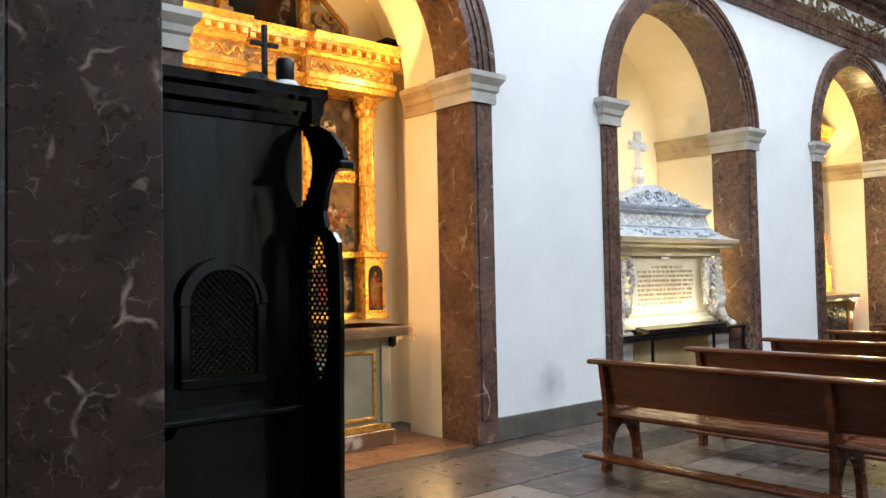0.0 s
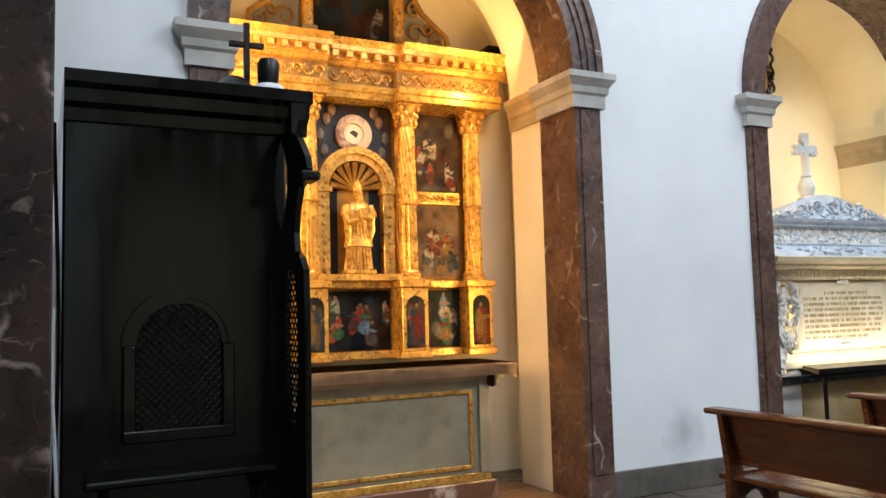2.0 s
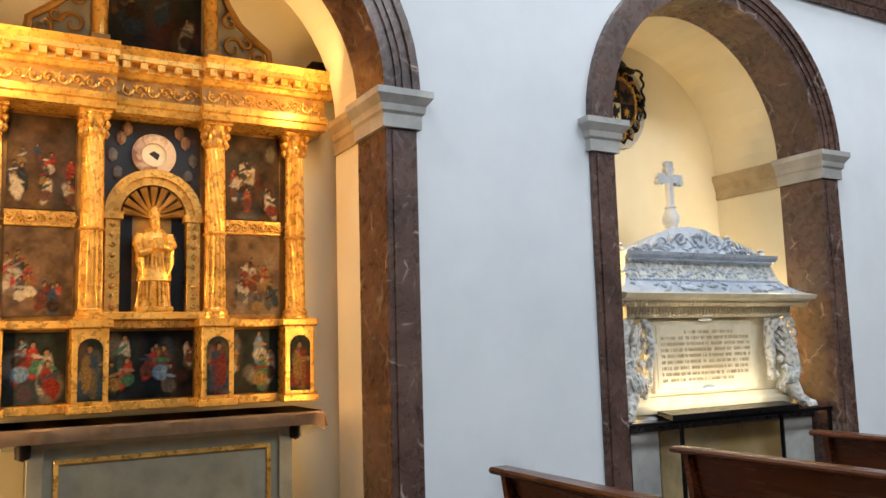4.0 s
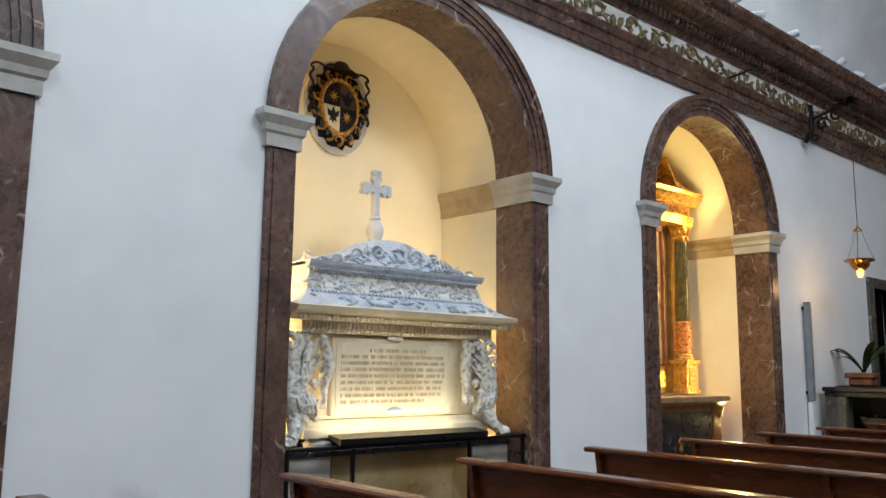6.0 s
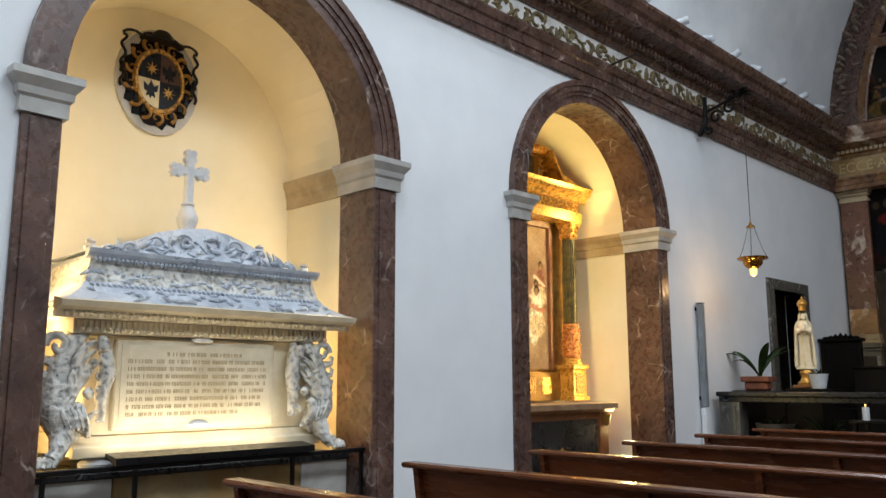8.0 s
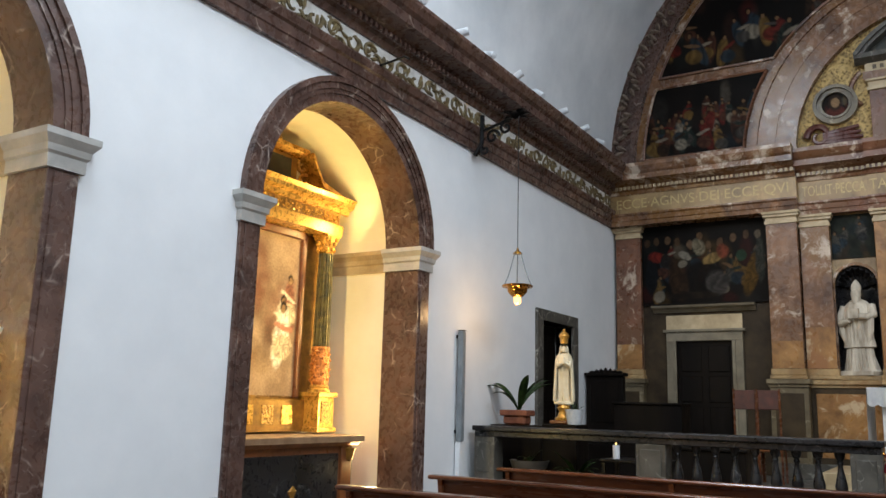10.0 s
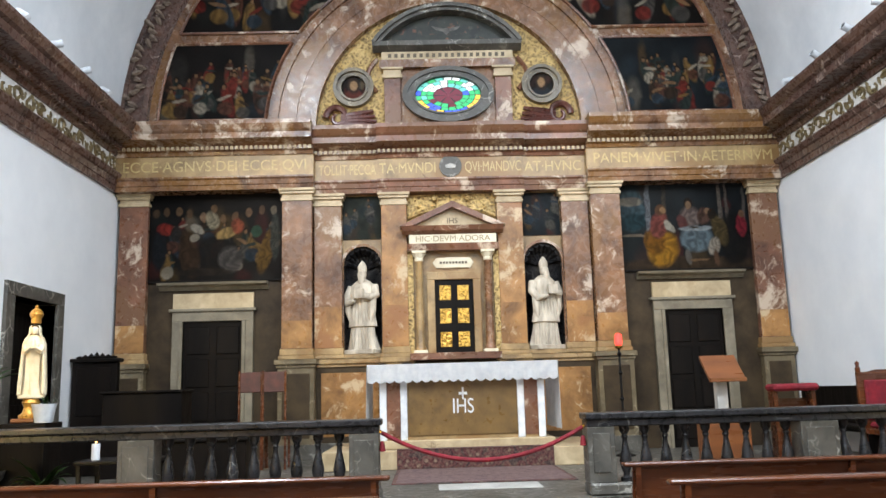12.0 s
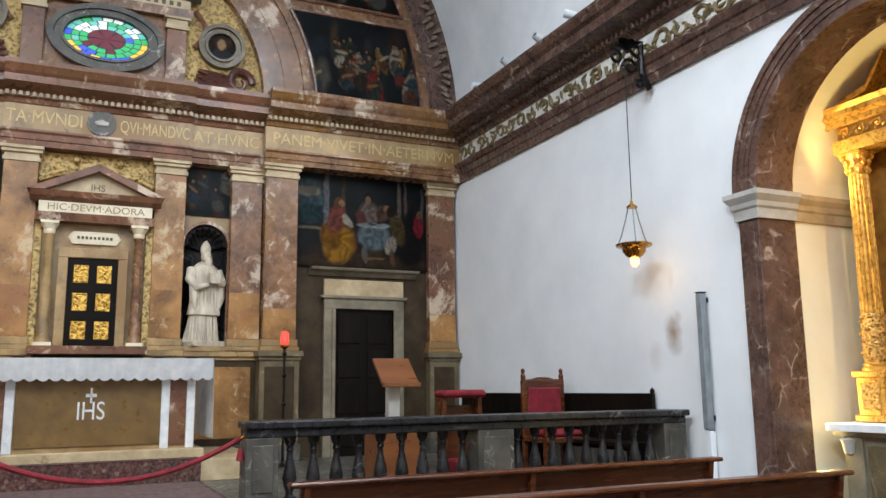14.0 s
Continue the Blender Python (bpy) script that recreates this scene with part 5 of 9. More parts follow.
for s in (-1, 1):
    bm = lathe(bm_new(), [(0.10, 0), (0.10, 0.03), (0.085, 0.06), (0.075, 0.09), (0.07, 0.5), (0.06, 1.5), (0.075, 1.53), (0.065, 1.55)], ap(s * 0.60, 2.22, 0.27), 14)
    col = part("colonnette", bm, M_YELLOW if s > 0 else M_ROSE, tab, smooth=True)
    bm = ab(bm_new(), s * 0.60 - 0.12, s * 0.60 + 0.12, 0.15, 0.40, 2.12, 2.22, 0.01)
    part("base", bm, M_CREAM, col)
    bm = lathe(bm_new(), [(0.065, 0), (0.08, 0.04), (0.075, 0.07), (0.11, 0.13), (0.12, 0.15)], ap(s * 0.60, 3.75, 0.27), 12)
    ab(bm, s * 0.60 - 0.12, s * 0.60 + 0.12, 0.16, 0.39, 3.90, 3.94)
    part("capital", bm, M_CREAM, col)
    part("pilaster_strip", ab(bm_new(), s * 0.70, s * 0.80, 0.16, 0.20, 2.17, 3.94, 0.004), M_OCHRE, tab, "strip of carved pale vine relief")
bm = bm_new()
lathe(bm, [(0, -0.10), (0.30, -0.09), (0.36, 0), (0.30, 0.09), (0, 0.10)], ap(0, 3.74, 0.18), 20, sx=0.12, sy=1.0)
part("cartouche", bm, M_CREAM, tab, "cream cartouche with worn letters", True)
bm = bm_new()
for i in range(9):
    ab(bm, -0.24 + i * 0.055, -0.205 + i * 0.055, 0.20, 0.226, 3.72, 3.76)
part("worn_letters", bm, M_LETTERD, tab)["kind"] = "stuff"
bm = arun(ab(bm_new(), -0.78, 0.78, 0.05, 0.34, 3.94, 4.06), [(0, 3.94), (0.03, 3.94), (0.05, 4.06), (0, 4.06)], -0.80, 0.80, 0.34)
part("entablature_lower", bm, M_RED, tab)
part("frieze", ab(bm_new(), -0.76, 0.76, 0.05, 0.36, 4.06, 4.22), M_CREAM, tab, "cream frieze with carved letters")
M_LETTERF = plain("faded_letters", "#7c6a4c", "#978564", 20, 0.6)
awrite(LET, "HIC·DEVM·ADORA", 0.14, 0, 4.14, 0.362, M_LETTERF, tab, 1.30)
bm = arun(ab(bm_new(), -0.78, 0.78, 0.05, 0.34, 4.22, 4.36), [(0, 4.22), (0.04, 4.24), (0.10, 4.28), (0.14, 4.36), (0, 4.36)], -0.88, 0.88, 0.34)
part("cornice", bm, M_RED, tab)
bm = bm_new()
for s in (-1, 1):
    prism(bm, [ap(s * 0.92, 4.36, 0.05), ap(s * 0.70, 4.36, 0.05), ap(0, 4.68, 0.05), ap(0, 4.79, 0.05)], (-0.44, 0, 0))
part("pediment", bm, M_RED, tab)
part("tympanum", prism(bm_new(), [ap(-0.72, 4.36, 0.05), ap(0.72, 4.36, 0.05), ap(0, 4.69, 0.05)], (-0.30, 0, 0)), M_TAN, tab)
awrite(LET, "IHS", 0.14, 0, 4.455, 0.352, M_LETTERD, tab)
bm = bm_new()
for s in (-1, 1):
    lathe(bm, [(0, -0.10), (0.09, -0.06), (0.12, 0.0), (0.08, 0.07), (0, 0.11)], ap(s * 0.45, 4.78, 0.12), 10, sx=0.5, sy=1.5)
    lathe(bm, [(0, -0.05), (0.05, -0.02), (0.055, 0.02), (0, 0.06)], ap(s * 0.30, 4.90, 0.14), 9)
    tube(bm, [ap(s * 0.78, 4.58, 0.11), ap(s * 0.62, 4.66, 0.13), ap(s * 0.45, 4.72, 0.12), ap(s * 0.25, 4.70, 0.11)], [0.03, 0.05, 0.07, 0.04], 7)
part("angel_relief", bm, M_OCHRE, tab, "pale gilt angel reliefs over the pediment", True)["kind"] = "stuff"
part("relief_ground", ab(bm_new(), -0.79, 0.79, 0.05, 0.075, 4.36, 5.0), M_OCHRE, tab)
# ---- high altar, rail and chancel furniture ----
alt = thing("altar", "marble altar with ochre front panel, white corner pilasters and white letters", "altar", (20.5, AX - 0.02, FLOOR_CH))


def xb(bm, x0, x1, u0, u1, z0, z1, b=0.0):
    return box(bm, x0, AX + u0, z0, x1, AX + u1, z1, b)


solid("altar_step", box(bm_new(), 19.70, AX - 2.0, FLOOR_CH, XA - 0.45, AX + 2.0, 0.72, 0.01), M_TAN, "worn pale stone step under the altar", "step", "structure")
part("plinth", xb(bm_new(), 19.92, 21.3, -1.32, 1.30, 0.72, 0.84, 0.015), M_TAN, alt)
part("body", xb(bm_new(), 20.05, 21.2, -1.20, 1.18, 0.84, 1.80), M_YELLOW, alt)
part("front_panel", xb(bm_new(), 20.03, 20.05, -0.80, 0.78, 0.90, 1.72, 0.004), M_ALTF, alt, "brown ochre marble front")
for u in (-1.20, -0.90, 0.80, 1.10):
    part("corner_pilaster", xb(bm_new(), 20.0, 20.06, u, u + 0.10, 0.84, 1.78, 0.008), M_WHITE, alt, "white marble strip")
for u in (-1.10, 0.90):
    part("side_panel", xb(bm_new(), 20.035, 20.05, u, u + 0.2, 0.88, 1.74), M_RED, alt, "rose veined marble panel")
part("altar_top", xb(bm_new(), 19.90, 21.3, -1.36, 1.34, 1.80, 1.92, 0.01), M_CREAM, alt)
writing("inscription", "IHS", 0.30, Matrix.Translation((20.026, AX - 0.01, 1.30)) @ pose(0, 0, 0, 90, 0, -90), M_WHITE, alt, 0.003, 0.30)
bm = xb(bm_new(), 20.022, 20.03, -0.022, 0.002, 1.40, 1.58)
xb(bm, 20.022, 20.03, -0.07, 0.05, 1.47, 1.51)
part("cross_emblem", bm, M_WHITE, alt)

# altar cloth with scalloped lace hem
bm = bm_new()
n = 84
rows = []
for j, (z, off) in enumerate(((1.928, 0.4), (1.928, 0.0), (1.85, -0.012), (1.74, -0.02), (1.69, -0.024))):
    row = []
    for i in range(n + 1):
        u = -1.39 + 2.76 * i / n
        wave = 0.010 * math.sin(i * 0.9) * (j > 1) + 0.006 * math.sin(i * 2.1 + 1) * (j > 1)
        zz = z - (abs(math.sin(i * math.pi / 4)) * 0.035 if j == 4 else 0)
        row.append(bm.verts.new((19.885 + off + wave, AX + u, zz)))
    rows.append(row)
for p, q in zip(rows, rows[1:]):
    for i in range(n):
        bm.faces.new((p[i], p[i + 1], q[i + 1], q[i]))
for s, u in ((-1, -1.39), (1, 1.37)):
    prev = None
    for i in range(9):
        x = 19.87 + 1.4 * i / 8
        q = [bm.verts.new((x, AX + u + s * (0.006 + 0.012 * math.sin(i * 2.0)), 1.928)), bm.verts.new((x, AX + u + s * (0.02 + 0.02 * math.sin(i * 2.0)), 0.95))]
        if prev:
            bm.faces.new((prev[0], prev[1], q[1], q[0]))
        prev = q
bmesh.ops.solidify(bm, geom=bm.faces[:], thickness=0.006)
solid("altar_cloth", bm, M_CLOTH, "white linen altar cloth with scalloped lace hem", "altar cloth", smooth=True)
for u in (-1.15, -0.75, 0.80, 1.15):
    bm = lathe(bm_new(), [(0.07, 0), (0.075, 0.012), (0.05, 0.022), (0.0, 0.022)], (20.1, AX + u, 1.932), 14)
    solid("candle_dish", bm, M_BLACK, "small black dish standing on the altar cloth", "dish", group="dishes on the altar", smooth=True)

# patterned rug running up over the altar step
m, nt, b = material("red_patterned_rug")
v = coords(nt, 0.03, 8)
vo = node(nt, "ShaderNodeTexVoronoi", feature="F1", Scale=9.0)
nt.links.new(v, vo.inputs["Vector"])
c1 = ramp(nt, vo.outputs["Distance"], [(0.15, lin("#7c6a58")), (0.3, lin("#3c1218")), (0.5, lin("#541a20")), (0.7, lin("#22161c"))])
c2 = ramp(nt, noise_fac(nt, v, 30, 4), [(0.35, lin("#2e1418")), (0.7, lin("#8a7462"))])
nt.links.new(mix(nt, 0.4, c1, c2), b.inputs["Base Color"])
b.inputs["Roughness"].default_value = 0.95
bump(nt, b, noise_fac(nt, v, 120, 3), 0.4, 0.006)
M_RUG = m
rug = thing("rug", "dark red patterned oriental rug laid over the altar step", "rug", (18.7, AX, FLOOR_CH))
bm = xb(bm_new(), 17.85, 19.69, -1.25, 0.95, FLOOR_CH, FLOOR_CH + 0.012, 0.003)
part("floor_rug", bm, M_RUG, rug)
bm = xb(bm_new(), 17.90, 19.6, -1.20, 0.90, FLOOR_CH + 0.012, FLOOR_CH + 0.016)
part("field", bm, plain("faded_rug_field", "#4a3436", "#77605a", 14, 0.95, 0, 0.4), rug, "faded rose rug field")
bm = xb(bm_new(), 19.675, 19.697, -1.25, 0.95, FLOOR_CH + 0.012, 0.735, 0.003)
xb(bm, 19.675, 19.90, -1.25, 0.95, 0.722, 0.736, 0.003)
part("step_rug", bm, M_RUG, rug)
solid("floor_slab", xb(bm_new(), 17.2, 17.75, -0.75, 0.40, FLOOR_CH, FLOOR_CH + 0.006, 0.002), M_IMPOST, "pale worn marble slab set in the chancel floor", "slab", "structure")

# communion rail
BAL = [(0.062, 0.0), (0.062, 0.035), (0.035, 0.05), (0.03, 0.07), (0.055, 0.13), (0.064, 0.18), (0.052, 0.24), (0.03, 0.33), (0.024, 0.38), (0.036, 0.40), (0.026, 0.42), (0.05, 0.455), (0.055, 0.50)]


def rail(u_in, u_out, posts, gaps, label):
    """A stretch of marble balustrade along y between posts; gaps: the stretches that hold balusters."""
    x = 16.50
    r = thing("communion_rail", label, "balustrade", (x, AX + (u_in + u_out) / 2, FLOOR_CH), group="communion rail")
    lo, hi = min(u_in, u_out), max(u_in, u_out)
    bm = xb(bm_new(), x - 0.17, x + 0.17, lo - 0.03, hi + 0.02, 1.205, 1.27, 0.012)
    xb(bm, x - 0.13, x + 0.13, lo, hi, 1.13, 1.205, 0.01)
    part("handrail", bm, M_DARKM, r)
    bm = xb(bm_new(), x - 0.16, x + 0.16, lo - 0.02, hi, FLOOR_CH, FLOOR_CH + 0.12, 0.02)
    part("plinth", bm, M_GREYM, r)
    for a, b in posts:
        bm = xb(bm_new(), x - 0.13, x + 0.13, a, b, FLOOR_CH + 0.12, 1.13, 0.008)
        p = part("post", bm, M_GREYM, r)
        part("post_panel", xb(bm_new(), x - 0.142, x - 0.128, min(a, b) + 0.05, max(a, b) - 0.05, 0.68, 1.07, 0.006), M_GREYM, p)
    mesh = None
    for a, b, n in gaps:
        for i in range(n):
            u = a + (b - a) * (i + 0.5) / n
            if mesh is None:
                bm = lathe(bm_new(), [(q, z * 1.1) for q, z in BAL], (0, 0, 0), 12)
                mesh = mesh_of("baluster", bm, M_DARKM, True)
            o = new("baluster", mesh)
            o.parent = r
            o.location = Vector((x, AX + u, FLOOR_CH + 0.12)) - ORIGIN[r.name]
    return r


rail(1.00, 5.80, ((1.00, 1.30), (3.24, 3.60), (5.50, 5.80)), ((1.30, 3.24, 9), (4.62, 5.40, 0)), "dark marble communion rail with turned balusters")
rail(-1.10, -5.80, ((-1.38, -1.10), (-3.67, -3.28), (-5.80, -5.50)), ((-1.40, -3.28, 9), (-3.67, -5.50, 9)), "dark marble communion rail with turned balusters")

# red rope across the gap
pts = [(16.5, AX + 0.98 - 2.06 * i / 24, 1.13 - 0.30 * (1 - (2 * i / 24 - 1) ** 2)) for i in range(25)]
rope = thing("barrier_rope", "dark red velvet barrier rope sagging between the rails", "rope", (16.5, AX, 0.8))
part("rope", tube(bm_new(), pts, 0.022, 8), M_CRIMSON, rope, smooth=True)
for u in (0.98, -1.08):
    part("hook", tube(bm_new(), [(16.5, AX + u, 1.13), (16.5, AX + u + 0.03 * (1 if u > 0 else -1), 1.15)], 0.016, 8), M_BRASS, rope, "brass hook")
    bm = lathe(bm_new(), [(0.0, 0.10), (0.02, 0.09), (0.035, 0.0), (0.0, -0.01)], (16.45, AX + u * 0.99, 0.95), 8)
    part("tassel", bm, M_CRIMSON, rope)

# statue with a gold crown on a block by the rail
solid("statue_block", box(bm_new(), 16.98, 4.12, FLOOR_CH, 17.40, 4.62, 1.31, 0.01), M_DOORW, "dark wooden pedestal carrying the crowned statue", "pedestal")
M_MAD = plain("cream_gilt_statue", "#c9b58c", "#e8dcc0", 5, 0.45, 0, 0.2)
sb = thing("gilded_stand", "gilded turned stand on a small wooden foot under the crowned statue", "stand", (17.18, 4.38, 1.312))
part("foot", box(bm_new(), 17.05, 4.22, 1.312, 17.31, 4.54, 1.36, 0.012), M_WOODL, sb, "brown wooden foot")
part("turned_base", lathe(bm_new(), [(0.12, 0.0), (0.125, 0.03), (0.085, 0.06), (0.07, 0.12), (0.095, 0.17), (0.075, 0.21), (0.0, 0.215)], (17.18, 4.38, 1.36), 16), M_GOLD, sb, smooth=True)
folded_statue("crowned_statue", (17.18, 4.38, 1.572), 0.80, 0.24, M_MAD, "cream robed statue with folded hands on a wooden pedestal", "veil", 9, -70)
bm = lathe(bm_new(), [(0.05, 0), (0.055, 0.02), (0.05, 0.05), (0.075, 0.10), (0.05, 0.15), (0.015, 0.17), (0.02, 0.19), (0, 0.21)], (17.19, 4.38, 2.40), 12)
solid("crown", bm, M_GOLD, "gold crown resting on the statue's head", "crown", smooth=True)


def leaf(bm, base, az, length, rise, droop, w):
    """A long arching leaf as a tapered folded strip."""
    prev = None
    for i in range(8):
        t = i / 7
        r = length * t
        c = Vector(base) + Vector((math.cos(az) * r, math.sin(az) * r, rise * t - droop * t * t))
        side = Vector((-math.sin(az), math.cos(az), 0)) * (w * math.sin(math.pi * min(0.12 + 0.88 * t, 1)))
        q = [bm.verts.new(c - side + Vector((0, 0, 0.3 * side.length))), bm.verts.new(c), bm.verts.new(c + side + Vector((0, 0, 0.3 * side.length)))]
        if prev:
            bm.faces.new((prev[0], prev[1], q[1], q[0]))
            bm.faces.new((prev[1], prev[2], q[2], q[1]))
        prev = q


def potted_plant(at, pot, leaves, label, seed, size=1.0):
    o = thing("potted_plant", label, "plant", at)
    x, y, z = at
    rnd = random.Random(seed)
    if pot == "trough":
        bm = box(bm_new(), x - 0.11, y - 0.17, z, x + 0.11, y + 0.17, z + 0.13, 0.025)
        bm = box(bm, x - 0.14, y - 0.21, z + 0.12, x + 0.14, y + 0.21, z + 0.20, 0.012)
        part("pot", bm, M_TERRA, o, "terracotta trough")
        top = z + 0.20
    elif pot == "bowl":
        bm = lathe(bm_new(), [(0.16, 0), (0.24, 0.08), (0.27, 0.17), (0.25, 0.17), (0.2, 0.1), (0, 0.1)], at, 18)
        part("pot", bm, M_SKIRT, o, "grey stone bowl", True)
        top = z + 0.15
    else:
        bm = lathe(bm_new(), [(0.09, 0), (0.12, 0.16), (0.13, 0.2), (0.11, 0.2), (0.1, 0.15), (0, 0.15)], at, 16)
        part("pot", bm, M_SPOT if pot == "white" else M_TERRA, o, smooth=True)
        top = z + 0.16
    for i in range(leaves):
        bm = bm_new()
        leaf(bm, (x + rnd.uniform(-0.03, 0.03), y + rnd.uniform(-0.03, 0.03), top), rnd.uniform(0, 6.28), size * rnd.uniform(0.28, 0.48), size * rnd.uniform(0.45, 0.75), size * rnd.uniform(0.2, 0.5), 0.045 * size)
        bmesh.ops.solidify(bm, geom=bm.faces[:], thickness=0.003)
        part("leaf", bm, M_GREEN, o)
    return o


solid("plant_stand", box(bm_new(), 16.95, 4.62, FLOOR_CH, 17.35, 5.40, 1.28, 0.01), M_DOORW, "dark wooden stand with a plant trough", "stand")
potted_plant((17.10, 5.05, 1.282), "trough", 7, "arching green plant in a terracotta trough", 4, 1.35)
solid("stone_block", box(bm_new(), 16.75, 4.50, FLOOR_CH, 17.05, 5.0, 0.66, 0.012), M_GREYM, "low grey stone block under the bowl behind the rail", "block")
potted_plant((16.88, 4.75, 0.66), "bowl", 6, "grey stone bowl with low leaves behind the rail", 6, 0.4)
potted_plant((16.95, 4.10, FLOOR_CH), "terracotta", 16, "bushy green plant in a pot on the chancel floor", 8, 0.8)
potted_plant((17.06, 4.18, 1.312), "white", 10, "small plant in a white pot beside the crowned statue", 10, 0.3)

# dark table with candle behind the rail
tb = thing("side_table", "low black table behind the communion rail with a candle on it", "table", (17.2, 3.4, FLOOR_CH))
part("tabletop", box(bm_new(), 16.9, 2.95, 0.86, 17.5, 3.78, 0.90, 0.008), M_BLACK, tb)
for lx in (16.95, 17.45):
    for ly in (3.0, 3.73):
        part("leg", box(bm_new(), lx - 0.02, ly - 0.02, FLOOR_CH, lx + 0.02, ly + 0.02, 0.86), M_BLACK, tb)
cd = thing("votive_candle", "white candle in a glass on the black table", "candle", (17.1, 3.62, 0.90))
part("wax", lathe(bm_new(), [(0.045, 0), (0.045, 0.17), (0.0, 0.165)], (17.1, 3.62, 0.90), 14), M_CLOTH, cd, smooth=True)
part("flame", lathe(bm_new(), [(0, 0), (0.012, 0.015), (0.008, 0.04), (0, 0.06)], (17.1, 3.62, 1.072), 8), M_BULB, cd)
for k, (yy, zz) in enumerate(((3.35, 0.05), (3.05, 0.06), (2.75, 0.05), (2.55, 0.09))):
    bm = lathe(bm_new(), [(0.05, 0), (0.06, zz), (0.05, zz + 0.03), (0, zz + 0.03)], (16.92, yy, FLOOR_CH), 12)
    solid("votive_light", bm, M_SPOT, "small white votive light on the chancel floor", "candle", group="votive lights", smooth=True)


def carved_seat(at, w, h, depth, face, mat, cushion, label, crest):
    """High-backed chair: back with crest, seat, arms and legs; faces along -x turned by face."""
    o = thing("armchair", label, "chair", m=Matrix.Translation(at) @ pose(0, 0, 0, 0, 0, face))
    part("backrest", box(bm_new(), depth - 0.06, -w / 2, 0.40, depth, w / 2, h, 0.01), mat, o)
    if cushion:
        part("back_cushion", box(bm_new(), depth - 0.10, -w / 2 + 0.07, 0.55, depth - 0.055, w / 2 - 0.07, h - 0.10, 0.02), M_CRIMSON, o, "crimson velvet back")
        part("seat_cushion", box(bm_new(), 0.03, -w / 2 + 0.06, 0.45, depth - 0.10, w / 2 - 0.06, 0.53, 0.03), M_CRIMSON, o, "crimson velvet seat")
    part("seat", box(bm_new(), 0, -w / 2, 0.38, depth, w / 2, 0.45, 0.01), mat, o)
    for sy in (-1, 1):
        for lx in (0.03, depth - 0.06):
            part("leg", box(bm_new(), lx, sy * (w / 2 - 0.06), 0, lx + 0.06, sy * w / 2, 0.38, 0.006), mat, o)
        bm = box(bm_new(), 0.0, sy * (w / 2 - 0.05), 0.66, depth - 0.03, sy * (w / 2 + 0.01), 0.71, 0.012)
        box(bm, 0.02, sy * (w / 2 - 0.04), 0.45, 0.07, sy * w / 2, 0.66, 0.006)
        part("armrest", bm, mat, o)
        bm = lathe(bm_new(), [(0.03, 0), (0.035, 0.05), (0.02, 0.08), (0.03, 0.12), (0, 0.15)], (depth - 0.03, sy * (w / 2 - 0.03), h), 10)
        part("finial", bm, mat, o)
    bm = bm_new()
    prism(bm, [(depth - 0.05, -w / 2 + 0.02, h), (depth - 0.05, w / 2 - 0.02, h), (depth - 0.05, w * 0.25, h + crest * 0.25), (depth - 0.05, w * 0.12, h + crest), (depth - 0.05, -w * 0.12, h + crest), (depth - 0.05, -w * 0.25, h + crest * 0.25)], (0.04, 0, 0))
    part("crest", bm, mat, o)
    return o


carved_seat((18.05, -5.88, FLOOR_CH), 0.64, 1.16, 0.6, 0, M_WOOD, True, "dark carved armchair with crimson velvet back", 0.03)
# tall dark wardrobe-like throne back by the north wall
th = thing("choir_stall", "tall black carved wooden stall back against the wall", "stall", (20.6, 5.1, FLOOR_CH))
part("back", box(bm_new(), 20.55, 4.72, FLOOR_CH, 20.68, 5.40, 2.10, 0.01), M_DOORW, th)
part("cornice", box(bm_new(), 20.50, 4.68, 2.10, 20.72, 5.42, 2.16, 0.012), M_DOORW, th)
part("panel", box(bm_new(), 20.535, 4.80, 1.30, 20.552, 5.32, 2.02, 0.008), M_DOORW, th)
bm = bm_new()
for i in range(7):
    k = abs(i - 3)
    lathe(bm, [(0.05, 0), (0.06, 0.03), (0.0, 0.11 - 0.02 * k)], (20.61, 4.80 + i * 0.085, 2.155), 8)
part("carved_crest", bm, M_DOORW, th)
part("seat", box(bm_new(), 20.15, 4.74, FLOOR_CH, 20.55, 5.38, 0.95, 0.01), M_DOORW, th)

# bench and desks on both sides
for (x0, y0, x1, y1, h, nm, lab) in ((19.6, 3.45, 20.1, 4.55, 1.15, "kneeling_desk", "dark wooden desk with a carved emblem"), (18.0, 2.2, 18.4, 3.4, 0.55, "bench", "low dark bench on the chancel floor")):
    o = thing(nm, lab, "desk" if nm != "bench" else "bench", ((x0 + x1) / 2, (y0 + y1) / 2, FLOOR_CH))
    part("front", box(bm_new(), x0, y0, FLOOR_CH, x0 + 0.05, y1, FLOOR_CH + h, 0.008), M_DOORW, o)
    part("top", box(bm_new(), x0 - 0.03, y0 - 0.03, FLOOR_CH + h, x1, y1 + 0.03, FLOOR_CH + h + 0.04, 0.01), M_DOORW, o)
    for yy in (y0, y1 - 0.05):
        part("side", box(bm_new(), x0 + 0.05, yy, FLOOR_CH, x1 - 0.02, yy + 0.05, FLOOR_CH + h), M_DOORW, o)
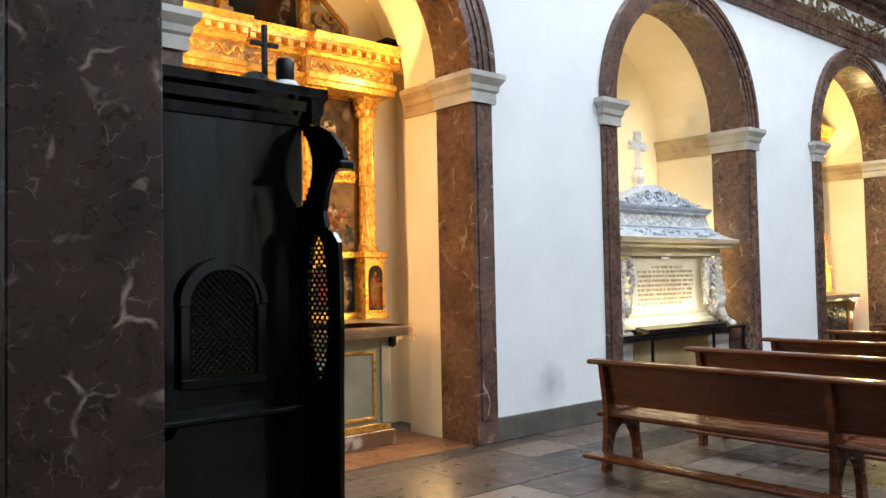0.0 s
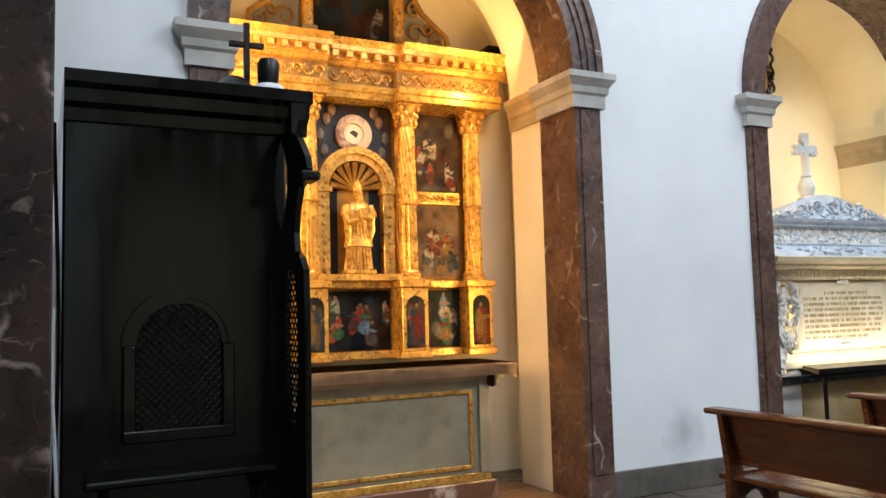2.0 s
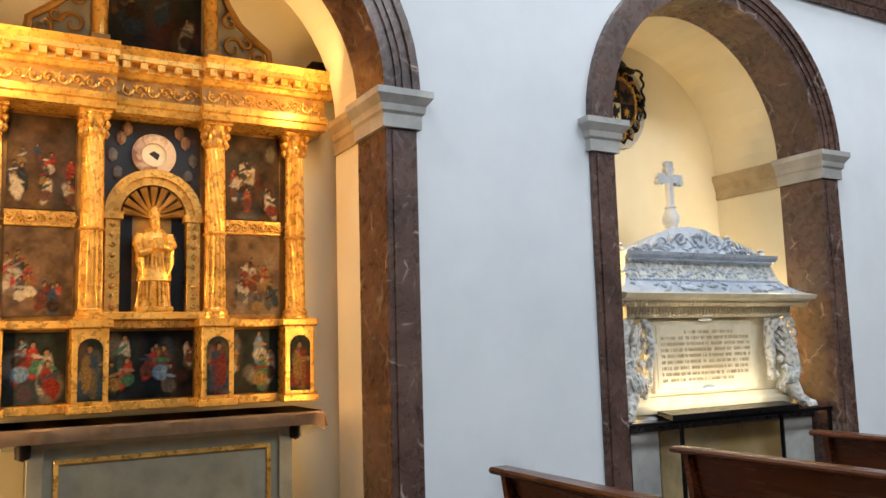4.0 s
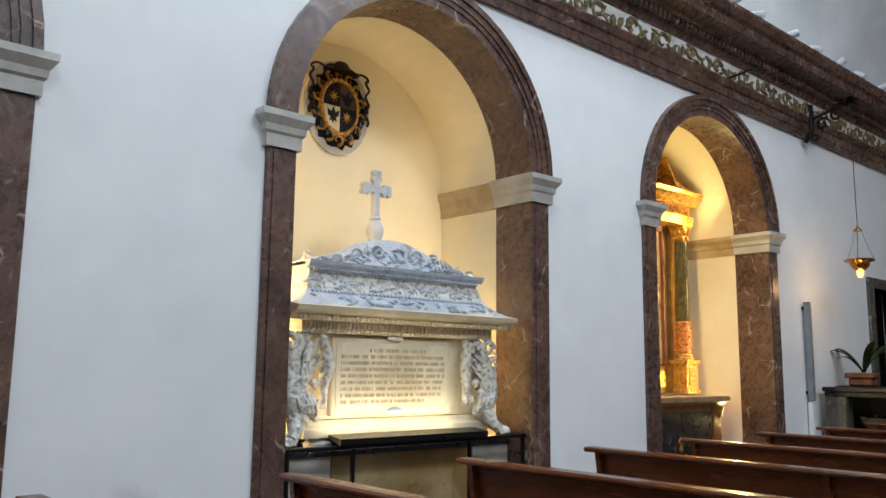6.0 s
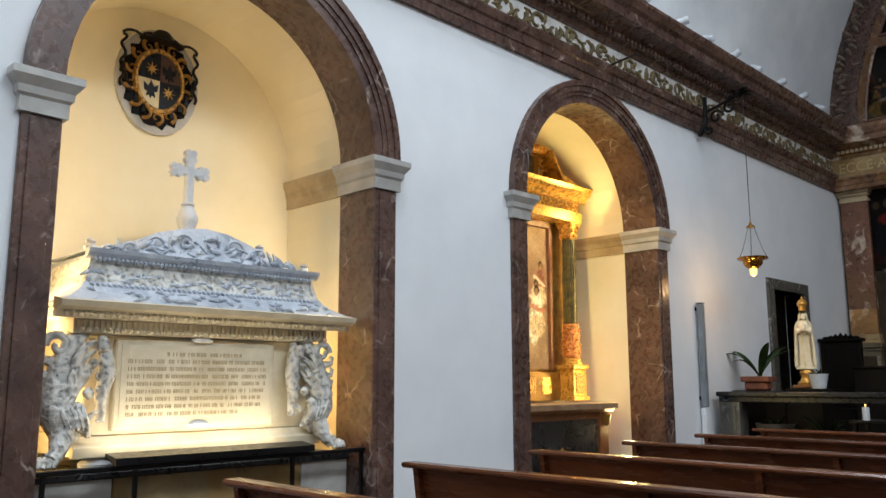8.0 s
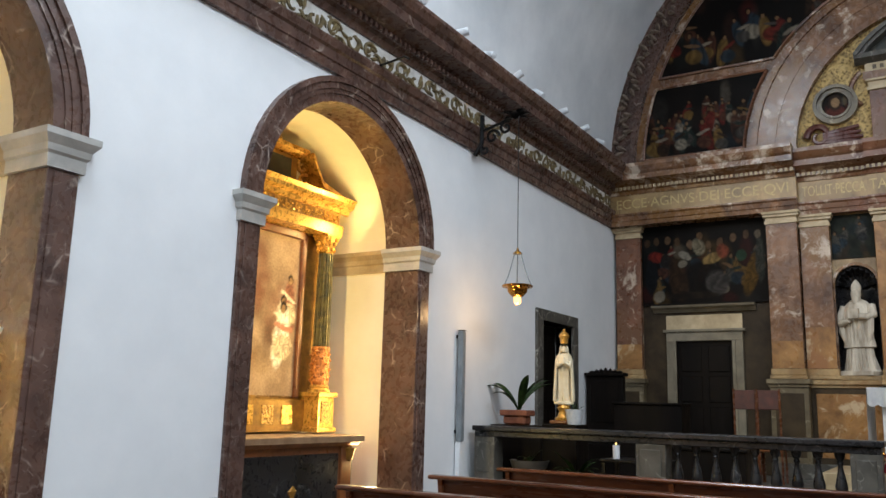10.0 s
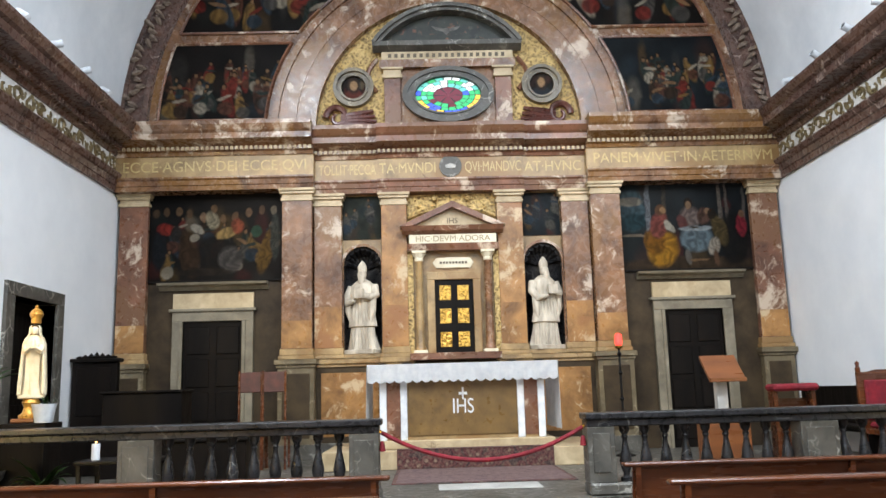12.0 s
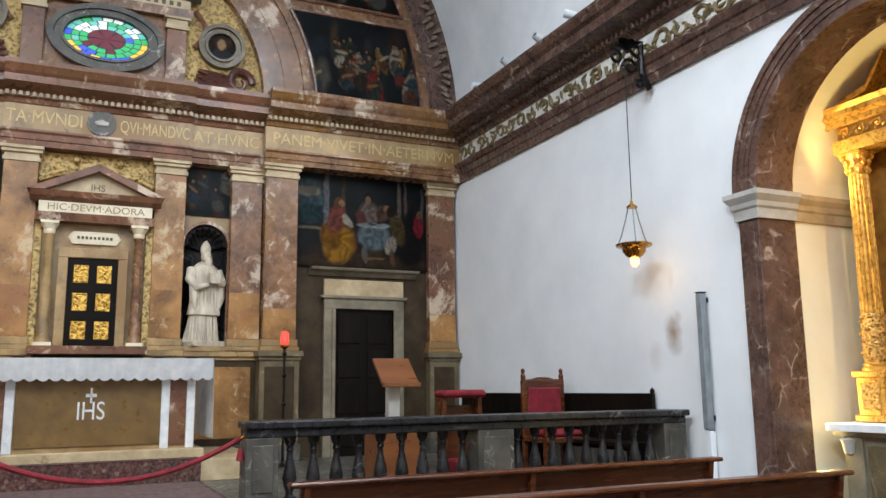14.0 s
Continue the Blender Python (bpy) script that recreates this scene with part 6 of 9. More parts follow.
# two brown chair backs
for yy in (2.65, 2.30):
    ch = thing("chair", "brown leather-backed wooden chair with slim posts", "chair", m=pose(20.3, yy, FLOOR_CH), group="chairs by the altar wall")
    part("backrest", box(bm_new(), 0.0, -0.155, 1.12, 0.025, 0.155, 1.42, 0.01), M_LEATHER, ch, "brown leather back")
    part("seat", box(bm_new(), -0.02, -0.17, 0.48, 0.40, 0.17, 0.54, 0.015), M_WOODL, ch)
    for sy in (-1, 1):
        part("back_post", box(bm_new(), 0.0, sy * 0.15, 0, 0.03, sy * 0.18, 1.44, 0.004), M_WOOD, ch)
        part("leg", box(bm_new(), 0.35, sy * 0.15, 0, 0.38, sy * 0.18, 0.48), M_WOOD, ch)
# lectern
le = thing("lectern", "mid-brown wooden lectern with a sloping book board", "lectern", (18.6, -3.65, FLOOR_CH))
bm = bm_new()
prism(bm, [(18.35, -3.55, 1.58), (18.37, -3.55, 1.55), (18.72, -3.55, 1.86), (18.70, -3.55, 1.89)], (0, -0.46, 0))
part("book_board", bm, M_WOODL, le)
part("ledge", box(bm_new(), 18.31, -4.01, 1.545, 18.37, -3.55, 1.60, 0.006), M_WOODL, le)
part("column", box(bm_new(), 18.50, -3.82, 0.5, 18.62, -3.68, 1.66, 0.006), M_IMPOST, le, "pale post")
part("base_cabinet", box(bm_new(), 18.35, -4.02, FLOOR_CH, 18.8, -3.48, 1.05, 0.01), M_WOODL, le)
# kneeler with red cushion
kn = thing("prie_dieu", "dark wooden kneeler with a red velvet arm cushion", "kneeler", (19.2, -5.0, FLOOR_CH))
part("arm_cushion", box(bm_new(), 19.0, -5.26, 1.40, 19.35, -4.64, 1.50, 0.035), M_CRIMSON, kn, "red velvet cushion")
for yy in (-5.21, -4.69):
    part("upright", box(bm_new(), 19.1, yy - 0.03, FLOOR_CH, 19.3, yy + 0.03, 1.40, 0.008), M_WOOD, kn)
part("front", box(bm_new(), 19.27, -5.17, FLOOR_CH, 19.30, -4.73, 1.30), M_WOOD, kn)
part("knee_pad", box(bm_new(), 18.75, -5.21, FLOOR_CH, 19.1, -4.69, FLOOR_CH + 0.18, 0.03), M_CRIMSON, kn)
# long dark bench behind
bn = thing("wall_bench", "long black wooden bench against the white wall", "bench", (19, -6.2, FLOOR_CH))
for x0, x1 in ((16.95, 19.3), (19.35, 21.9)):
    part("back", box(bm_new(), x0, -6.36, FLOOR_CH + 0.3, x1, -6.31, 1.44, 0.008), M_DOORW, bn)
    part("seat", box(bm_new(), x0, -6.31, FLOOR_CH + 0.38, x1, -5.95, FLOOR_CH + 0.43, 0.008), M_DOORW, bn)
    for xx in (x0, x1 - 0.05):
        part("end_panel", box(bm_new(), xx, -6.36, FLOOR_CH, xx + 0.05, -5.95, FLOOR_CH + 0.38), M_DOORW, bn)
        part("knob", lathe(bm_new(), [(0.02, 0), (0.03, 0.03), (0, 0.07)], (xx + 0.025, -6.335, 1.438), 8), M_DOORW, bn)
# sanctuary lamp on its stand
sl = thing("sanctuary_lamp", "red glass sanctuary lamp on a slim iron stand", "lamp", (20.9, -3.02, FLOOR_CH))
part("stand", tube(bm_new(), [(20.9, -3.02, FLOOR_CH + 0.03), (20.9, -3.02, 2.12)], 0.018, 8), M_IRON, sl)
part("foot", lathe(bm_new(), [(0.16, 0), (0.15, 0.02), (0.03, 0.06), (0, 0.06)], (20.9, -3.02, FLOOR_CH), 14), M_IRON, sl)
bm = bm_new()
for zz in (0.9, 1.3, 1.7, 2.0):
    lathe(bm, [(0.018, 0), (0.04, 0.03), (0.018, 0.06)], (20.9, -3.02, zz), 8)
part("knots", bm, M_IRON, sl)
part("cup", lathe(bm_new(), [(0.02, 0), (0.07, 0.03), (0.05, 0.06), (0, 0.06)], (20.9, -3.02, 2.10), 12), M_BRASS, sl)
part("red_glass", lathe(bm_new(), [(0.045, 0), (0.06, 0.05), (0.055, 0.16), (0.03, 0.19), (0, 0.19)], (20.9, -3.02, 2.16), 12), glow("red_lamp_glow", (1.0, 0.04, 0.03), 1.6), sl, "glowing red glass")
# ---- pews ----


def pew(length):
    """A pew in its own coordinates: it runs along y from 0 to -length, the back's rail at x = 0, the seat towards +x."""
    o = thing("pew", "dark brown polished wooden church pew with open arched legs", "pew", m=pose(0, 0, 0), group="rows of pews")
    L = length
    part("top_rail", box(bm_new(), -0.055, 0.07, 0.835, 0.075, -L - 0.07, 0.872, 0.012), M_WOOD, o)
    bm = bm_new()
    prism(bm, [(0.0, -0.02, 0.84), (0.03, -0.02, 0.84), (0.10, -0.02, 0.52), (0.07, -0.02, 0.52)], (0, -L + 0.04, 0))
    part("backrest", bm, M_WOOD, o)
    part("seat", box(bm_new(), 0.03, 0.05, 0.415, 0.46, -L - 0.05, 0.452, 0.012), M_WOOD, o)
    part("kneeler", box(bm_new(), -0.36, -0.12, 0.17, -0.20, -L + 0.12, 0.20, 0.008), M_WOOD, o)
    n = max(2, round(L / 2.0) + 1)
    for i in range(n):
        y = -0.06 - (L - 0.12) * i / (n - 1)
        bm = bm_new()
        outer = [(-0.04, 0.84), (-0.03, 0.84), (0.035, 0.84), (0.09, 0.56), (0.13, 0.47), (0.40, 0.47), (0.42, 0.40), (0.43, 0.22), (0.47, 0.0), (0.38, 0.0)]
        arch = [(0.22 + 0.155 * math.cos(radians(a)), 0.10 + 0.25 * math.sin(radians(a))) for a in range(0, 181, 20)]
        outer = outer + arch + [(0.06, 0.0), (-0.03, 0.0), (0.005, 0.30), (0.01, 0.50)]
        prism(bm, [(x, y - 0.022, z) for x, z in outer], (0, 0.044, 0))
        part("end_frame", bm, M_WOOD, o)
    return o


PEW_X = [5.13 + 1.38 * i for i in range(8)]
first = pew(3.65)
first.matrix_basis = pose(PEW_X[0], 4.06, 0)
for x in PEW_X[1:]:
    copy_thing(first, pose(x, 4.06, 0))
right = pew(3.90)
right.matrix_basis = pose(15.30, -1.74, 0)
for i in range(1, 8):
    copy_thing(right, pose(15.30 - 1.38 * i, -1.74, 0))
# ---- first chapel: painted and gilded retable ----


def corinthian(bm, x, y, z, r, h):
    """Bell capital with two rows of leaves and corner scrolls."""
    lathe(bm, [(r * 0.85, 0), (r * 1.0, 0.02), (r * 0.9, 0.04), (r * 0.95, h * 0.6), (r * 1.25, h * 0.9)], (x, y, z), 14)
    box(bm, x - r * 1.35, y - r * 1.35, z + h * 0.88, x + r * 1.35, y + r * 1.35, z + h, 0.004)
    for row, (n, rr, zz, s) in enumerate(((8, 1.05, 0.18, 1.0), (8, 1.15, 0.5, 1.0), (4, 1.4, 0.78, 1.1))):
        for i in range(n):
            a = 2 * math.pi * (i + 0.5 * row + (0.0 if row < 2 else 0.5)) / n
            lathe(bm, [(0, -h * 0.16), (r * 0.30 * s, 0), (r * 0.2 * s, h * 0.14), (0, h * 0.18)], (x + r * rr * math.cos(a), y + r * rr * math.sin(a), z + h * zz), 6)


def shaft(bm, x, y, z0, z1, r, flutes=16, twist=0.0, depth=0.12, seg=64, rows=14):
    """A column shaft with straight or spiral flutes."""
    rings = []
    for j in range(rows + 1):
        t = j / rows
        rr = r * (1 - 0.10 * t * t)
        ring = []
        for i in range(seg):
            a = 2 * math.pi * i / seg
            w = 1 - depth * max(0.0, math.cos(flutes * (a + twist * t)))
            ring.append(bm.verts.new((x + rr * w * math.cos(a), y + rr * w * math.sin(a), z0 + (z1 - z0) * t)))
        rings.append(ring)
    for p, q in zip(rings, rings[1:]):
        for i in range(seg):
            bm.faces.new((p[i], p[(i + 1) % seg], q[(i + 1) % seg], q[i]))
    bm.faces.new(rings[0][::-1])
    bm.faces.new(rings[-1])


def scrolls(bm, place, u0, u1, zc, h, n, r=0.012):
    """A row of running scrolls with leaves and rosettes, for friezes."""
    for k in range(n):
        c = u0 + (u1 - u0) * (k + 0.5) / n
        f = 1 if k % 2 else -1
        pts = []
        for i in range(12):
            a = i / 11 * 5.2
            q = h * 0.42 * (1 - 0.14 * a)
            pts.append(place(c + q * math.cos(f * a), zc + q * math.sin(f * a), 0.01))
        tube(bm, pts, [r * (0.75 - 0.03 * i) for i in range(12)], 5)
        for w, lift in ((0.5, 0.3), (-0.5, -0.3), (0.15, -0.42), (-0.2, 0.42)):
            a, b = Vector(place(c + w * h * 0.7, zc + lift * h, 0.006)), Vector(place(c + w * h * 1.25, zc + lift * h * 0.3, 0.014))
            tube(bm, [a, (a + b) / 2, b], [r * 0.3, r * 0.8, r * 0.2], 5)
        p = place(c, zc, 0.012)
        lathe(bm, [(0, -r * 1.6), (r * 1.6, 0), (0, r * 1.6)], p, 6)


CX = ARCH_L[0]
YF = 6.86                       # plane of the retable
M_GOLDD = plain("old_gilding", "#6a481a", "#ac7e36", 6, 0.42, 0.35, 0.4)
ret = thing("retable", "tall gilded retable with columns, painted panels and a saint's niche", "retable", (CX, 7.1, 0))


def rb(bm, x0, x1, d0, d1, z0, z1, b=0.0):
    """Box on the first retable: x from its axis, d in front of its plane."""
    return box(bm, CX + x0, YF - d1, z0, CX + x1, YF - d0, z1, b)


def rp(x, z, d=0.0):
    return (CX + x, YF - d, z)


part("back_board", rb(bm_new(), -1.25, 1.25, -0.10, 0.0, 1.14, 3.45), M_GOLDD, ret)
COLS = (-1.15, -0.46, 0.46, 1.15)
for i, x in enumerate(COLS):
    fwd = 0.26 if i in (1, 2) else 0.20
    bm = rb(bm_new(), x - 0.125, x + 0.125, 0.0, fwd + 0.02, 1.20, 1.76, 0.006)
    rb(bm, x - 0.15, x + 0.15, 0.0, fwd + 0.05, 1.14, 1.20, 0.008)
    rb(bm, x - 0.15, x + 0.15, 0.0, fwd + 0.05, 1.76, 1.82, 0.008)
    ped = part("pedestal", bm, M_GOLD, ret)
    pts = [(x - 0.085, 1.23), (x + 0.085, 1.23), (x + 0.085, 1.60)] + [(x + 0.085 * math.cos(a), 1.60 + 0.085 * math.sin(a)) for a in (0.5, 1.0, 1.57, 2.1, 2.6)] + [(x - 0.085, 1.60)]
    pan = part("painted_panel", prism(bm_new(), [rp(u, z, fwd + 0.018) for u, z in pts], (0, -0.008, 0)), CANVAS_B if i % 2 else CANVAS_C, ped, "small painted saint panel")
    oil_picture("saint", lambda u, z, d, q=fwd: rp(u, z, q + 0.026 + d), x - 0.085, x + 0.085, 1.23, 1.685, pan, 90 + i, [(0.5, 0.05, 0.85, "#7a2c22" if i in (0, 3) else "#33424e", "#8a6a38" if i % 2 else "#7a2c22", 0)], GREEN_G,
                edges=lambda z, x=x: (x - math.sqrt(max(0.085 ** 2 - max(z - 1.60, 0) ** 2, 0)), x + math.sqrt(max(0.085 ** 2 - max(z - 1.60, 0) ** 2, 0))), step=0.007)
    cy = YF - fwd + 0.10
    bm = bm_new()
    lathe(bm, [(0.115, 0), (0.115, 0.025), (0.10, 0.035), (0.105, 0.06), (0.09, 0.075), (0.085, 0.09)], (CX + x, cy, 1.82), 18)
    col = part("column_base", bm, M_GOLD, ret)
    spiral = i in (1, 2)
    bm = bm_new()
    shaft(bm, CX + x, cy, 1.91, 2.50, 0.085, 14, 0.0 if spiral else 0.9, 0.12)
    lathe(bm, [(0.085, 0), (0.098, 0.015), (0.085, 0.03)], (CX + x, cy, 2.49), 16)
    shaft(bm, CX + x, cy, 2.52, 3.20, 0.083, 14, 1.3 if spiral else 0.0, 0.12)
    part("column", bm, M_GOLD, ret, "gilded fluted column", True)
    bm = bm_new()
    corinthian(bm, CX + x, cy, 3.20, 0.085, 0.21)
    part("capital", bm, M_GOLD, ret, smooth=True)

# predella paintings between the pedestals
for x0, x1, mt, sd, n in ((-1.02, -0.60, CANVAS_C, 51, 1), (-0.32, 0.32, CANVAS_B, 52, 4), (0.60, 1.02, CANVAS_A, 53, 1)):
    p = part("predella_panel", rb(bm_new(), x0, x1, 0.0, 0.03, 1.22, 1.74), mt, ret, "painted predella scene")
    oil_picture("picture", lambda u, z, d: rp(u, z, 0.03 + d), x0, x1, 1.22, 1.74, p, sd, [], GREEN_G if n == 1 else BLUE_G, step=0.009, dim=0.95, marks=throng(sd, n + 4, 0.8, ROBES + ("#6a8498", "#a83a2c", "#3a6a4c")))
part("predella_ledge", rb(bm_new(), -1.35, 1.35, 0.0, 0.10, 1.76, 1.82, 0.008), M_GOLD, ret)
part("predella_foot", rb(bm_new(), -1.35, 1.35, 0.0, 0.10, 1.14, 1.21, 0.008), M_GOLD, ret)

# side paintings, two each
for s in (-1, 1):
    for z0, z1, mt, sd in ((1.86, 2.52, CANVAS_D, 60), (2.66, 3.38, CANVAS_A, 64)):
        a, b = sorted((s * 0.57, s * 1.04))
        p = part("side_painting", rb(bm_new(), a, b, 0.0, 0.02, z0, z1), mt, ret, "narrative painted panel")
        oil_picture("picture", lambda u, z, d: rp(u, z, 0.02 + d), a, b, z0, z1, p, sd + s, [], ("#4a3826", "#8a6c4c") if z0 < 2 else ("#241a12", "#5c4430"), step=0.009, dim=0.8, marks=throng(sd + s, 12, 0.42, ROBES + ("#c8b494", "#a83a2c")))
    a, b = sorted((s * 0.56, s * 1.05))
    p = part("panel_rail", rb(bm_new(), a, b, 0.0, 0.04, 2.53, 2.65, 0.006), M_GOLD, ret)
    bm = bm_new()
    scrolls(bm, lambda u, z, d: rp(u, z, 0.04 + d), a, b, 2.59, 0.09, 7, 0.010)
    part("carving", bm, M_GOLD, p)["kind"] = "stuff"

# centre: niche with a gilded statue, oval medallion above
part("centre_painting", rb(bm_new(), -0.37, 0.37, 0.0, 0.02, 2.72, 3.40), CANVAS_A, ret, "dark painted ground with putti")
bm = bm_new()
for s in (-1, 1):
    rb(bm, s * 0.25, s * 0.36, 0.0, 0.10, 1.86, 2.62, 0.006)
    rb(bm, s * 0.23, s * 0.38, 0.0, 0.12, 2.60, 2.66, 0.004)
arc_band(bm, rp(0, 2.64, 0.02), 0.25, 0.36, (1, 0, 0), (0, -1, 0), 0.07, seg=20, grooves=((0.31, 0.37, 0.10),))
nf = part("niche_frame", bm, M_GOLD, ret, "gilded niche frame with rosettes")
bm = bm_new()
for s in (-1, 1):
    for k in range(9):
        c = rp(s * 0.305, 1.92 + 0.08 * k, 0.10)
        lathe(bm, [(0, -0.028), (0.028, 0), (0, 0.028)], c, 8, sy=0.5)
part("rosette_strip", bm, M_GOLDC, nf)["kind"] = "stuff"
bm = lathe(bm_new(), [(0.25, 0.0), (0.25, 0.78)], rp(0, 1.86, 0.012), 16, 0, 180, sy=0.06)
part("niche_back", bm, M_BLACK, ret, "dark niche recess", True)
bm = bm_new()
for i in range(9):
    a = radians(8 + i * 20.5)
    tube(bm, [rp(0, 2.64, 0.03), rp(0.13 * math.cos(a), 2.64 + 0.13 * math.sin(a), 0.04), rp(0.24 * math.cos(a), 2.64 + 0.24 * math.sin(a), 0.06)], [0.008, 0.02, 0.034], 6)
part("niche_shell", bm, M_GOLDD, ret, "gilded shell", True)["kind"] = "stuff"
part("niche_sill", rb(bm_new(), -0.38, 0.38, 0.0, 0.22, 1.82, 1.88, 0.008), M_GOLD, ret)
folded_statue("niche_statue", rp(0, 1.88, 0.11), 0.76, 0.25, M_GOLD, "gilded statue of a robed bishop standing in the retable niche", "mitre", 17, 0)
bm = half_disc(bm_new(), rp(0, 3.14, 0.02), 0.095, (1, 0, 0), (0, -1, 0), 0.02, 24, 0, 360)
med = part("medallion", bm, M_CREAM, ret, "pale oval medallion")
bm = arc_band(bm_new(), rp(0, 3.14, 0.02), 0.095, 0.17, (1, 0, 0), (0, -1, 0), 0.04, 0, 360, 28)
part("medallion_frame", bm, M_RED, med)
bm = bm_new()
flat(bm, [(-0.04, 3.15), (0.0, 3.175), (0.045, 3.15), (0.03, 3.10), (0.0, 3.12)], lambda u, z, d: rp(u, z, 0.042 + d), 0, UMBER)
part("dark_motif", bm, PAINTS, med)
for s in (-1, 1):
    for k, (u, z) in enumerate(((0.25, 3.26), (0.27, 2.98), (0.20, 3.34), (0.31, 3.12), (0.24, 2.86))):
        bm = lathe(bm_new(), [(0, -0.06), (0.035, -0.03), (0.04, 0.02), (0.02, 0.05), (0, 0.06)], rp(s * u, z, 0.03), 8, sy=0.5)
        part("putto_shape", bm, PAINTS[FLESH if k % 2 == 0 else GREY], ret)

# entablature with carved frieze, stepping forwards over the columns
for x0, x1, d in ((-1.36, -0.62, 0.30), (-0.62, 0.62, 0.22), (0.62, 1.36, 0.30)):
    if d == 0.30:
        x0, x1 = (x0, x1 + 0.30) if x0 < 0 else (x0 - 0.30, x1)
    else:
        x0, x1 = -0.32, 0.32
    bm = run(bm_new(), [(0, 3.41), (0.02, 3.41), (0.03, 3.46), (0.05, 3.47), (0.06, 3.52), (0, 3.52)], rp(x0, 0, d), rp(x1, 0, d), (0, -1, 0))
    rb(bm, x0, x1, -0.1, d, 3.41, 3.52)
    part("architrave", bm, M_GOLD, ret)
    fz = part("frieze", rb(bm_new(), x0, x1, -0.1, d, 3.52, 3.68), M_GOLDD, ret)
    bm = bm_new()
    scrolls(bm, lambda u, z, q: rp(u, z, d + q), x0 + 0.03, x1 - 0.03, 3.60, 0.125, max(5, int((x1 - x0) / 0.095)), 0.012)
    part("frieze_scroll", bm, M_GOLD, fz, "carved gilded scrolls")["kind"] = "stuff"
    cn = part("cornice", run(rb(bm_new(), x0, x1, -0.1, d, 3.68, 3.88), [(0, 3.68), (0.03, 3.69), (0.05, 3.72), (0.07, 3.73), (0.07, 3.77), (0.15, 3.79), (0.15, 3.83), (0.20, 3.88), (0, 3.88)], rp(x0 - (0.16 if x0 < -1 else 0), 0, d), rp(x1 + (0.16 if x1 > 1 else 0), 0, d), (0, -1, 0)), M_GOLD, ret)
    n = int((x1 - x0) / 0.11)
    for k in range(n):
        u = x0 + (k + 0.25) * (x1 - x0) / n
        part("bracket", rb(bm_new(), u, u + 0.055, d + 0.07, d + 0.14, 3.735, 3.785), M_GOLD, cn)
for s in (-1, 1):
    bm = rb(bm_new(), s * 1.24, s * 1.46, 0.12, 0.36, 3.88, 3.97, 0.004)
    rb(bm, s * 1.22, s * 1.48, 0.10, 0.38, 3.97, 4.0, 0.004)
    part("corner_block", bm, M_DOORW, ret, "dark corner block")

# attic with upper painting and side volutes
at = thing("retable_attic", "gilded attic of the retable with a dark painting and openwork scrolls", "retable top", rp(0, 3.88, 0))
part("upper_painting", rb(bm_new(), -0.36, 0.36, 0.02, 0.06, 3.98, 5.0), CANVAS_C, at, "dark green painting of figures")
oil_picture("upper_picture", lambda u, z, d: rp(u, z, 0.06 + d), -0.36, 0.36, 3.98, 5.0, at, 71, [], GREEN_G, step=0.010, dim=0.55, marks=throng(71, 8, 0.5))
part("attic_plinth", rb(bm_new(), -0.92, 0.92, 0.0, 0.12, 3.88, 3.96, 0.006), M_GOLDD, at)
for s in (-1, 1):
    bm = bm_new()
    shaft(bm, CX + s * 0.43, YF - 0.10, 4.04, 4.95, 0.055, 10, 2.0, 0.14, 40, 12)
    part("colonnette", bm, M_GOLD, at, smooth=True)
    bm = rb(bm_new(), s * 0.36, s * 0.50, 0.03, 0.18, 3.96, 4.04, 0.004)
    part("colonnette_base", bm, M_GOLDD, at)
    bm = bm_new()
    for (cu, cz, r0, k) in ((0.62, 4.12, 0.10, 0), (0.84, 4.06, 0.075, 2), (0.60, 4.34, 0.08, 1), (0.74, 4.18, 0.06, 3)):
        pts = []
        for i in range(16):
            a = i / 15 * 7.0
            r = r0 * (1 - 0.11 * a)
            pts.append(rp(s * (cu + r * math.cos(a + k)), cz + r * math.sin(a + k), 0.08))
        tube(bm, pts, [0.018 - 0.0006 * i for i in range(16)], 6)
    tube(bm, [rp(s * 0.52, 4.62, 0.08), rp(s * 0.58, 4.48, 0.08), rp(s * 0.68, 4.32, 0.08), rp(s * 0.80, 4.22, 0.08), rp(s * 0.93, 4.12, 0.08), rp(s * 0.95, 3.98, 0.08)], [0.02, 0.03, 0.03, 0.03, 0.03, 0.025], 7)
    part("volute", bm, M_GOLDD, at, "openwork gilded volute", True)
    part("volute_board", prism(bm_new(), [rp(s * 0.50, 3.97, 0.03), rp(s * 0.92, 3.97, 0.03), rp(s * 0.90, 4.12, 0.03), rp(s * 0.66, 4.30, 0.03), rp(s * 0.54, 4.55, 0.03), rp(s * 0.50, 4.58, 0.03)], (0, -0.025, 0)), M_MENSA, at, "grey green painted board")

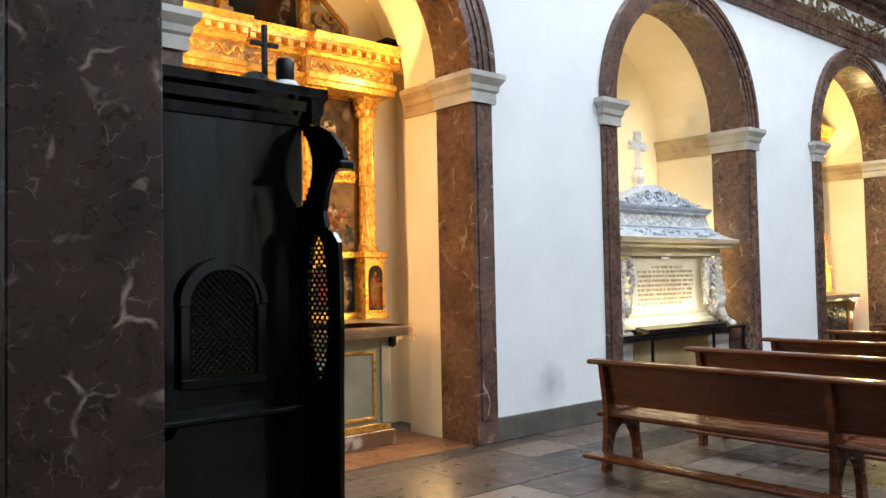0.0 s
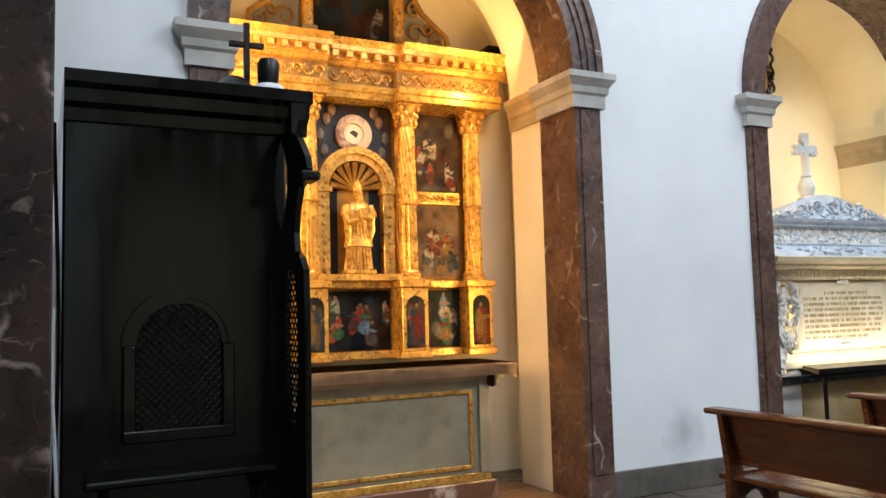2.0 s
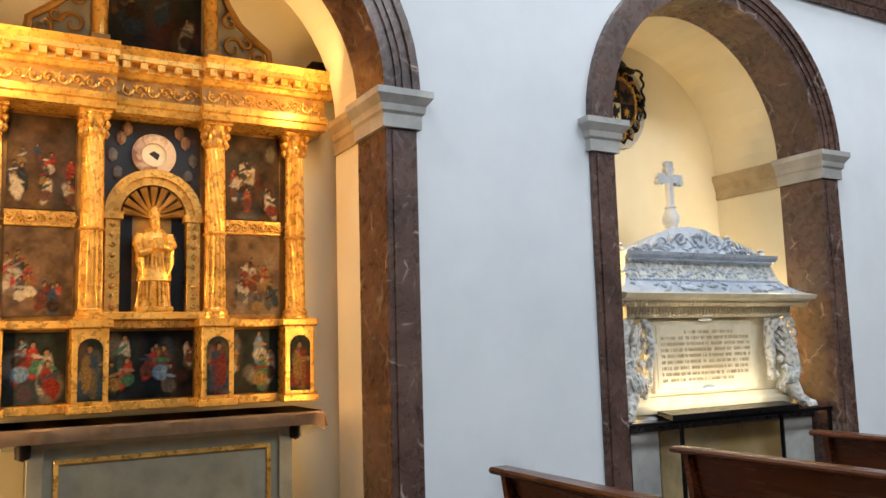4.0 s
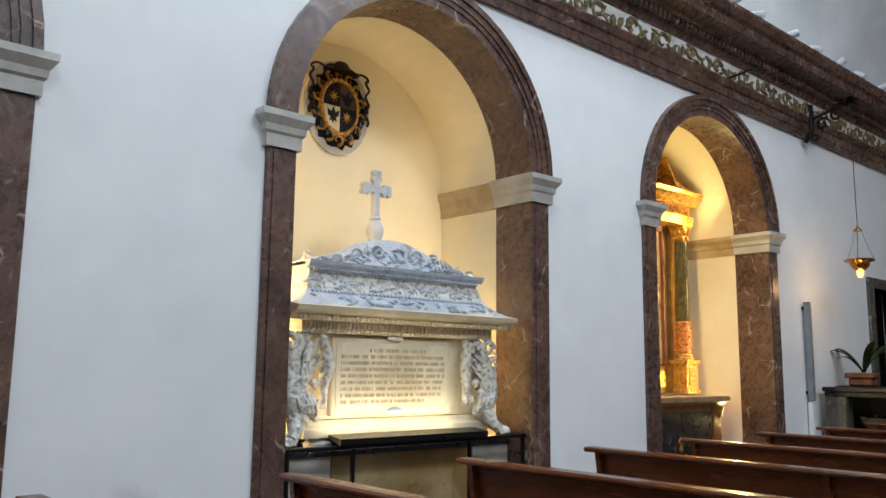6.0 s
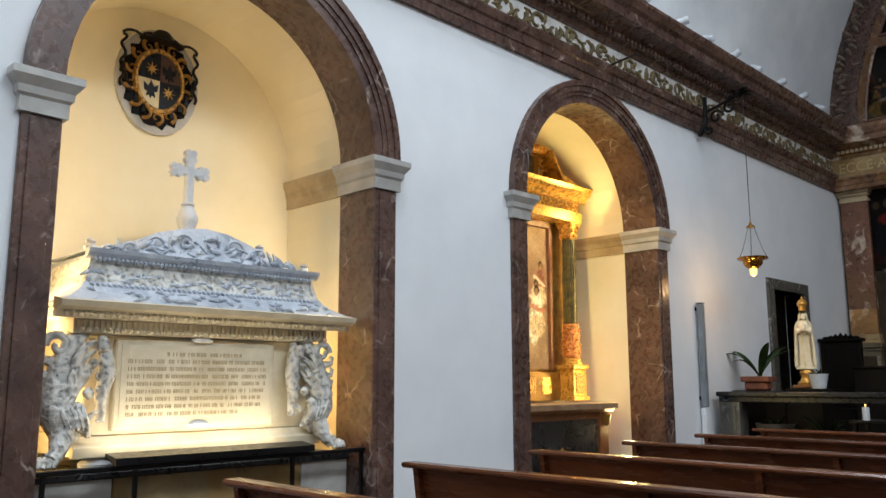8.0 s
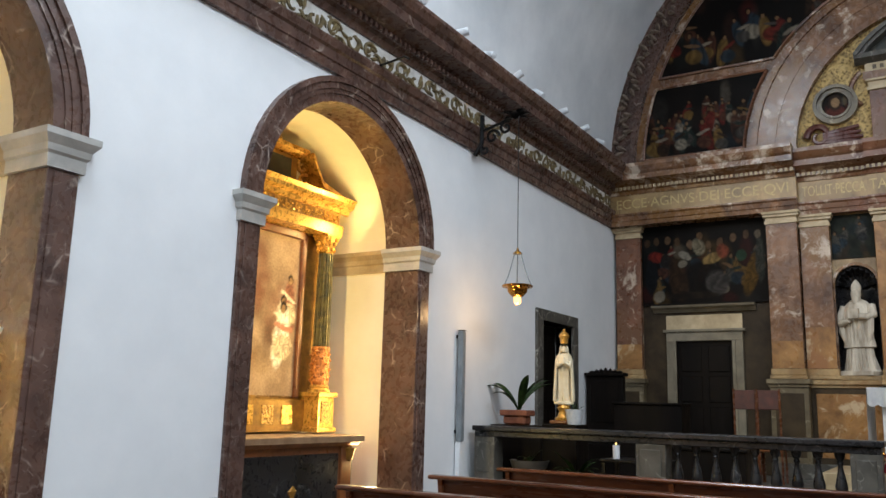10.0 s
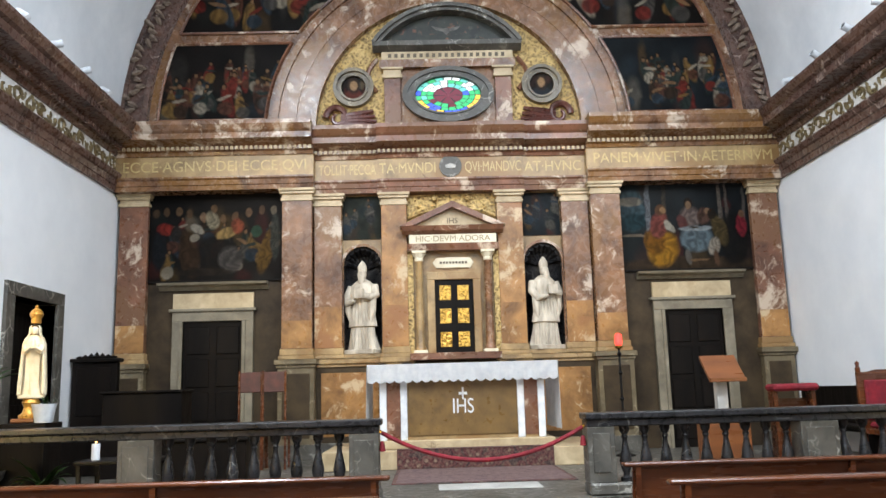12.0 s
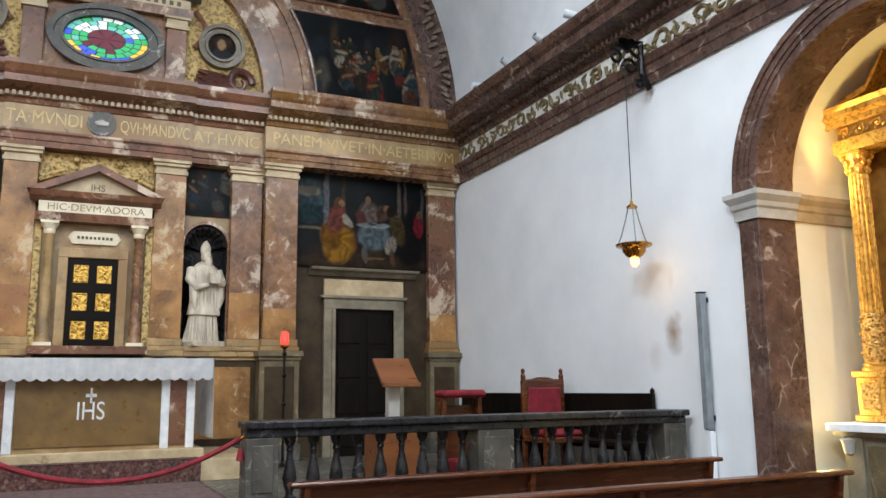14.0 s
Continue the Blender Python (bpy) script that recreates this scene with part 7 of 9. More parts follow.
# altar table of the first chapel
mn = thing("chapel_altar", "grey-green painted altar with gold-edged front and brown cover", "altar", (CX, 6.4, 0))
part("body", box(bm_new(), CX - 0.86, 6.08, 0.14, CX + 0.86, 6.84, 1.0), M_MENSA, mn)
part("plinth", box(bm_new(), CX - 0.92, 6.03, 0, CX + 0.92, 6.84, 0.15, 0.012), M_RED, mn, "dark red plinth")
bm = box(bm_new(), CX - 0.88, 6.06, 0.15, CX + 0.88, 6.10, 0.21, 0.004)
part("lower_gilt_line", bm, M_GOLD, mn)
bm = bm_new()
for x0, x1, z0, z1 in ((-0.72, 0.72, 0.86, 0.89), (-0.72, 0.72, 0.25, 0.28), (-0.72, -0.69, 0.28, 0.86), (0.69, 0.72, 0.28, 0.86)):
    box(bm, CX + x0, 6.06, z0, CX + x1, 6.085, z1, 0.003)
part("gilt_frame", bm, M_GOLD, mn, "gold painted frame")
for s in (-1, 1):
    bm = box(bm_new(), CX + s * 0.78, 6.05, 0.21, CX + s * 0.88, 6.09, 0.98, 0.004)
    part("pilaster", bm, M_MENSA, mn)
    bm = lathe(bm_new(), [(0, -0.06), (0.045, -0.04), (0.05, 0.03), (0.03, 0.07), (0, 0.07)], (CX + s * 0.90, 6.04, 0.96), 10)
    part("carved_bracket", bm, M_DOORW, mn, smooth=True)
bm = run(bm_new(), [(0, 0.97), (0.03, 0.97), (0.06, 1.02), (0.10, 1.05), (0.10, 1.08), (0, 1.08)], (CX - 1.02, 6.08, 0), (CX + 1.02, 6.08, 0), (0, -1, 0))
box(bm, CX - 1.02, 6.08, 0.98, CX + 1.02, 6.84, 1.08)
part("table_slab", bm, M_MENSA, mn)
bm = bm_new()
n = 40
rows = []
for j, (dy, z) in enumerate(((0.72, 1.105), (0.0, 1.105), (-0.015, 1.09), (-0.02, 1.045), (-0.022, 1.01))):
    row = []
    for i in range(n + 1):
        x = CX - 1.10 + 2.20 * i / n
        wob = (0.008 * math.sin(i * 0.8) + 0.005 * math.sin(i * 1.9)) * (j > 1)
        drop = 0.05 * max(0.0, abs(i / n - 0.5) * 2 - 0.93) / 0.07 if j > 2 else 0.0
        row.append(bm.verts.new((x, 5.975 + dy + wob, z - drop)))
    rows.append(row)
for p, q in zip(rows, rows[1:]):
    for i in range(n):
        bm.faces.new((p[i], p[i + 1], q[i + 1], q[i]))
for s, i in ((-1, 0), (1, n)):
    a, b = rows[0][i], rows[1][i]
    c = bm.verts.new(b.co + Vector((s * 0.04, 0.02, -0.12)))
    d = bm.verts.new(a.co + Vector((s * 0.03, 0, -0.09)))
    bm.faces.new((a, b, c, d))
bmesh.ops.solidify(bm, geom=bm.faces[:], thickness=0.012)
solid("altar_cover", bm, M_MCLOTH, "worn brown cloth cover hanging over the altar edge", "altar cloth", smooth=True)

# ---- second chapel: marble tomb ----
TX = 8.66
M_TANST = marble("stained_tan_stone", "#6c5a3c", "#b49c70", "#84704c", 2.2, 0.04, 0.5, 0.5, "#8e7040", "#5c503c", 1.2)
tomb = thing("tomb", "white marble wall tomb with inscription, carved monsters and stepped lid", "tomb", (TX, 6.1, 0))


def tb_(bm, x0, x1, y0, y1, z0, z1, b=0.0):
    return box(bm, TX + x0, y0, z0, TX + x1, y1, z1, b)


for u0, u1, mt, lab in ((-1.38, -0.745, M_IMPOST, "grey marble block"), (-0.735, 0.875, M_TANST, "stained tan stone block"), (0.885, 1.38, M_IMPOST, "grey marble block")):
    part("plinth_block", tb_(bm_new(), u0, u1, 5.74, 6.75, 0.0, 0.745, 0.008), mt, tomb, lab)
part("plinth_top", tb_(bm_new(), -1.38, 1.38, 5.70, 6.75, 0.745, 0.80, 0.012), M_DARKM, tomb, "dark stone plinth top")
part("foot_moulding", run(tb_(bm_new(), -1.02, 0.98, 5.74, 6.6, 0.90, 1.04), [(0, 0.90), (0.06, 0.90), (0.07, 0.97), (0.03, 1.0), (0.0, 1.04)], (TX - 1.06, 5.74, 0), (TX + 1.02, 5.74, 0), (0, -1, 0)), M_CREAM, tomb)
for s in (-1, 1):
    bm = lathe(bm_new(), [(0.06, 0), (0.11, 0.02), (0.12, 0.06), (0.07, 0.11), (0.0, 0.12)], (TX + s * 0.85, 5.80, 0.79), 12)
    part("claw_foot", bm, M_WHITE, tomb, smooth=True)
part("chest", tb_(bm_new(), -0.98, 0.98, 5.76, 6.6, 1.04, 1.76, 0.01), M_CREAM, tomb)
M_LETTERP = plain("worn_cut_letters", "#a29270", "#bcac88", 20, 0.7)
tablet = part("inscription_tablet", tb_(bm_new(), -0.79, 0.55, 5.70, 5.77, 1.07, 1.73, 0.01), M_CREAM, tomb, "pale inscription tablet")
part("tablet_field", tb_(bm_new(), -0.75, 0.51, 5.694, 5.702, 1.12, 1.69), M_CREAM, tablet)
rnd = random.Random(8)
for row in range(9):
    z = 1.625 - row * 0.055
    bm = bm_new()
    u = -0.70 if row else -0.40
    end = 0.45 if 0 < row < 8 else 0.22
    while u < end:
        w = rnd.uniform(0.010, 0.016)
        kind = rnd.random()
        tb_(bm, u, u + 0.005, 5.690, 5.6945, z - 0.015, z + 0.015)
        if kind > 0.3:
            tb_(bm, u + w, u + w + 0.005, 5.690, 5.6945, z - 0.015, z + 0.015)
        if kind > 0.55:
            tb_(bm, u, u + w, 5.690, 5.6945, z + 0.010, z + 0.015)
        u += w + (0.012 if rnd.random() > 0.16 else 0.034)
    part("line_of_letters", bm, M_LETTERP, tablet, "row of worn cut letters")["kind"] = "stuff"
for z in (1.74, 1.10):
    bm = lathe(bm_new(), [(0, -0.02), (0.05, -0.015), (0.06, 0.0), (0.04, 0.02), (0, 0.03)], (TX - 0.12, 5.69, z), 10, sy=0.5, sx=1.6)
    part("tablet_ornament", bm, M_WHITE, tablet, smooth=True)
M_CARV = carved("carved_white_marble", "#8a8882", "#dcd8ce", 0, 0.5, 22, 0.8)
for s in (-1, 1):
    # winged monster at each corner: swelling body, lion's paw, volute, wing feathers and acanthus
    cx = TX + (-1.04 if s < 0 else 0.86)
    bm = bm_new()

    def w_(u, y, z):
        return (cx + s * u, y, z)
    tube(bm, [w_(0.0, 5.75, 1.77), w_(0.06, 5.73, 1.68), w_(0.12, 5.71, 1.54), w_(0.16, 5.70, 1.38), w_(0.16, 5.69, 1.22), w_(0.10, 5.68, 1.10), w_(0.02, 5.69, 1.03)], [0.07, 0.075, 0.085, 0.11, 0.12, 0.10, 0.06], 14)
    tube(bm, [w_(0.10, 5.66, 1.12), w_(0.13, 5.62, 1.02), w_(0.16, 5.59, 0.95), w_(0.21, 5.56, 0.905)], [0.09, 0.075, 0.055, 0.055], 12)
    for k in range(4):
        tube(bm, [w_(0.17 + 0.035 * k, 5.57, 0.92), w_(0.19 + 0.035 * k, 5.53, 0.90), w_(0.20 + 0.035 * k, 5.51, 0.865)], [0.022, 0.024, 0.012], 7)
    pts = [w_(0.17 + 0.085 * (1 - 0.11 * t) * math.cos(t), 5.69 - 0.004 * t, 1.67 + 0.085 * (1 - 0.11 * t) * math.sin(t)) for t in [0.45 * i for i in range(16)]]
    tube(bm, pts, [0.034 - 0.001 * i for i in range(16)], 8)
    tube(bm, [w_(-0.13, 5.68, 1.74), w_(-0.15, 5.65, 1.62), w_(-0.17, 5.64, 1.48), w_(-0.14, 5.66, 1.32), w_(-0.15, 5.67, 1.14)], [0.03, 0.05, 0.06, 0.045, 0.028], 10)
    lathe(bm, [(0, -0.055), (0.04, -0.03), (0.048, 0.01), (0.03, 0.05), (0, 0.06)], w_(-0.12, 5.62, 1.67), 10)
    for k in range(4):
        tube(bm, [w_(-0.08, 5.66, 1.70 - 0.06 * k), w_(0.0 + 0.015 * k, 5.63, 1.67 - 0.10 * k), w_(0.07 + 0.02 * k, 5.61, 1.56 - 0.12 * k), w_(0.08 + 0.03 * k, 5.61, 1.42 - 0.10 * k)], [0.014, 0.03, 0.034, 0.008], 6)
    for u, z, r in ((0.02, 1.46, 0.05), (-0.04, 1.34, 0.045), (0.03, 1.24, 0.05), (-0.07, 1.55, 0.035), (0.10, 1.34, 0.05)):
        lathe(bm, [(0, -r), (r * 0.8, -r * 0.4), (r, r * 0.2), (r * 0.5, r * 0.8), (0, r)], w_(u, 5.63, z), 9, sy=0.7)
    for k in range(5):
        tube(bm, [w_(0.20, 5.71, 1.16 + 0.10 * k), w_(0.275, 5.69, 1.18 + 0.10 * k), w_(0.29, 5.69, 1.225 + 0.10 * k), w_(0.26, 5.69, 1.24 + 0.10 * k)], [0.04, 0.026, 0.018, 0.012], 7)
        tube(bm, [w_(-0.06 + 0.03 * k, 5.64, 1.05 + 0.02 * k), w_(-0.02 + 0.03 * k, 5.58, 1.12), w_(0.0 + 0.035 * k, 5.57, 1.20), w_(0.01 + 0.04 * k, 5.60, 1.27)], [0.022, 0.028, 0.022, 0.008], 6)
    for k in range(3):
        pts = [w_(-0.12 + 0.055 * (1 - 0.13 * t) * math.cos(t + k), 5.645, 1.17 + 0.15 * k + 0.055 * (1 - 0.13 * t) * math.sin(t + k)) for t in [0.5 * i for i in range(12)]]
        tube(bm, pts, [0.018 - 0.0008 * i for i in range(12)], 6)
    part("corner_monster", bm, M_CARV, tomb, "carved winged corner figure", True)
part("frieze", tb_(bm_new(), -1.12, 1.06, 5.66, 6.62, 1.76, 1.86), M_CREAM, tomb)
bm = bm_new()
for k in range(54):
    u = -1.10 + k * 0.04
    tb_(bm, u, u + 0.022, 5.64, 5.662, 1.80, 1.85)
o = part("egg_moulding", bm, M_CREAM, tomb)
o["kind"] = "stuff"
LIDP = [(0, 1.86), (0.03, 1.86), (0.06, 1.90), (0.14, 1.93), (0.16, 1.97), (0.0, 2.0)]


def lid_tier(nm, hx, y0, z0, z1, over, mat, curve):
    """A tier of the lid that slopes in, over three sides."""
    bm = bm_new()
    loops = []
    for t in [i / 5 for i in range(6)]:
        f = over * (1 - t) ** curve
        z = z0 + (z1 - z0) * t
        loops.append([bm.verts.new(p) for p in ((TX - hx - f, 6.66, z), (TX - hx - f, y0 - f, z), (TX + hx + f, y0 - f, z), (TX + hx + f, 6.66, z))])
    for p, q in zip(loops, loops[1:]):
        for i in range(4):
            bm.faces.new((p[i], p[(i + 1) % 4], q[(i + 1) % 4], q[i]))
    bm.faces.new(loops[0][::-1])
    bm.faces.new(loops[-1])
    return part(nm, bm, mat, tomb)


bm = run(tb_(bm_new(), -1.14, 1.08, 5.62, 6.66, 1.86, 1.96), LIDP, (TX - 1.28, 5.62, 0), (TX + 1.24, 5.62, 0), (0, -1, 0))
part("lid_cornice", bm, M_CREAM, tomb)
# white marble of the lid, cool light from above put into its blue-grey
M_LID = marble("cool_lit_marble", "#98a0ac", "#d0d4da", "#6a7280", 5.0, 0.04, 0.5, 0.45)
lid_tier("lid_slope", 1.04, 5.74, 1.97, 2.13, 0.22, M_LID, 1.6)
lid_tier("lid_upper_band", 0.98, 5.80, 2.13, 2.31, 0.05, M_CARV, 1.0)
bm = run(tb_(bm_new(), -0.94, 0.94, 5.80, 6.66, 2.31, 2.36), [(0, 2.31), (0.04, 2.32), (0.07, 2.35), (0.08, 2.38), (0, 2.38)], (TX - 1.02, 5.80, 0), (TX + 1.02, 5.80, 0), (0, -1, 0))
part("lid_moulding", bm, M_LID, tomb)


def bead_row(nm, u0, u1, y, z, r, step, mat, tilt=0.0):
    bm = bm_new()
    u = u0
    while u < u1:
        tube(bm, [(TX + u, y, z - r), (TX + u + tilt, y - r * 0.7, z), (TX + u + 1.5 * tilt, y, z + r)], [r * 0.5, r, r * 0.5], 5)
        u += step
    part(nm, bm, mat, tomb)["kind"] = "stuff"


bead_row("bead_moulding", -0.96, 0.97, 5.765, 2.305, 0.016, 0.034, M_LID)
bead_row("gadroon_moulding", -1.0, 1.0, 5.745, 2.115, 0.02, 0.042, M_LID, 0.016)
bead_row("dentil_moulding", -1.22, 1.18, 5.555, 1.885, 0.02, 0.045, M_CREAM)
bead_row("leaf_moulding", -1.08, 1.03, 5.655, 1.785, 0.02, 0.05, M_CREAM, 0.012)
rnd = random.Random(41)
bm = bm_new()
for i in range(90):
    u = rnd.uniform(-1.05, 1.05)
    t = rnd.random()
    z, y = (2.0 + 0.09 * t, 5.56 + 0.17 * t) if i % 2 else (2.14 + 0.08 * t, 5.755 + 0.03 * t)
    a = rnd.uniform(0, 3.1)
    w = Vector((math.cos(a), 0.0, 0.35 * math.sin(a)))
    c = Vector((TX + u, y, z))
    tube(bm, [c - w * 0.05, c + Vector((0, -0.008, 0.008)), c + w * 0.06], [0.006, 0.016, 0.005], 5)
part("lid_foliage", bm, M_LID, tomb, "low carved foliage on the lid")["kind"] = "stuff"
# carved ridge: swelling pediment with scrollwork
bm = bm_new()
prof = [(-1.0, 2.37), (-0.92, 2.42), (-0.78, 2.44), (-0.6, 2.5), (-0.42, 2.59), (-0.2, 2.65), (0, 2.67), (0.2, 2.65), (0.42, 2.59), (0.6, 2.5), (0.78, 2.44), (0.92, 2.42), (1.0, 2.37)]
a = [bm.verts.new((TX + u, 5.82, 2.37)) for u, z in prof]
b = [bm.verts.new((TX + u, 5.92 + 0.05 * abs(u), z)) for u, z in prof]
c = [bm.verts.new((TX + u, 6.62, max(z - 0.1, 2.37))) for u, z in prof]
for p, q in ((a, b), (b, c)):
    for i in range(len(prof) - 1):
        bm.faces.new((p[i], p[i + 1], q[i + 1], q[i]))
bm.faces.new([a[0], b[0], c[0]])
bm.faces.new([a[-1], c[-1], b[-1]])
part("lid_ridge", bm, M_LID, tomb)
bm = bm_new()
for s in (-1, 1):
    for (cu, cz, r0) in ((0.22, 2.52, 0.09), (0.45, 2.48, 0.08), (0.66, 2.43, 0.055), (0.82, 2.405, 0.035)):
        pts = []
        for i in range(14):
            t = i / 13 * 6.0
            r = r0 * (1 - 0.12 * t)
            pts.append((TX + s * (cu + r * math.cos(t)), 5.85 + 0.02 * cu, cz + 0.85 * r * math.sin(t)))
        tube(bm, pts, 0.015, 5)
for i in range(46):
    u = rnd.uniform(-0.8, 0.8)
    z = 2.4 + rnd.random() * 0.2 * (1 - abs(u))
    a = rnd.uniform(0, 6.28)
    w = Vector((math.cos(a), 0, math.sin(a)))
    c = Vector((TX + u, 5.84 + 0.22 * (z - 2.38), z))
    tube(bm, [c - w * 0.06, c + Vector((0, -0.015, 0)), c + w * 0.07], [0.006, 0.02, 0.005], 5)
part("ridge_scroll", bm, M_LID, tomb, "carved scrollwork on the lid")["kind"] = "stuff"
for u in (-0.96, 0.52, 0.96):
    bm = lathe(bm_new(), [(0.03, 0), (0.045, 0.03), (0.03, 0.06), (0.04, 0.08), (0.0, 0.11)], (TX + u, 5.88 if abs(u) > 0.9 else 5.93, 2.37 if abs(u) > 0.9 else 2.50), 10)
    part("finial", bm, M_CARV, tomb, smooth=True)
cr = thing("stone_cross", "white marble cross on a baluster foot on top of the tomb", "cross", (TX - 0.10, 6.07, 2.56))
x, y = TX - 0.10, 6.07
part("foot", lathe(bm_new(), [(0.11, 0), (0.12, 0.03), (0.075, 0.06), (0.10, 0.12), (0.115, 0.18), (0.085, 0.26), (0.06, 0.30), (0.075, 0.32), (0.06, 0.34), (0, 0.34)], (x, y, 2.56), 14), M_WHITE, cr, smooth=True)
bm = box(bm_new(), x - 0.045, y - 0.04, 2.88, x + 0.045, y + 0.04, 3.38, 0.012)
box(bm, x - 0.15, y - 0.036, 3.18, x + 0.15, y + 0.036, 3.27, 0.010)
for cxx, cz in ((-0.16, 3.225), (0.16, 3.225), (0.0, 3.385)):
    for dx, dz in ((0, 0), (0.035, 0.035), (-0.035, 0.035), (0.035, -0.035), (-0.035, -0.035)):
        half_disc(bm, (x + cxx + dx, y + 0.030 + 3 * dx * dz, cz + dz), 0.036, (1, 0, 0), (0, -1, 0), 0.060 + 0.1 * abs(dx + 0.5 * dz), 10, 0, 360)
part("cross", bm, M_WHITE, cr)
cr.location.z += 0.06
cr.scale = (0.76, 0.85, 0.82)

# coat of arms on the back wall
M_CREAMP = plain("cream_paint", "#c8b68c", "#e4d4ac", 6, 0.6)
ca = thing("coat_of_arms", "painted bishop's coat of arms with hat, cords and gilded scrolls", "coat of arms", (8.57, 6.80, 3.65))
cx, cz, yw = 8.57, 4.15, 6.80


def cp(u, z, d):
    return (cx + u, yw - d, cz + z)


part("backing", prism(bm_new(), [cp(0.40 * math.cos(2 * math.pi * i / 28), 0.50 * math.sin(2 * math.pi * i / 28), 0) for i in range(28)], (0, -0.03, 0)), M_IMPOST, ca, "pale oval backing slab")
part("dark_field", prism(bm_new(), [cp((0.335 + 0.03 * math.cos(9 * i)) * math.cos(2 * math.pi * i / 36), (0.43 + 0.03 * math.cos(9 * i)) * math.sin(2 * math.pi * i / 36), 0.03) for i in range(36)], (0, -0.012, 0)), M_DOORW, ca, "dark shaped board behind the scrolls")
for i in range(14):
    a = 2 * math.pi * (i + 0.5) / 14
    pts = []
    for j in range(14):
        t = j / 13 * 6.2
        r = 0.062 * (1 - 0.12 * t)
        pts.append(cp(0.265 * math.cos(a) + r * math.cos(t + a), 0.345 * math.sin(a) + r * math.sin(t + a), 0.05 + 0.01 * math.sin(t)))
    part("gilt_scroll", tube(bm_new(), pts, [0.02 - 0.0009 * j for j in range(14)], 6), M_GOLDD, ca, "gilded scroll", True)
bm = bm_new()
prev = None
for i in range(37):
    t = 2 * math.pi * i / 36
    q = [bm.verts.new(cp(a_ * math.cos(t), b_ * math.sin(t), d_)) for a_, b_, d_ in ((0.205, 0.262, 0.04), (0.25, 0.315, 0.04), (0.235, 0.30, 0.085), (0.215, 0.272, 0.085))]
    if prev:
        for k in range(4):
            bm.faces.new((prev[k], prev[(k + 1) % 4], q[(k + 1) % 4], q[k]))
    prev = q
part("gilt_rim", bm, M_GOLDC, ca, "gilded oval rim", True)
for k, mt in enumerate((plain("brown_field", "#3a2418", "#5c3a26", 9, 0.5), M_BLACK, M_CREAMP, M_BLACK)):
    a0 = math.pi / 2 * k
    pts = [(0, 0)] + [(0.205 * math.cos(a0 + math.pi / 2 * i / 8), 0.262 * math.sin(a0 + math.pi / 2 * i / 8)) for i in range(9)]
    part("shield_quarter", prism(bm_new(), [cp(u, z, 0.05) for u, z in pts], (0, -0.02, 0)), mt, ca, "quarter of the shield")
for u, z in ((-0.085, 0.10), (0.085, -0.10)):
    pts = [cp(u + (0.062 if i % 2 == 0 else 0.020) * math.cos(math.pi * i / 8), z + (0.062 if i % 2 == 0 else 0.020) * math.sin(math.pi * i / 8), 0.071) for i in range(16)]
    part("gold_star", prism(bm_new(), pts, (0, -0.008, 0)), M_GOLD, ca)
for u, z in ((0.085, 0.09), (-0.085, -0.10)):
    pts = [(0, 0.09), (0.015, 0.05), (0.03, 0.03), (0.07, 0.06), (0.06, -0.01), (0.03, -0.02), (0.045, -0.07), (0.012, -0.05), (0, -0.085), (-0.012, -0.05), (-0.045, -0.07), (-0.03, -0.02), (-0.06, -0.01), (-0.07, 0.06), (-0.03, 0.03), (-0.015, 0.05)]
    part("black_eagle", prism(bm_new(), [cp(u + p, z + q_, 0.071) for p, q_ in pts], (0, -0.008, 0)), M_BLACK, ca)
bm = lathe(bm_new(), [(0.21, 0), (0.22, 0.015), (0.11, 0.03), (0.10, 0.08), (0.06, 0.12), (0, 0.13)], (cx, yw - 0.08, cz + 0.36), 16, sy=0.5)
part("hat", bm, M_BLACK, ca, "black bishop's hat", True)
for s in (-1, 1):
    pts = [cp(s * (0.10 + 0.25 * min(1.0, t * 1.6) + 0.022 * math.sin(14 * t)), 0.42 - 0.05 * t - 0.30 * max(0.0, t - 0.6) ** 1.2 + 0.02 * math.cos(14 * t) * (t < 0.7), 0.06) for t in [i / 30 * 2 for i in range(31)]]
    part("cord", tube(bm_new(), pts, 0.014, 6), M_BLACK, ca)
    for k in range(5):
        c = cp(s * (0.345 - 0.02 * k - 0.008 * k * k), 0.06 - 0.085 * k, 0.05)
        part("tassel", lathe(bm_new(), [(0.01, 0.045), (0.022, 0.02), (0.03, -0.05), (0, -0.055)], c, 8), M_BLACK, ca)

# iron barrier before the tomb with a dark sloping board
br = thing("barrier", "black iron barrier with a sloping board before the tomb", "barrier", (TX, 5.52, 0))
part("top_bar", box(bm_new(), TX - 1.36, 5.50, 0.815, TX + 1.42, 5.545, 0.85, 0.006), M_IRON, br)
for u in (-1.30, -0.68, 0.64, 1.36):
    part("post", box(bm_new(), TX + u - 0.014, 5.508, 0, TX + u + 0.014, 5.536, 0.815), M_IRON, br)
part("lower_bar", box(bm_new(), TX - 1.36, 5.51, 0.13, TX + 1.42, 5.535, 0.155), M_IRON, br)
part("board", prism(bm_new(), [(TX - 0.86, 5.44, 0.855), (TX - 0.86, 5.62, 0.90), (TX - 0.86, 5.62, 0.93), (TX - 0.86, 5.44, 0.905)], (1.66, 0, 0)), M_BLACK, br, "black sloping board")

# ---- third chapels, north and south: gilded retable with fluted columns ----


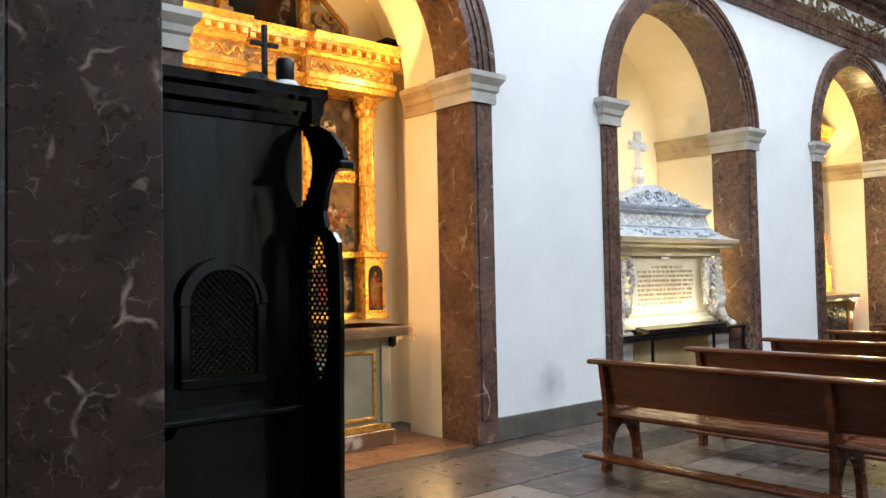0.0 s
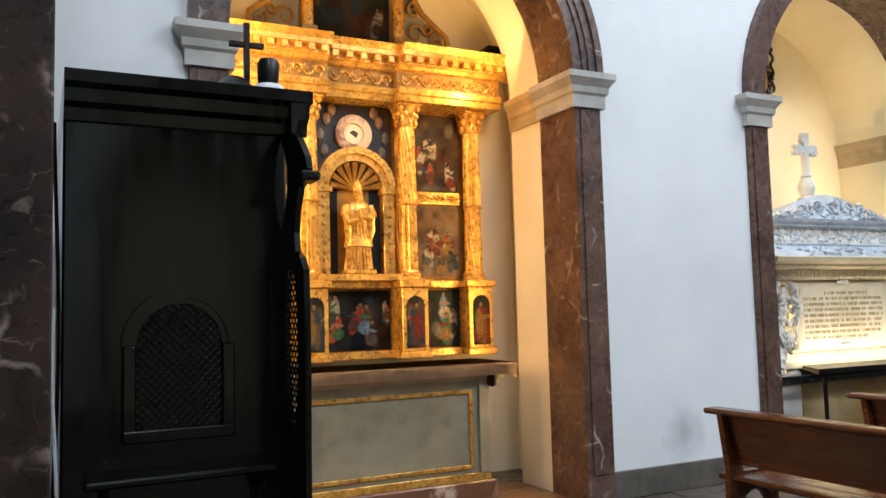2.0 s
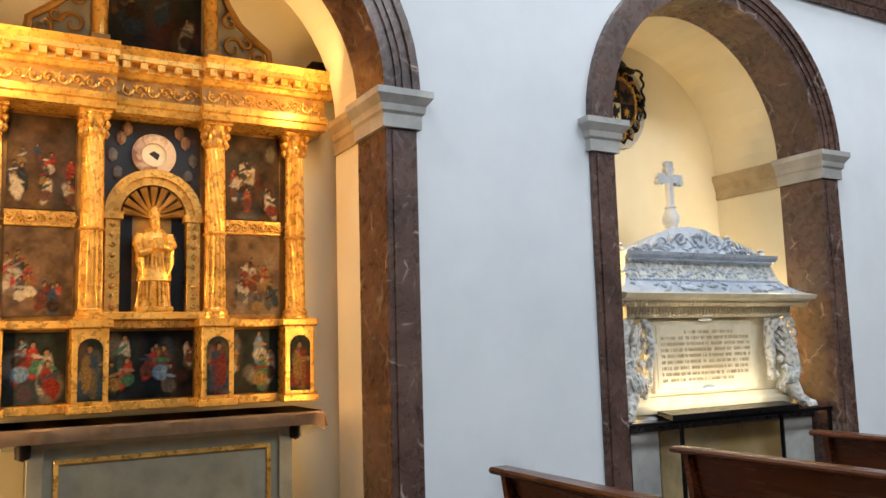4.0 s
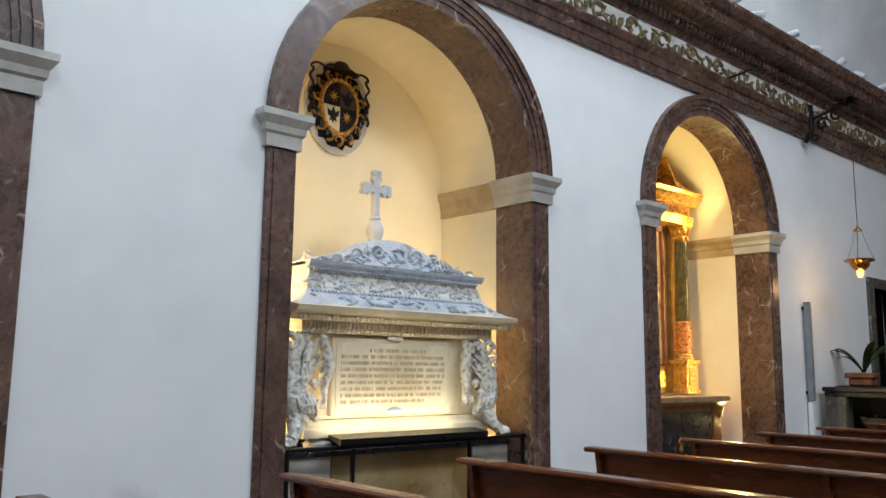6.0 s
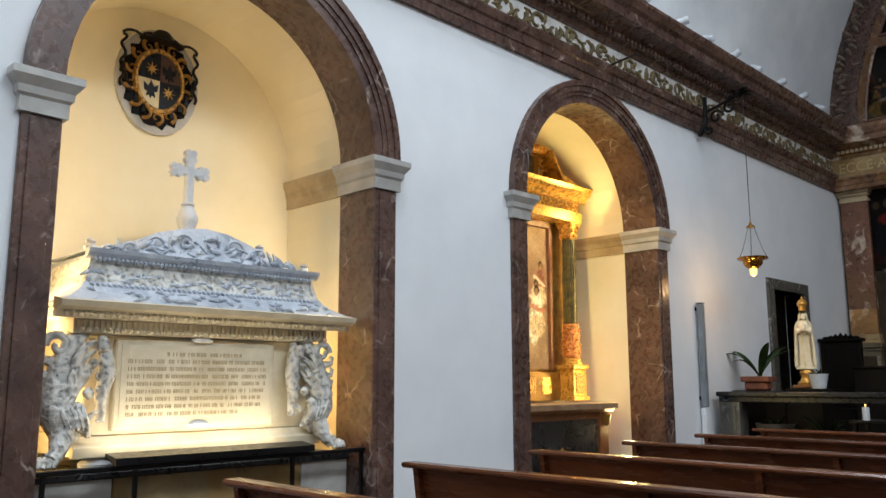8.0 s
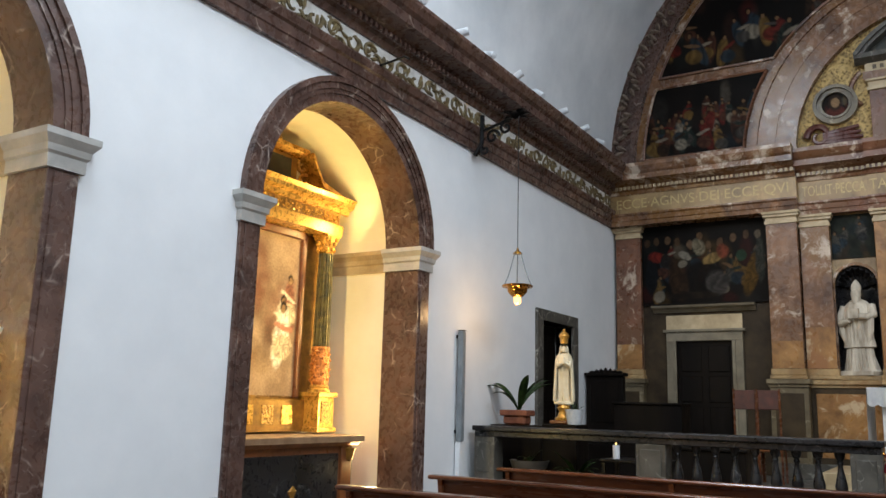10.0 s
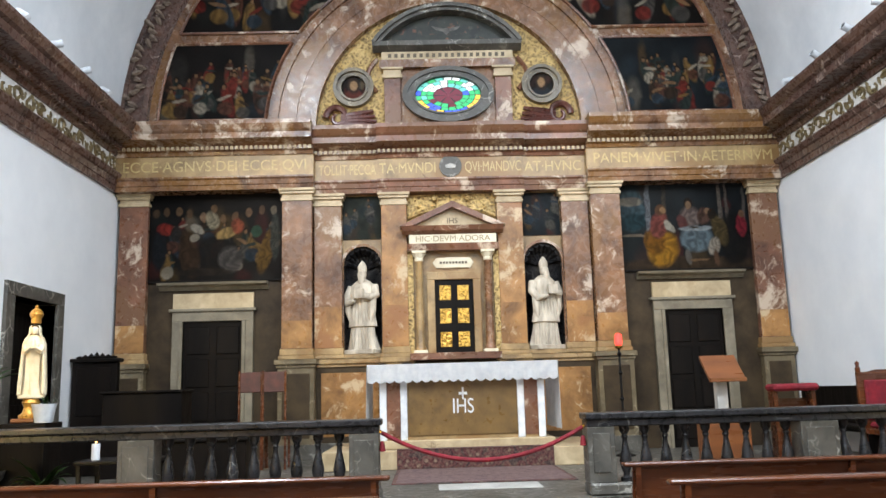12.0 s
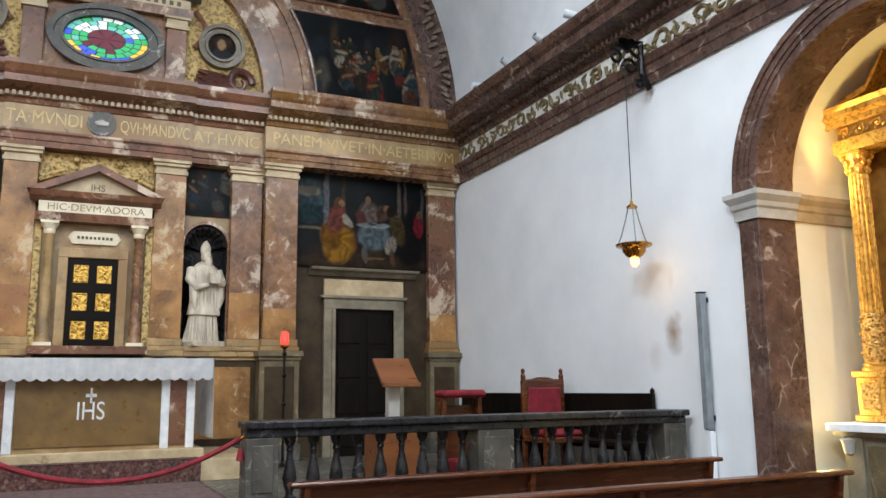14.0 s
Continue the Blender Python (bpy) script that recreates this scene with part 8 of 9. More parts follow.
def column_retable(cx, yp, s, off, zb, z1, z2, ztop, seed, gilt, label):
    """Altarpiece on plane yp facing -s along y: columns at +-off, painting between, entablature z2 to ztop, open crest."""
    def q(u, z, d=0.0):
        return (cx + u, yp - s * d, z)

    def qb(bm, u0, u1, d0, d1, z0, z1_, b=0.0):
        return box(bm, cx + u0, yp - s * d0, z0, cx + u1, yp - s * d1, z1_, b)
    n = (0, -s, 0)
    o = thing("column_retable", label, "retable", (cx, yp, 0), group="column retables")
    part("back_board", qb(bm_new(), -off - 0.22, off + 0.22, -0.1, 0.0, zb, z2), M_GOLDD, o)
    part("painting", qb(bm_new(), -off + 0.28, off - 0.28, 0.0, 0.025, zb + 0.42, z2 - 0.1), CANVAS_D, o, "large warm-toned altar painting")
    oil_picture("picture", lambda u, z, d: q(u, z, 0.025 + d), -off + 0.28, off - 0.28, zb + 0.42, z2 - 0.1, o, seed, [], WARM_G, dim=1.15, marks=throng(seed + 1, 7, 0.62, ("#b8785c", "#8a5642", "#d0b490", "#a8947a", "#e4d0b4", "#e8dcc8")))
    bm = bm_new()
    for sx in (-1, 1):
        qb(bm, sx * (off - 0.30), sx * (off - 0.22), 0.0, 0.07, zb + 0.40, z2 - 0.05, 0.01)
    qb(bm, -off + 0.22, off - 0.22, 0.0, 0.07, z2 - 0.10, z2, 0.01)
    part("painting_frame", bm, M_WOODL, o, "brown moulded frame")
    part("predella", qb(bm_new(), -off - 0.05, off + 0.05, 0.0, 0.10, zb, zb + 0.38, 0.006), M_GOLDD, o)
    for k in range(4):
        u = -off + 0.30 + (2 * off - 0.60) * (k + 0.5) / 4
        part("predella_panel", qb(bm_new(), u - 0.10, u + 0.10, 0.10, 0.115, zb + 0.09, zb + 0.31, 0.006), M_GOLD if k % 2 else M_GOLDC, o)
    for sx in (-1, 1):
        u = sx * off
        bm = qb(bm_new(), u - 0.15, u + 0.15, 0.0, 0.32, zb + 0.05, zb + 0.42, 0.006)
        qb(bm, u - 0.18, u + 0.18, 0.0, 0.35, zb, zb + 0.06, 0.008)
        qb(bm, u - 0.18, u + 0.18, 0.0, 0.35, zb + 0.42, zb + 0.48, 0.008)
        p = part("pedestal", bm, M_GOLD, o)
        part("pedestal_panel", qb(bm_new(), u - 0.10, u + 0.10, 0.32, 0.335, zb + 0.11, zb + 0.37, 0.006), M_GOLDC, p)
        c = (cx + u, yp - s * 0.19)
        zc = zb + 0.48
        bm = lathe(bm_new(), [(0.14, 0), (0.14, 0.03), (0.12, 0.045), (0.125, 0.07), (0.105, 0.09)], (c[0], c[1], zc), 18)
        part("column_base", bm, M_GOLD, o, smooth=True)
        # lower third carved, upper part fluted
        bm = bm_new()
        lathe(bm, [(0.105, 0), (0.115, 0.04), (0.112, 0.42), (0.118, 0.44), (0.105, 0.47)], (c[0], c[1], zc + 0.09), 20)
        for i in range(26):
            a = 2.4 * i
            lathe(bm, [(0, -0.03), (0.03, 0), (0, 0.035)], (c[0] + 0.112 * math.cos(a), c[1] + 0.112 * math.sin(a), zc + 0.13 + 0.38 * i / 26), 6)
        part("carved_drum", bm, gilt, o, "carved lower drum of the column")
        bm = bm_new()
        shaft(bm, c[0], c[1], zc + 0.55, z2 - 0.24, 0.102, 16, 0, 0.13)
        part("column", bm, M_GOLD if gilt is M_GOLDC else M_DKCOL, o, "fluted column", True)
        bm = bm_new()
        corinthian(bm, c[0], c[1], z2 - 0.24, 0.095, 0.24)
        part("capital", bm, M_GOLD, o, smooth=True)
    h = ztop - z2
    bm = run(qb(bm_new(), -off - 0.14, off + 0.14, -0.1, 0.28, z2, z2 + h * 0.28), [(0, z2), (0.03, z2), (0.05, z2 + h * 0.28), (0, z2 + h * 0.28)], q(-off - 0.16, 0, 0.28), q(off + 0.16, 0, 0.28), n)
    part("architrave", bm, M_GOLD, o)
    fz = part("frieze", qb(bm_new(), -off - 0.13, off + 0.13, -0.1, 0.28, z2 + h * 0.28, z2 + h * 0.62), M_GOLDD, o)
    bm = bm_new()
    scrolls(bm, lambda u, z, d: q(u, z, 0.28 + d), -off - 0.12, off + 0.12, z2 + h * 0.45, h * 0.3, 12, 0.016)
    part("frieze_scroll", bm, M_GOLD, fz)["kind"] = "stuff"
    bm = run(qb(bm_new(), -off - 0.15, off + 0.15, -0.1, 0.28, z2 + h * 0.62, ztop), [(0, z2 + h * 0.62), (0.04, z2 + h * 0.64), (0.05, z2 + h * 0.74), (0.12, z2 + h * 0.80), (0.13, z2 + h * 0.9), (0.17, ztop), (0, ztop)], q(-off - 0.27, 0, 0.28), q(off + 0.27, 0, 0.28), n)
    part("cornice", bm, M_GOLD, o)
    # crest: broken scroll pediment and a small upper field
    part("crest_panel", qb(bm_new(), -0.42, 0.42, 0.0, 0.10, ztop, ztop + 0.42), M_GOLDD, o)
    part("crest_painting", qb(bm_new(), -0.30, 0.30, 0.10, 0.115, ztop + 0.06, ztop + 0.38), CANVAS_A, o)
    bm = run(bm_new(), [(0, ztop + 0.42), (0.04, ztop + 0.43), (0.10, ztop + 0.48), (0.12, ztop + 0.53), (0, ztop + 0.53)], q(-0.52, 0, 0.10), q(0.52, 0, 0.10), n)
    part("crest_cornice", bm, M_GOLD, o)
    for sx in (-1, 1):
        bm = bm_new()
        rake = [(off + 0.24, 0.0), (off * 0.75, 0.10), (0.62, 0.24), (0.50, 0.42)]
        for (ua, za), (ub, zb_) in zip(rake, rake[1:]):
            prism(bm, [q(sx * ua, ztop + za, 0.0), q(sx * ub, ztop + zb_, 0.0), q(sx * ub, ztop + zb_ + 0.07, 0.0), q(sx * ua, ztop + za + 0.05, 0.0)], (0, -s * 0.30, 0))
        part("raking_cornice", bm, M_GOLD, o)
        bm = bm_new()
        for (cu, cz, r0, k) in ((0.58, 0.14, 0.13, 0.0), (0.80, 0.09, 0.09, 1.6), (0.52, 0.34, 0.09, 2.4)):
            pts = []
            for i in range(18):
                a = i / 17 * 7.2
                r = r0 * (1 - 0.11 * a)
                pts.append(q(sx * (cu + r * math.cos(a + k)), ztop + cz + r * math.sin(a + k), 0.09))
            tube(bm, pts, [0.032 - 0.001 * i for i in range(18)], 6)
        part("crest_volute", bm, M_GOLD, o, "gilded scroll volute", True)
    bm = bm_new()
    for i in range(7):
        a = math.pi * (i + 0.5) / 7
        tube(bm, [q(0, ztop + 0.52, 0.06), q(0.12 * math.cos(a), ztop + 0.52 + 0.10 * math.sin(a), 0.07), q(0.22 * math.cos(a), ztop + 0.52 + 0.17 * math.sin(a), 0.05)], [0.02, 0.035, 0.01], 6)
    part("crest_shell", bm, M_GOLD, o, "gilded shell on the crest", True)
    return o


def side_altar(cx, yf, yb, s, w, top, mats, label):
    o = thing("side_altar", label, "altar", (cx, yf, 0), group="side altars")
    lo, hi = min(yf, yb), max(yf, yb)
    part("body", box(bm_new(), cx - w + 0.10, yf + s * 0.08, 0.12, cx + w - 0.10, yb, top - 0.12), mats[0], o)
    part("plinth", box(bm_new(), cx - w + 0.05, yf + s * 0.04, 0, cx + w - 0.05, yb, 0.14, 0.01), mats[0], o)
    part("front_panel", box(bm_new(), cx - w + 0.34, yf + s * 0.06, 0.20, cx + w - 0.34, yf + s * 0.085, top - 0.20, 0.008), mats[1], o, "dark veined front panel")
    for sx in (-1, 1):
        part("corner_strip", box(bm_new(), cx + sx * (w - 0.30), yf + s * 0.05, 0.14, cx + sx * (w - 0.10), yf + s * 0.09, top - 0.12, 0.01), mats[0], o)
        bm = lathe(bm_new(), [(0, -0.09), (0.05, -0.06), (0.06, 0.02), (0.08, 0.07), (0, 0.09)], (cx + sx * (w - 0.16), yf + s * 0.05, top - 0.22), 10)
        part("carved_bracket", bm, mats[2], o, smooth=True)
    bm = run(box(bm_new(), cx - w, yf + s * 0.06, top - 0.12, cx + w, yb, top - 0.03), [(0, top - 0.12), (0.02, top - 0.12), (0.06, top - 0.06), (0.06, top - 0.03), (0, top - 0.03)], (cx - w, yf + s * 0.06, 0), (cx + w, yf + s * 0.06, 0), (0, -s, 0))
    part("table_slab", bm, mats[0], o)
    bm = box(bm_new(), cx - w - 0.03, yf - s * 0.02, top - 0.03, cx + w + 0.03, yb - s * 0.05, top, 0.01)
    box(bm, cx - w - 0.03, yf - s * 0.03, top - 0.075, cx + w + 0.03, yf - s * 0.015, top - 0.005, 0.004)
    part("cover", bm, mats[3], o, "cloth cover")
    cl = part("emblem", lathe(bm_new(), [(0, -0.10), (0.05, -0.05), (0.03, 0.0), (0.07, 0.06), (0, 0.12)], (cx, yf + s * 0.055, 0.5), 8, sy=0.3), mats[2], o, "small gilt emblem")
    return o


M_DKCOL = plain("dark_green_gilt_flutes", "#1c2018", "#7a6a3a", 10, 0.4, 0.25, 0.3)
M_ORNG = carved("orange_marbled_carving", "#8a4a1c", "#d88a44", 0.2, 0.4, 26)
YB3 = YL + 1.5
column_retable(ARCH_L[2], YB3 - 0.2, 1, 0.96, 1.16, 1.6, 3.62, 4.10, 81, M_ORNG, "gilded retable with fluted columns and a warm painting in the niche")
side_altar(ARCH_L[2], 5.98, YB3 - 0.1, 1, 1.12, 1.14, (M_WOODL, M_DARKM, M_GOLDD, M_MCLOTH), "brown wooden side altar with dark veined front")
YB4 = YR - 1.5
column_retable(ARCH_R[2], YB4 + 0.35, -1, 0.98, 1.16, 1.75, 3.84, 4.30, 83, M_GOLDC, "bright gilded retable with fluted columns in the niche")
side_altar(ARCH_R[2], -6.95, YB4 + 0.1, -1, 1.25, 1.15, (M_GREYT, M_OLIVEM, M_IMPOST, M_CLOTH), "grey stone side altar with white linen cover")

# ---- confessional ----
co = thing("confessional", "black-green wooden confessional with arched lattice grille and scrolled side wing", "confessional", (1.7, 4.2, 0))
X0, X1, Y0, Y1 = 1.28, 2.19, 3.61, 4.85
part("body", box(bm_new(), X0, Y0, 0, X1, Y1, 2.36, 0.01), M_BLACKW, co)
CP = [(0, 2.34), (0.02, 2.34), (0.03, 2.39), (0.06, 2.41), (0.07, 2.46), (0.10, 2.48), (0.10, 2.53), (0, 2.53)]
bm = run(box(bm_new(), X0, Y0, 2.36, X1, Y1, 2.53), CP, (X0, Y0, 0), (X1 + 0.09, Y0, 0), (0, -1, 0))
run(bm, CP, (X1, Y0 - 0.09, 0), (X1, Y1, 0), (1, 0, 0))
part("cornice", bm, M_BLACKW, co)
gx, gz = 1.725, 1.43
gr = part("grille_frame", arc_band(bm_new(), (gx, Y0, gz), 0.17, 0.215, (1, 0, 0), (0, -1, 0), 0.03, seg=20, grooves=((0.195, 0.225, 0.045),)), M_BLACKW, co, "arched grille frame")
bm = bm_new()
for s in (-1, 1):
    box(bm, gx + s * 0.17, Y0 - 0.04, 1.06, gx + s * 0.222, Y0, gz, 0.006)
box(bm, gx - 0.222, Y0 - 0.045, 1.04, gx + 0.222, Y0, 1.09, 0.006)
part("grille_sides", bm, M_BLACKW, gr)
# thin black sheet on the closed panel, standing for the dark behind the lattice
part("grille_hole", box(bm_new(), gx - 0.17, Y0 - 0.004, 1.09, gx + 0.17, Y0 - 0.001, gz + 0.15), M_BLACK, gr)
for k in range(-15, 16):
    for s in (-1, 1):
        p0, p1 = None, None
        for i in range(61):
            u = -0.17 + 0.34 * i / 60
            z = 1.26 + s * u + k * 0.034
            inside = 1.09 < z < gz + math.sqrt(max(0.17 ** 2 - u * u, 0))
            if inside:
                p0 = p0 or (gx + u, z)
                p1 = (gx + u, z)
        if p0 and abs(p1[0] - p0[0]) > 0.02:
            d = 0.010 if s > 0 else 0.016
            part("lattice_bar", tube(bm_new(), [(p0[0], Y0 - d, p0[1]), (p1[0], Y0 - d, p1[1])], 0.0055, 4), M_BLACKW, gr)
led = part("arm_ledge", box(bm_new(), 1.36, Y0 - 0.16, 0.895, 2.10, Y0, 0.925, 0.008), M_BLACKW, co)
for x in (1.42, 2.02):
    part("ledge_bracket", prism(bm_new(), [(x, Y0, 0.75), (x, Y0, 0.895), (x, Y0 - 0.13, 0.895), (x, Y0 - 0.10, 0.85), (x, Y0 - 0.03, 0.82)], (0.03, 0, 0)), M_BLACKW, led)
part("base_board", box(bm_new(), X0, Y0 - 0.03, 0, X1, Y0, 0.16, 0.006), M_BLACKW, co)
part("kneeling_step", box(bm_new(), 1.30, Y0 - 0.34, 0, 2.16, Y0 - 0.03, 0.18, 0.01), M_BLACKW, co)
# wing board in profile with an oval of small pierced holes
edge = [(0.0, 0.36), (0.30, 0.36), (0.7, 0.37), (1.0, 0.375), (1.3, 0.385), (1.55, 0.385), (1.72, 0.375), (1.77, 0.33), (1.80, 0.265), (1.88, 0.25), (1.98, 0.28), (2.06, 0.33), (2.075, 0.41), (2.12, 0.44), (2.17, 0.42), (2.22, 0.37), (2.27, 0.31), (2.31, 0.22), (2.33, 0.10)]
wb = bm_new()
XW = (2.15, 2.175)


def edge_at(z):
    for (z0, a), (z1, b) in zip(edge, edge[1:]):
        if z0 <= z <= z1:
            return a + (b - a) * (z - z0) / (z1 - z0)
    return 0.0


oc, oa, obh = 0.185, 0.095, 0.36     # oval: middle out from the panel, half width, half height
zs = sorted({round(0.03 * i, 3) for i in range(81)} | {z for z, _ in edge})
for z0, z1 in zip(zs, zs[1:]):
    if z1 - z0 < 1e-4:
        continue
    zm = (z0 + z1) / 2
    e0, e1 = edge_at(z0), edge_at(z1)
    h = (zm - 1.41) / obh
    gap = oa * math.sqrt(1 - h * h) if abs(h) < 1 else 0.0
    back = 0.0 if not 1.90 < zm < 2.34 else 0.15 * math.sin((zm - 1.90) / 0.44 * math.pi) ** 0.7
    spans = [((back, e0), (back, e1))] if gap < 0.012 else [((back, oc - gap), (back, oc - gap)), ((oc + gap, e0), (oc + gap, e1))]
    for (a0, b0), (a1, b1) in spans:
        prism(wb, [(XW[0], Y0 - a0, z0), (XW[0], Y0 - b0, z0), (XW[0], Y0 - b1, z1), (XW[0], Y0 - a1, z1)], (XW[1] - XW[0], 0, 0))
wing = part("wing_board", wb, M_BLACKW, co, "scrolled black side wing")
bm = bm_new()
for k in range(31):
    z = 1.41 - obh + (2 * obh) * (k + 0.5) / 31
    h = (z - 1.41) / obh
    g = oa * math.sqrt(max(0.0, 1 - h * h))
    box(bm, 2.161, Y0 - oc - g, z - 0.0045, 2.164, Y0 - oc + g, z + 0.0045)
    for i in range(-3, 4):
        u = (i + 0.5 * (k % 2)) * 0.046
        if abs(u) < g:
            box(bm, 2.161, Y0 - oc + u - 0.009, z + 0.0045, 2.164, Y0 - oc + u + 0.009, z + 0.0190)
o = part("pierced_screen", bm, M_BLACKW, wing)
o["kind"] = "stuff"
part("wing_cap", box(bm_new(), 2.12, Y0 - 0.455, 2.07, 2.205, Y0 - 0.34, 2.11, 0.01), M_BLACKW, wing)
# loose cables down the back edge of the panel
for dy, zz, mt in ((0.02, 1.55, M_SPOT), (0.05, 2.30, M_BLACK)):
    pts = [(X0 - 0.02 - 0.012 * math.sin(7 * k / 12 + dy * 40), Y0 + dy, zz * (1 - k / 12) + 0.04) for k in range(13)]
    solid("cable", tube(bm_new(), pts, 0.008, 6), mt, "thin loose cable hanging down the edge of the confessional", "cable", smooth=True)
# cross and a small camera dome on top of the confessional
cr = thing("wooden_cross", "thin black wooden cross on top of the confessional", "cross", (2.05, 3.75, 2.53))
part("upright", box(bm_new(), 2.035, 3.735, 2.53, 2.06, 3.765, 2.89, 0.003), M_BLACK, cr)
for sx in (-1, 1):
    part("arm", box(bm_new(), 2.0475 + sx * 0.0125, 3.737, 2.775, 2.0475 + sx * 0.08, 3.763, 2.80, 0.003), M_BLACK, cr)
part("foot", lathe(bm_new(), [(0.12, 0), (0.12, 0.03), (0.05, 0.09), (0.03, 0.10), (0, 0.10)], (1.99, 3.75, 2.53), 12), M_BLACK, cr, smooth=True)
cm = thing("camera_dome", "small white and black dome camera standing on the confessional", "camera", (2.13, 3.68, 2.53))
part("base", lathe(bm_new(), [(0.075, 0), (0.078, 0.03), (0.06, 0.055), (0, 0.06)], (2.13, 3.68, 2.53), 16), M_SPOT, cm, smooth=True)
part("head", lathe(bm_new(), [(0.045, 0), (0.05, 0.03), (0.05, 0.10), (0.04, 0.12), (0, 0.12)], (2.13, 3.68, 2.585), 14), M_BLACK, cm, "black head", True)
# ---- lamps, projectors and fixtures on the long walls ----


def hanging_lamp(x, yf, s, reach, watts):
    """Oil lamp on a long chain from a wrought iron bracket at the entablature; s: direction into the nave."""
    y = yf + s * reach
    br = thing("lamp_bracket", "black wrought iron scroll bracket fixed to the entablature", "bracket", (x, yf, 5.15), group="lamp brackets")
    bm = tube(bm_new(), [(x, yf + s * 0.16, 5.36), (x, y, 5.52)], 0.022, 6)
    tube(bm, [(x, yf + s * 0.06, 5.02), (x, yf + s * 0.17, 5.2), (x, yf + s * 0.17, 5.60)], 0.034, 6)
    part("arm", bm, M_IRON, br)
    for k, (c, r0) in enumerate((((yf + s * 0.34, 5.26), 0.11), ((yf + s * 0.55, 5.36), 0.10), ((yf + s * 0.22, 5.08), 0.07))):
        pts = []
        for i in range(18):
            a = i / 17 * 7.5
            r = r0 * (1 - 0.1 * a)
            pts.append((x, c[0] + s * r * math.cos(a + k), c[1] + r * math.sin(a + k)))
        part("scroll", tube(bm_new(), pts, 0.021, 6), M_IRON, br)
    bm = bm_new()
    for i in range(9):
        leaf(bm, (x, y - s * 0.05, 5.46), 6.28 * i / 9, 0.20, 0.18 - 0.03 * (i % 3), 0.08, 0.06)
    bmesh.ops.solidify(bm, geom=bm.faces[:], thickness=0.006)
    part("leaf_cluster", bm, M_IRON, br)
    la = thing("hanging_lamp", "brass hanging oil lamp with a glowing glass on three chains", "lamp", (x, y, 2.9), group="hanging lamps")
    part("cord", tube(bm_new(), [(x, y, 3.62), (x, y, 5.51)], 0.006, 5), M_IRON, la)
    part("canopy", lathe(bm_new(), [(0, 0.10), (0.015, 0.08), (0.02, 0.05), (0.06, 0.02), (0.065, 0.0), (0.0, 0.0)], (x, y, 3.54), 12), M_BRASS, la, smooth=True)
    for i in range(3):
        a = 2.1 * i + 0.5
        pts = [(x + r * math.cos(a), y + r * math.sin(a), z) for r, z in ((0.05, 3.54), (0.09, 3.40), (0.15, 3.22), (0.20, 3.12))]
        bm = tube(bm_new(), pts, 0.008, 5)
        part("chain", bm, M_GREYBOX, la)
    part("bowl", lathe(bm_new(), [(0.20, 0.0), (0.208, 0.025), (0.19, 0.032), (0.165, -0.005), (0.135, -0.015), (0.13, -0.06), (0.10, -0.10), (0.075, -0.12), (0.06, -0.13), (0.05, -0.05), (0.16, 0.005)], (x, y, 3.09), 22), M_BRASS, la, smooth=True)
    part("glass", lathe(bm_new(), [(0.045, 0.02), (0.05, -0.05), (0.045, -0.09), (0.02, -0.12), (0, -0.12)], (x, y, 2.98), 14), M_BULB, la, "glowing glass cup", True)
    d = bpy.data.lights.new("oil_lamp_light", "POINT")
    d.energy, d.color, d.shadow_soft_size = watts, (1.0, 0.62, 0.28), 0.06
    o = new("oil_lamp_light", d)
    o.location = (x, y, 2.77)


hanging_lamp(16.35, YL, -1, 0.75, 15)
hanging_lamp(16.72, YR, 1, 0.42, 1.8)


def projector(x, yf, s, az, tilt):
    o = thing("projector", "small white cylindrical spotlight standing on the cornice", "spotlight", m=pose(x, yf + s * 0.40, ZC, 0, 0, az), group="spotlights on the cornice")
    part("foot", box(bm_new(), -0.05, -0.04, 0, 0.05, 0.04, 0.02, 0.004), M_SPOT, o)
    part("yoke", tube(bm_new(), [(0, 0, 0.02), (0, 0, 0.08)], 0.012, 6), M_SPOT, o)
    bm = lathe(bm_new(), [(0.0, -0.12), (0.045, -0.11), (0.055, -0.08), (0.055, 0.10), (0.048, 0.10), (0.045, 0.085)], (0, 0, 0), 14)
    bmesh.ops.rotate(bm, verts=bm.verts, cent=(0, 0, 0), matrix=Matrix.Rotation(radians(tilt), 3, "Y"))
    bmesh.ops.translate(bm, verts=bm.verts, vec=(0, 0, 0.13))
    part("housing", bm, M_SPOT, o, smooth=True)
    bm = lathe(bm_new(), [(0.05, 0.086), (0.0, 0.08)], (0, 0, 0), 14)
    bmesh.ops.rotate(bm, verts=bm.verts, cent=(0, 0, 0), matrix=Matrix.Rotation(radians(tilt), 3, "Y"))
    bmesh.ops.translate(bm, verts=bm.verts, vec=(0, 0, 0.13))
    part("lens", bm, M_BLACK, o, "dark glass front")
    return o


rnd = random.Random(12)
for i in range(15):
    x = 8.4 + i * 0.86
    projector(x + rnd.uniform(-0.12, 0.12), YL, -1, rnd.choice((-60, -75, -100, 70)), rnd.uniform(55, 75))
    projector(x + rnd.uniform(-0.12, 0.12), YR, 1, rnd.choice((60, 75, 100, -70)), rnd.uniform(55, 75))

# iron hooks and an old rod on the north architrave
for x in (13.9,):
    bm = tube(bm_new(), [(x, YL - 0.1, 5.42), (x, YL - 0.5, 5.46), (x, YL - 0.56, 5.42)], 0.014, 6)
    solid("iron_hook", bm, M_IRON, "short black iron hook on the entablature", "hook")


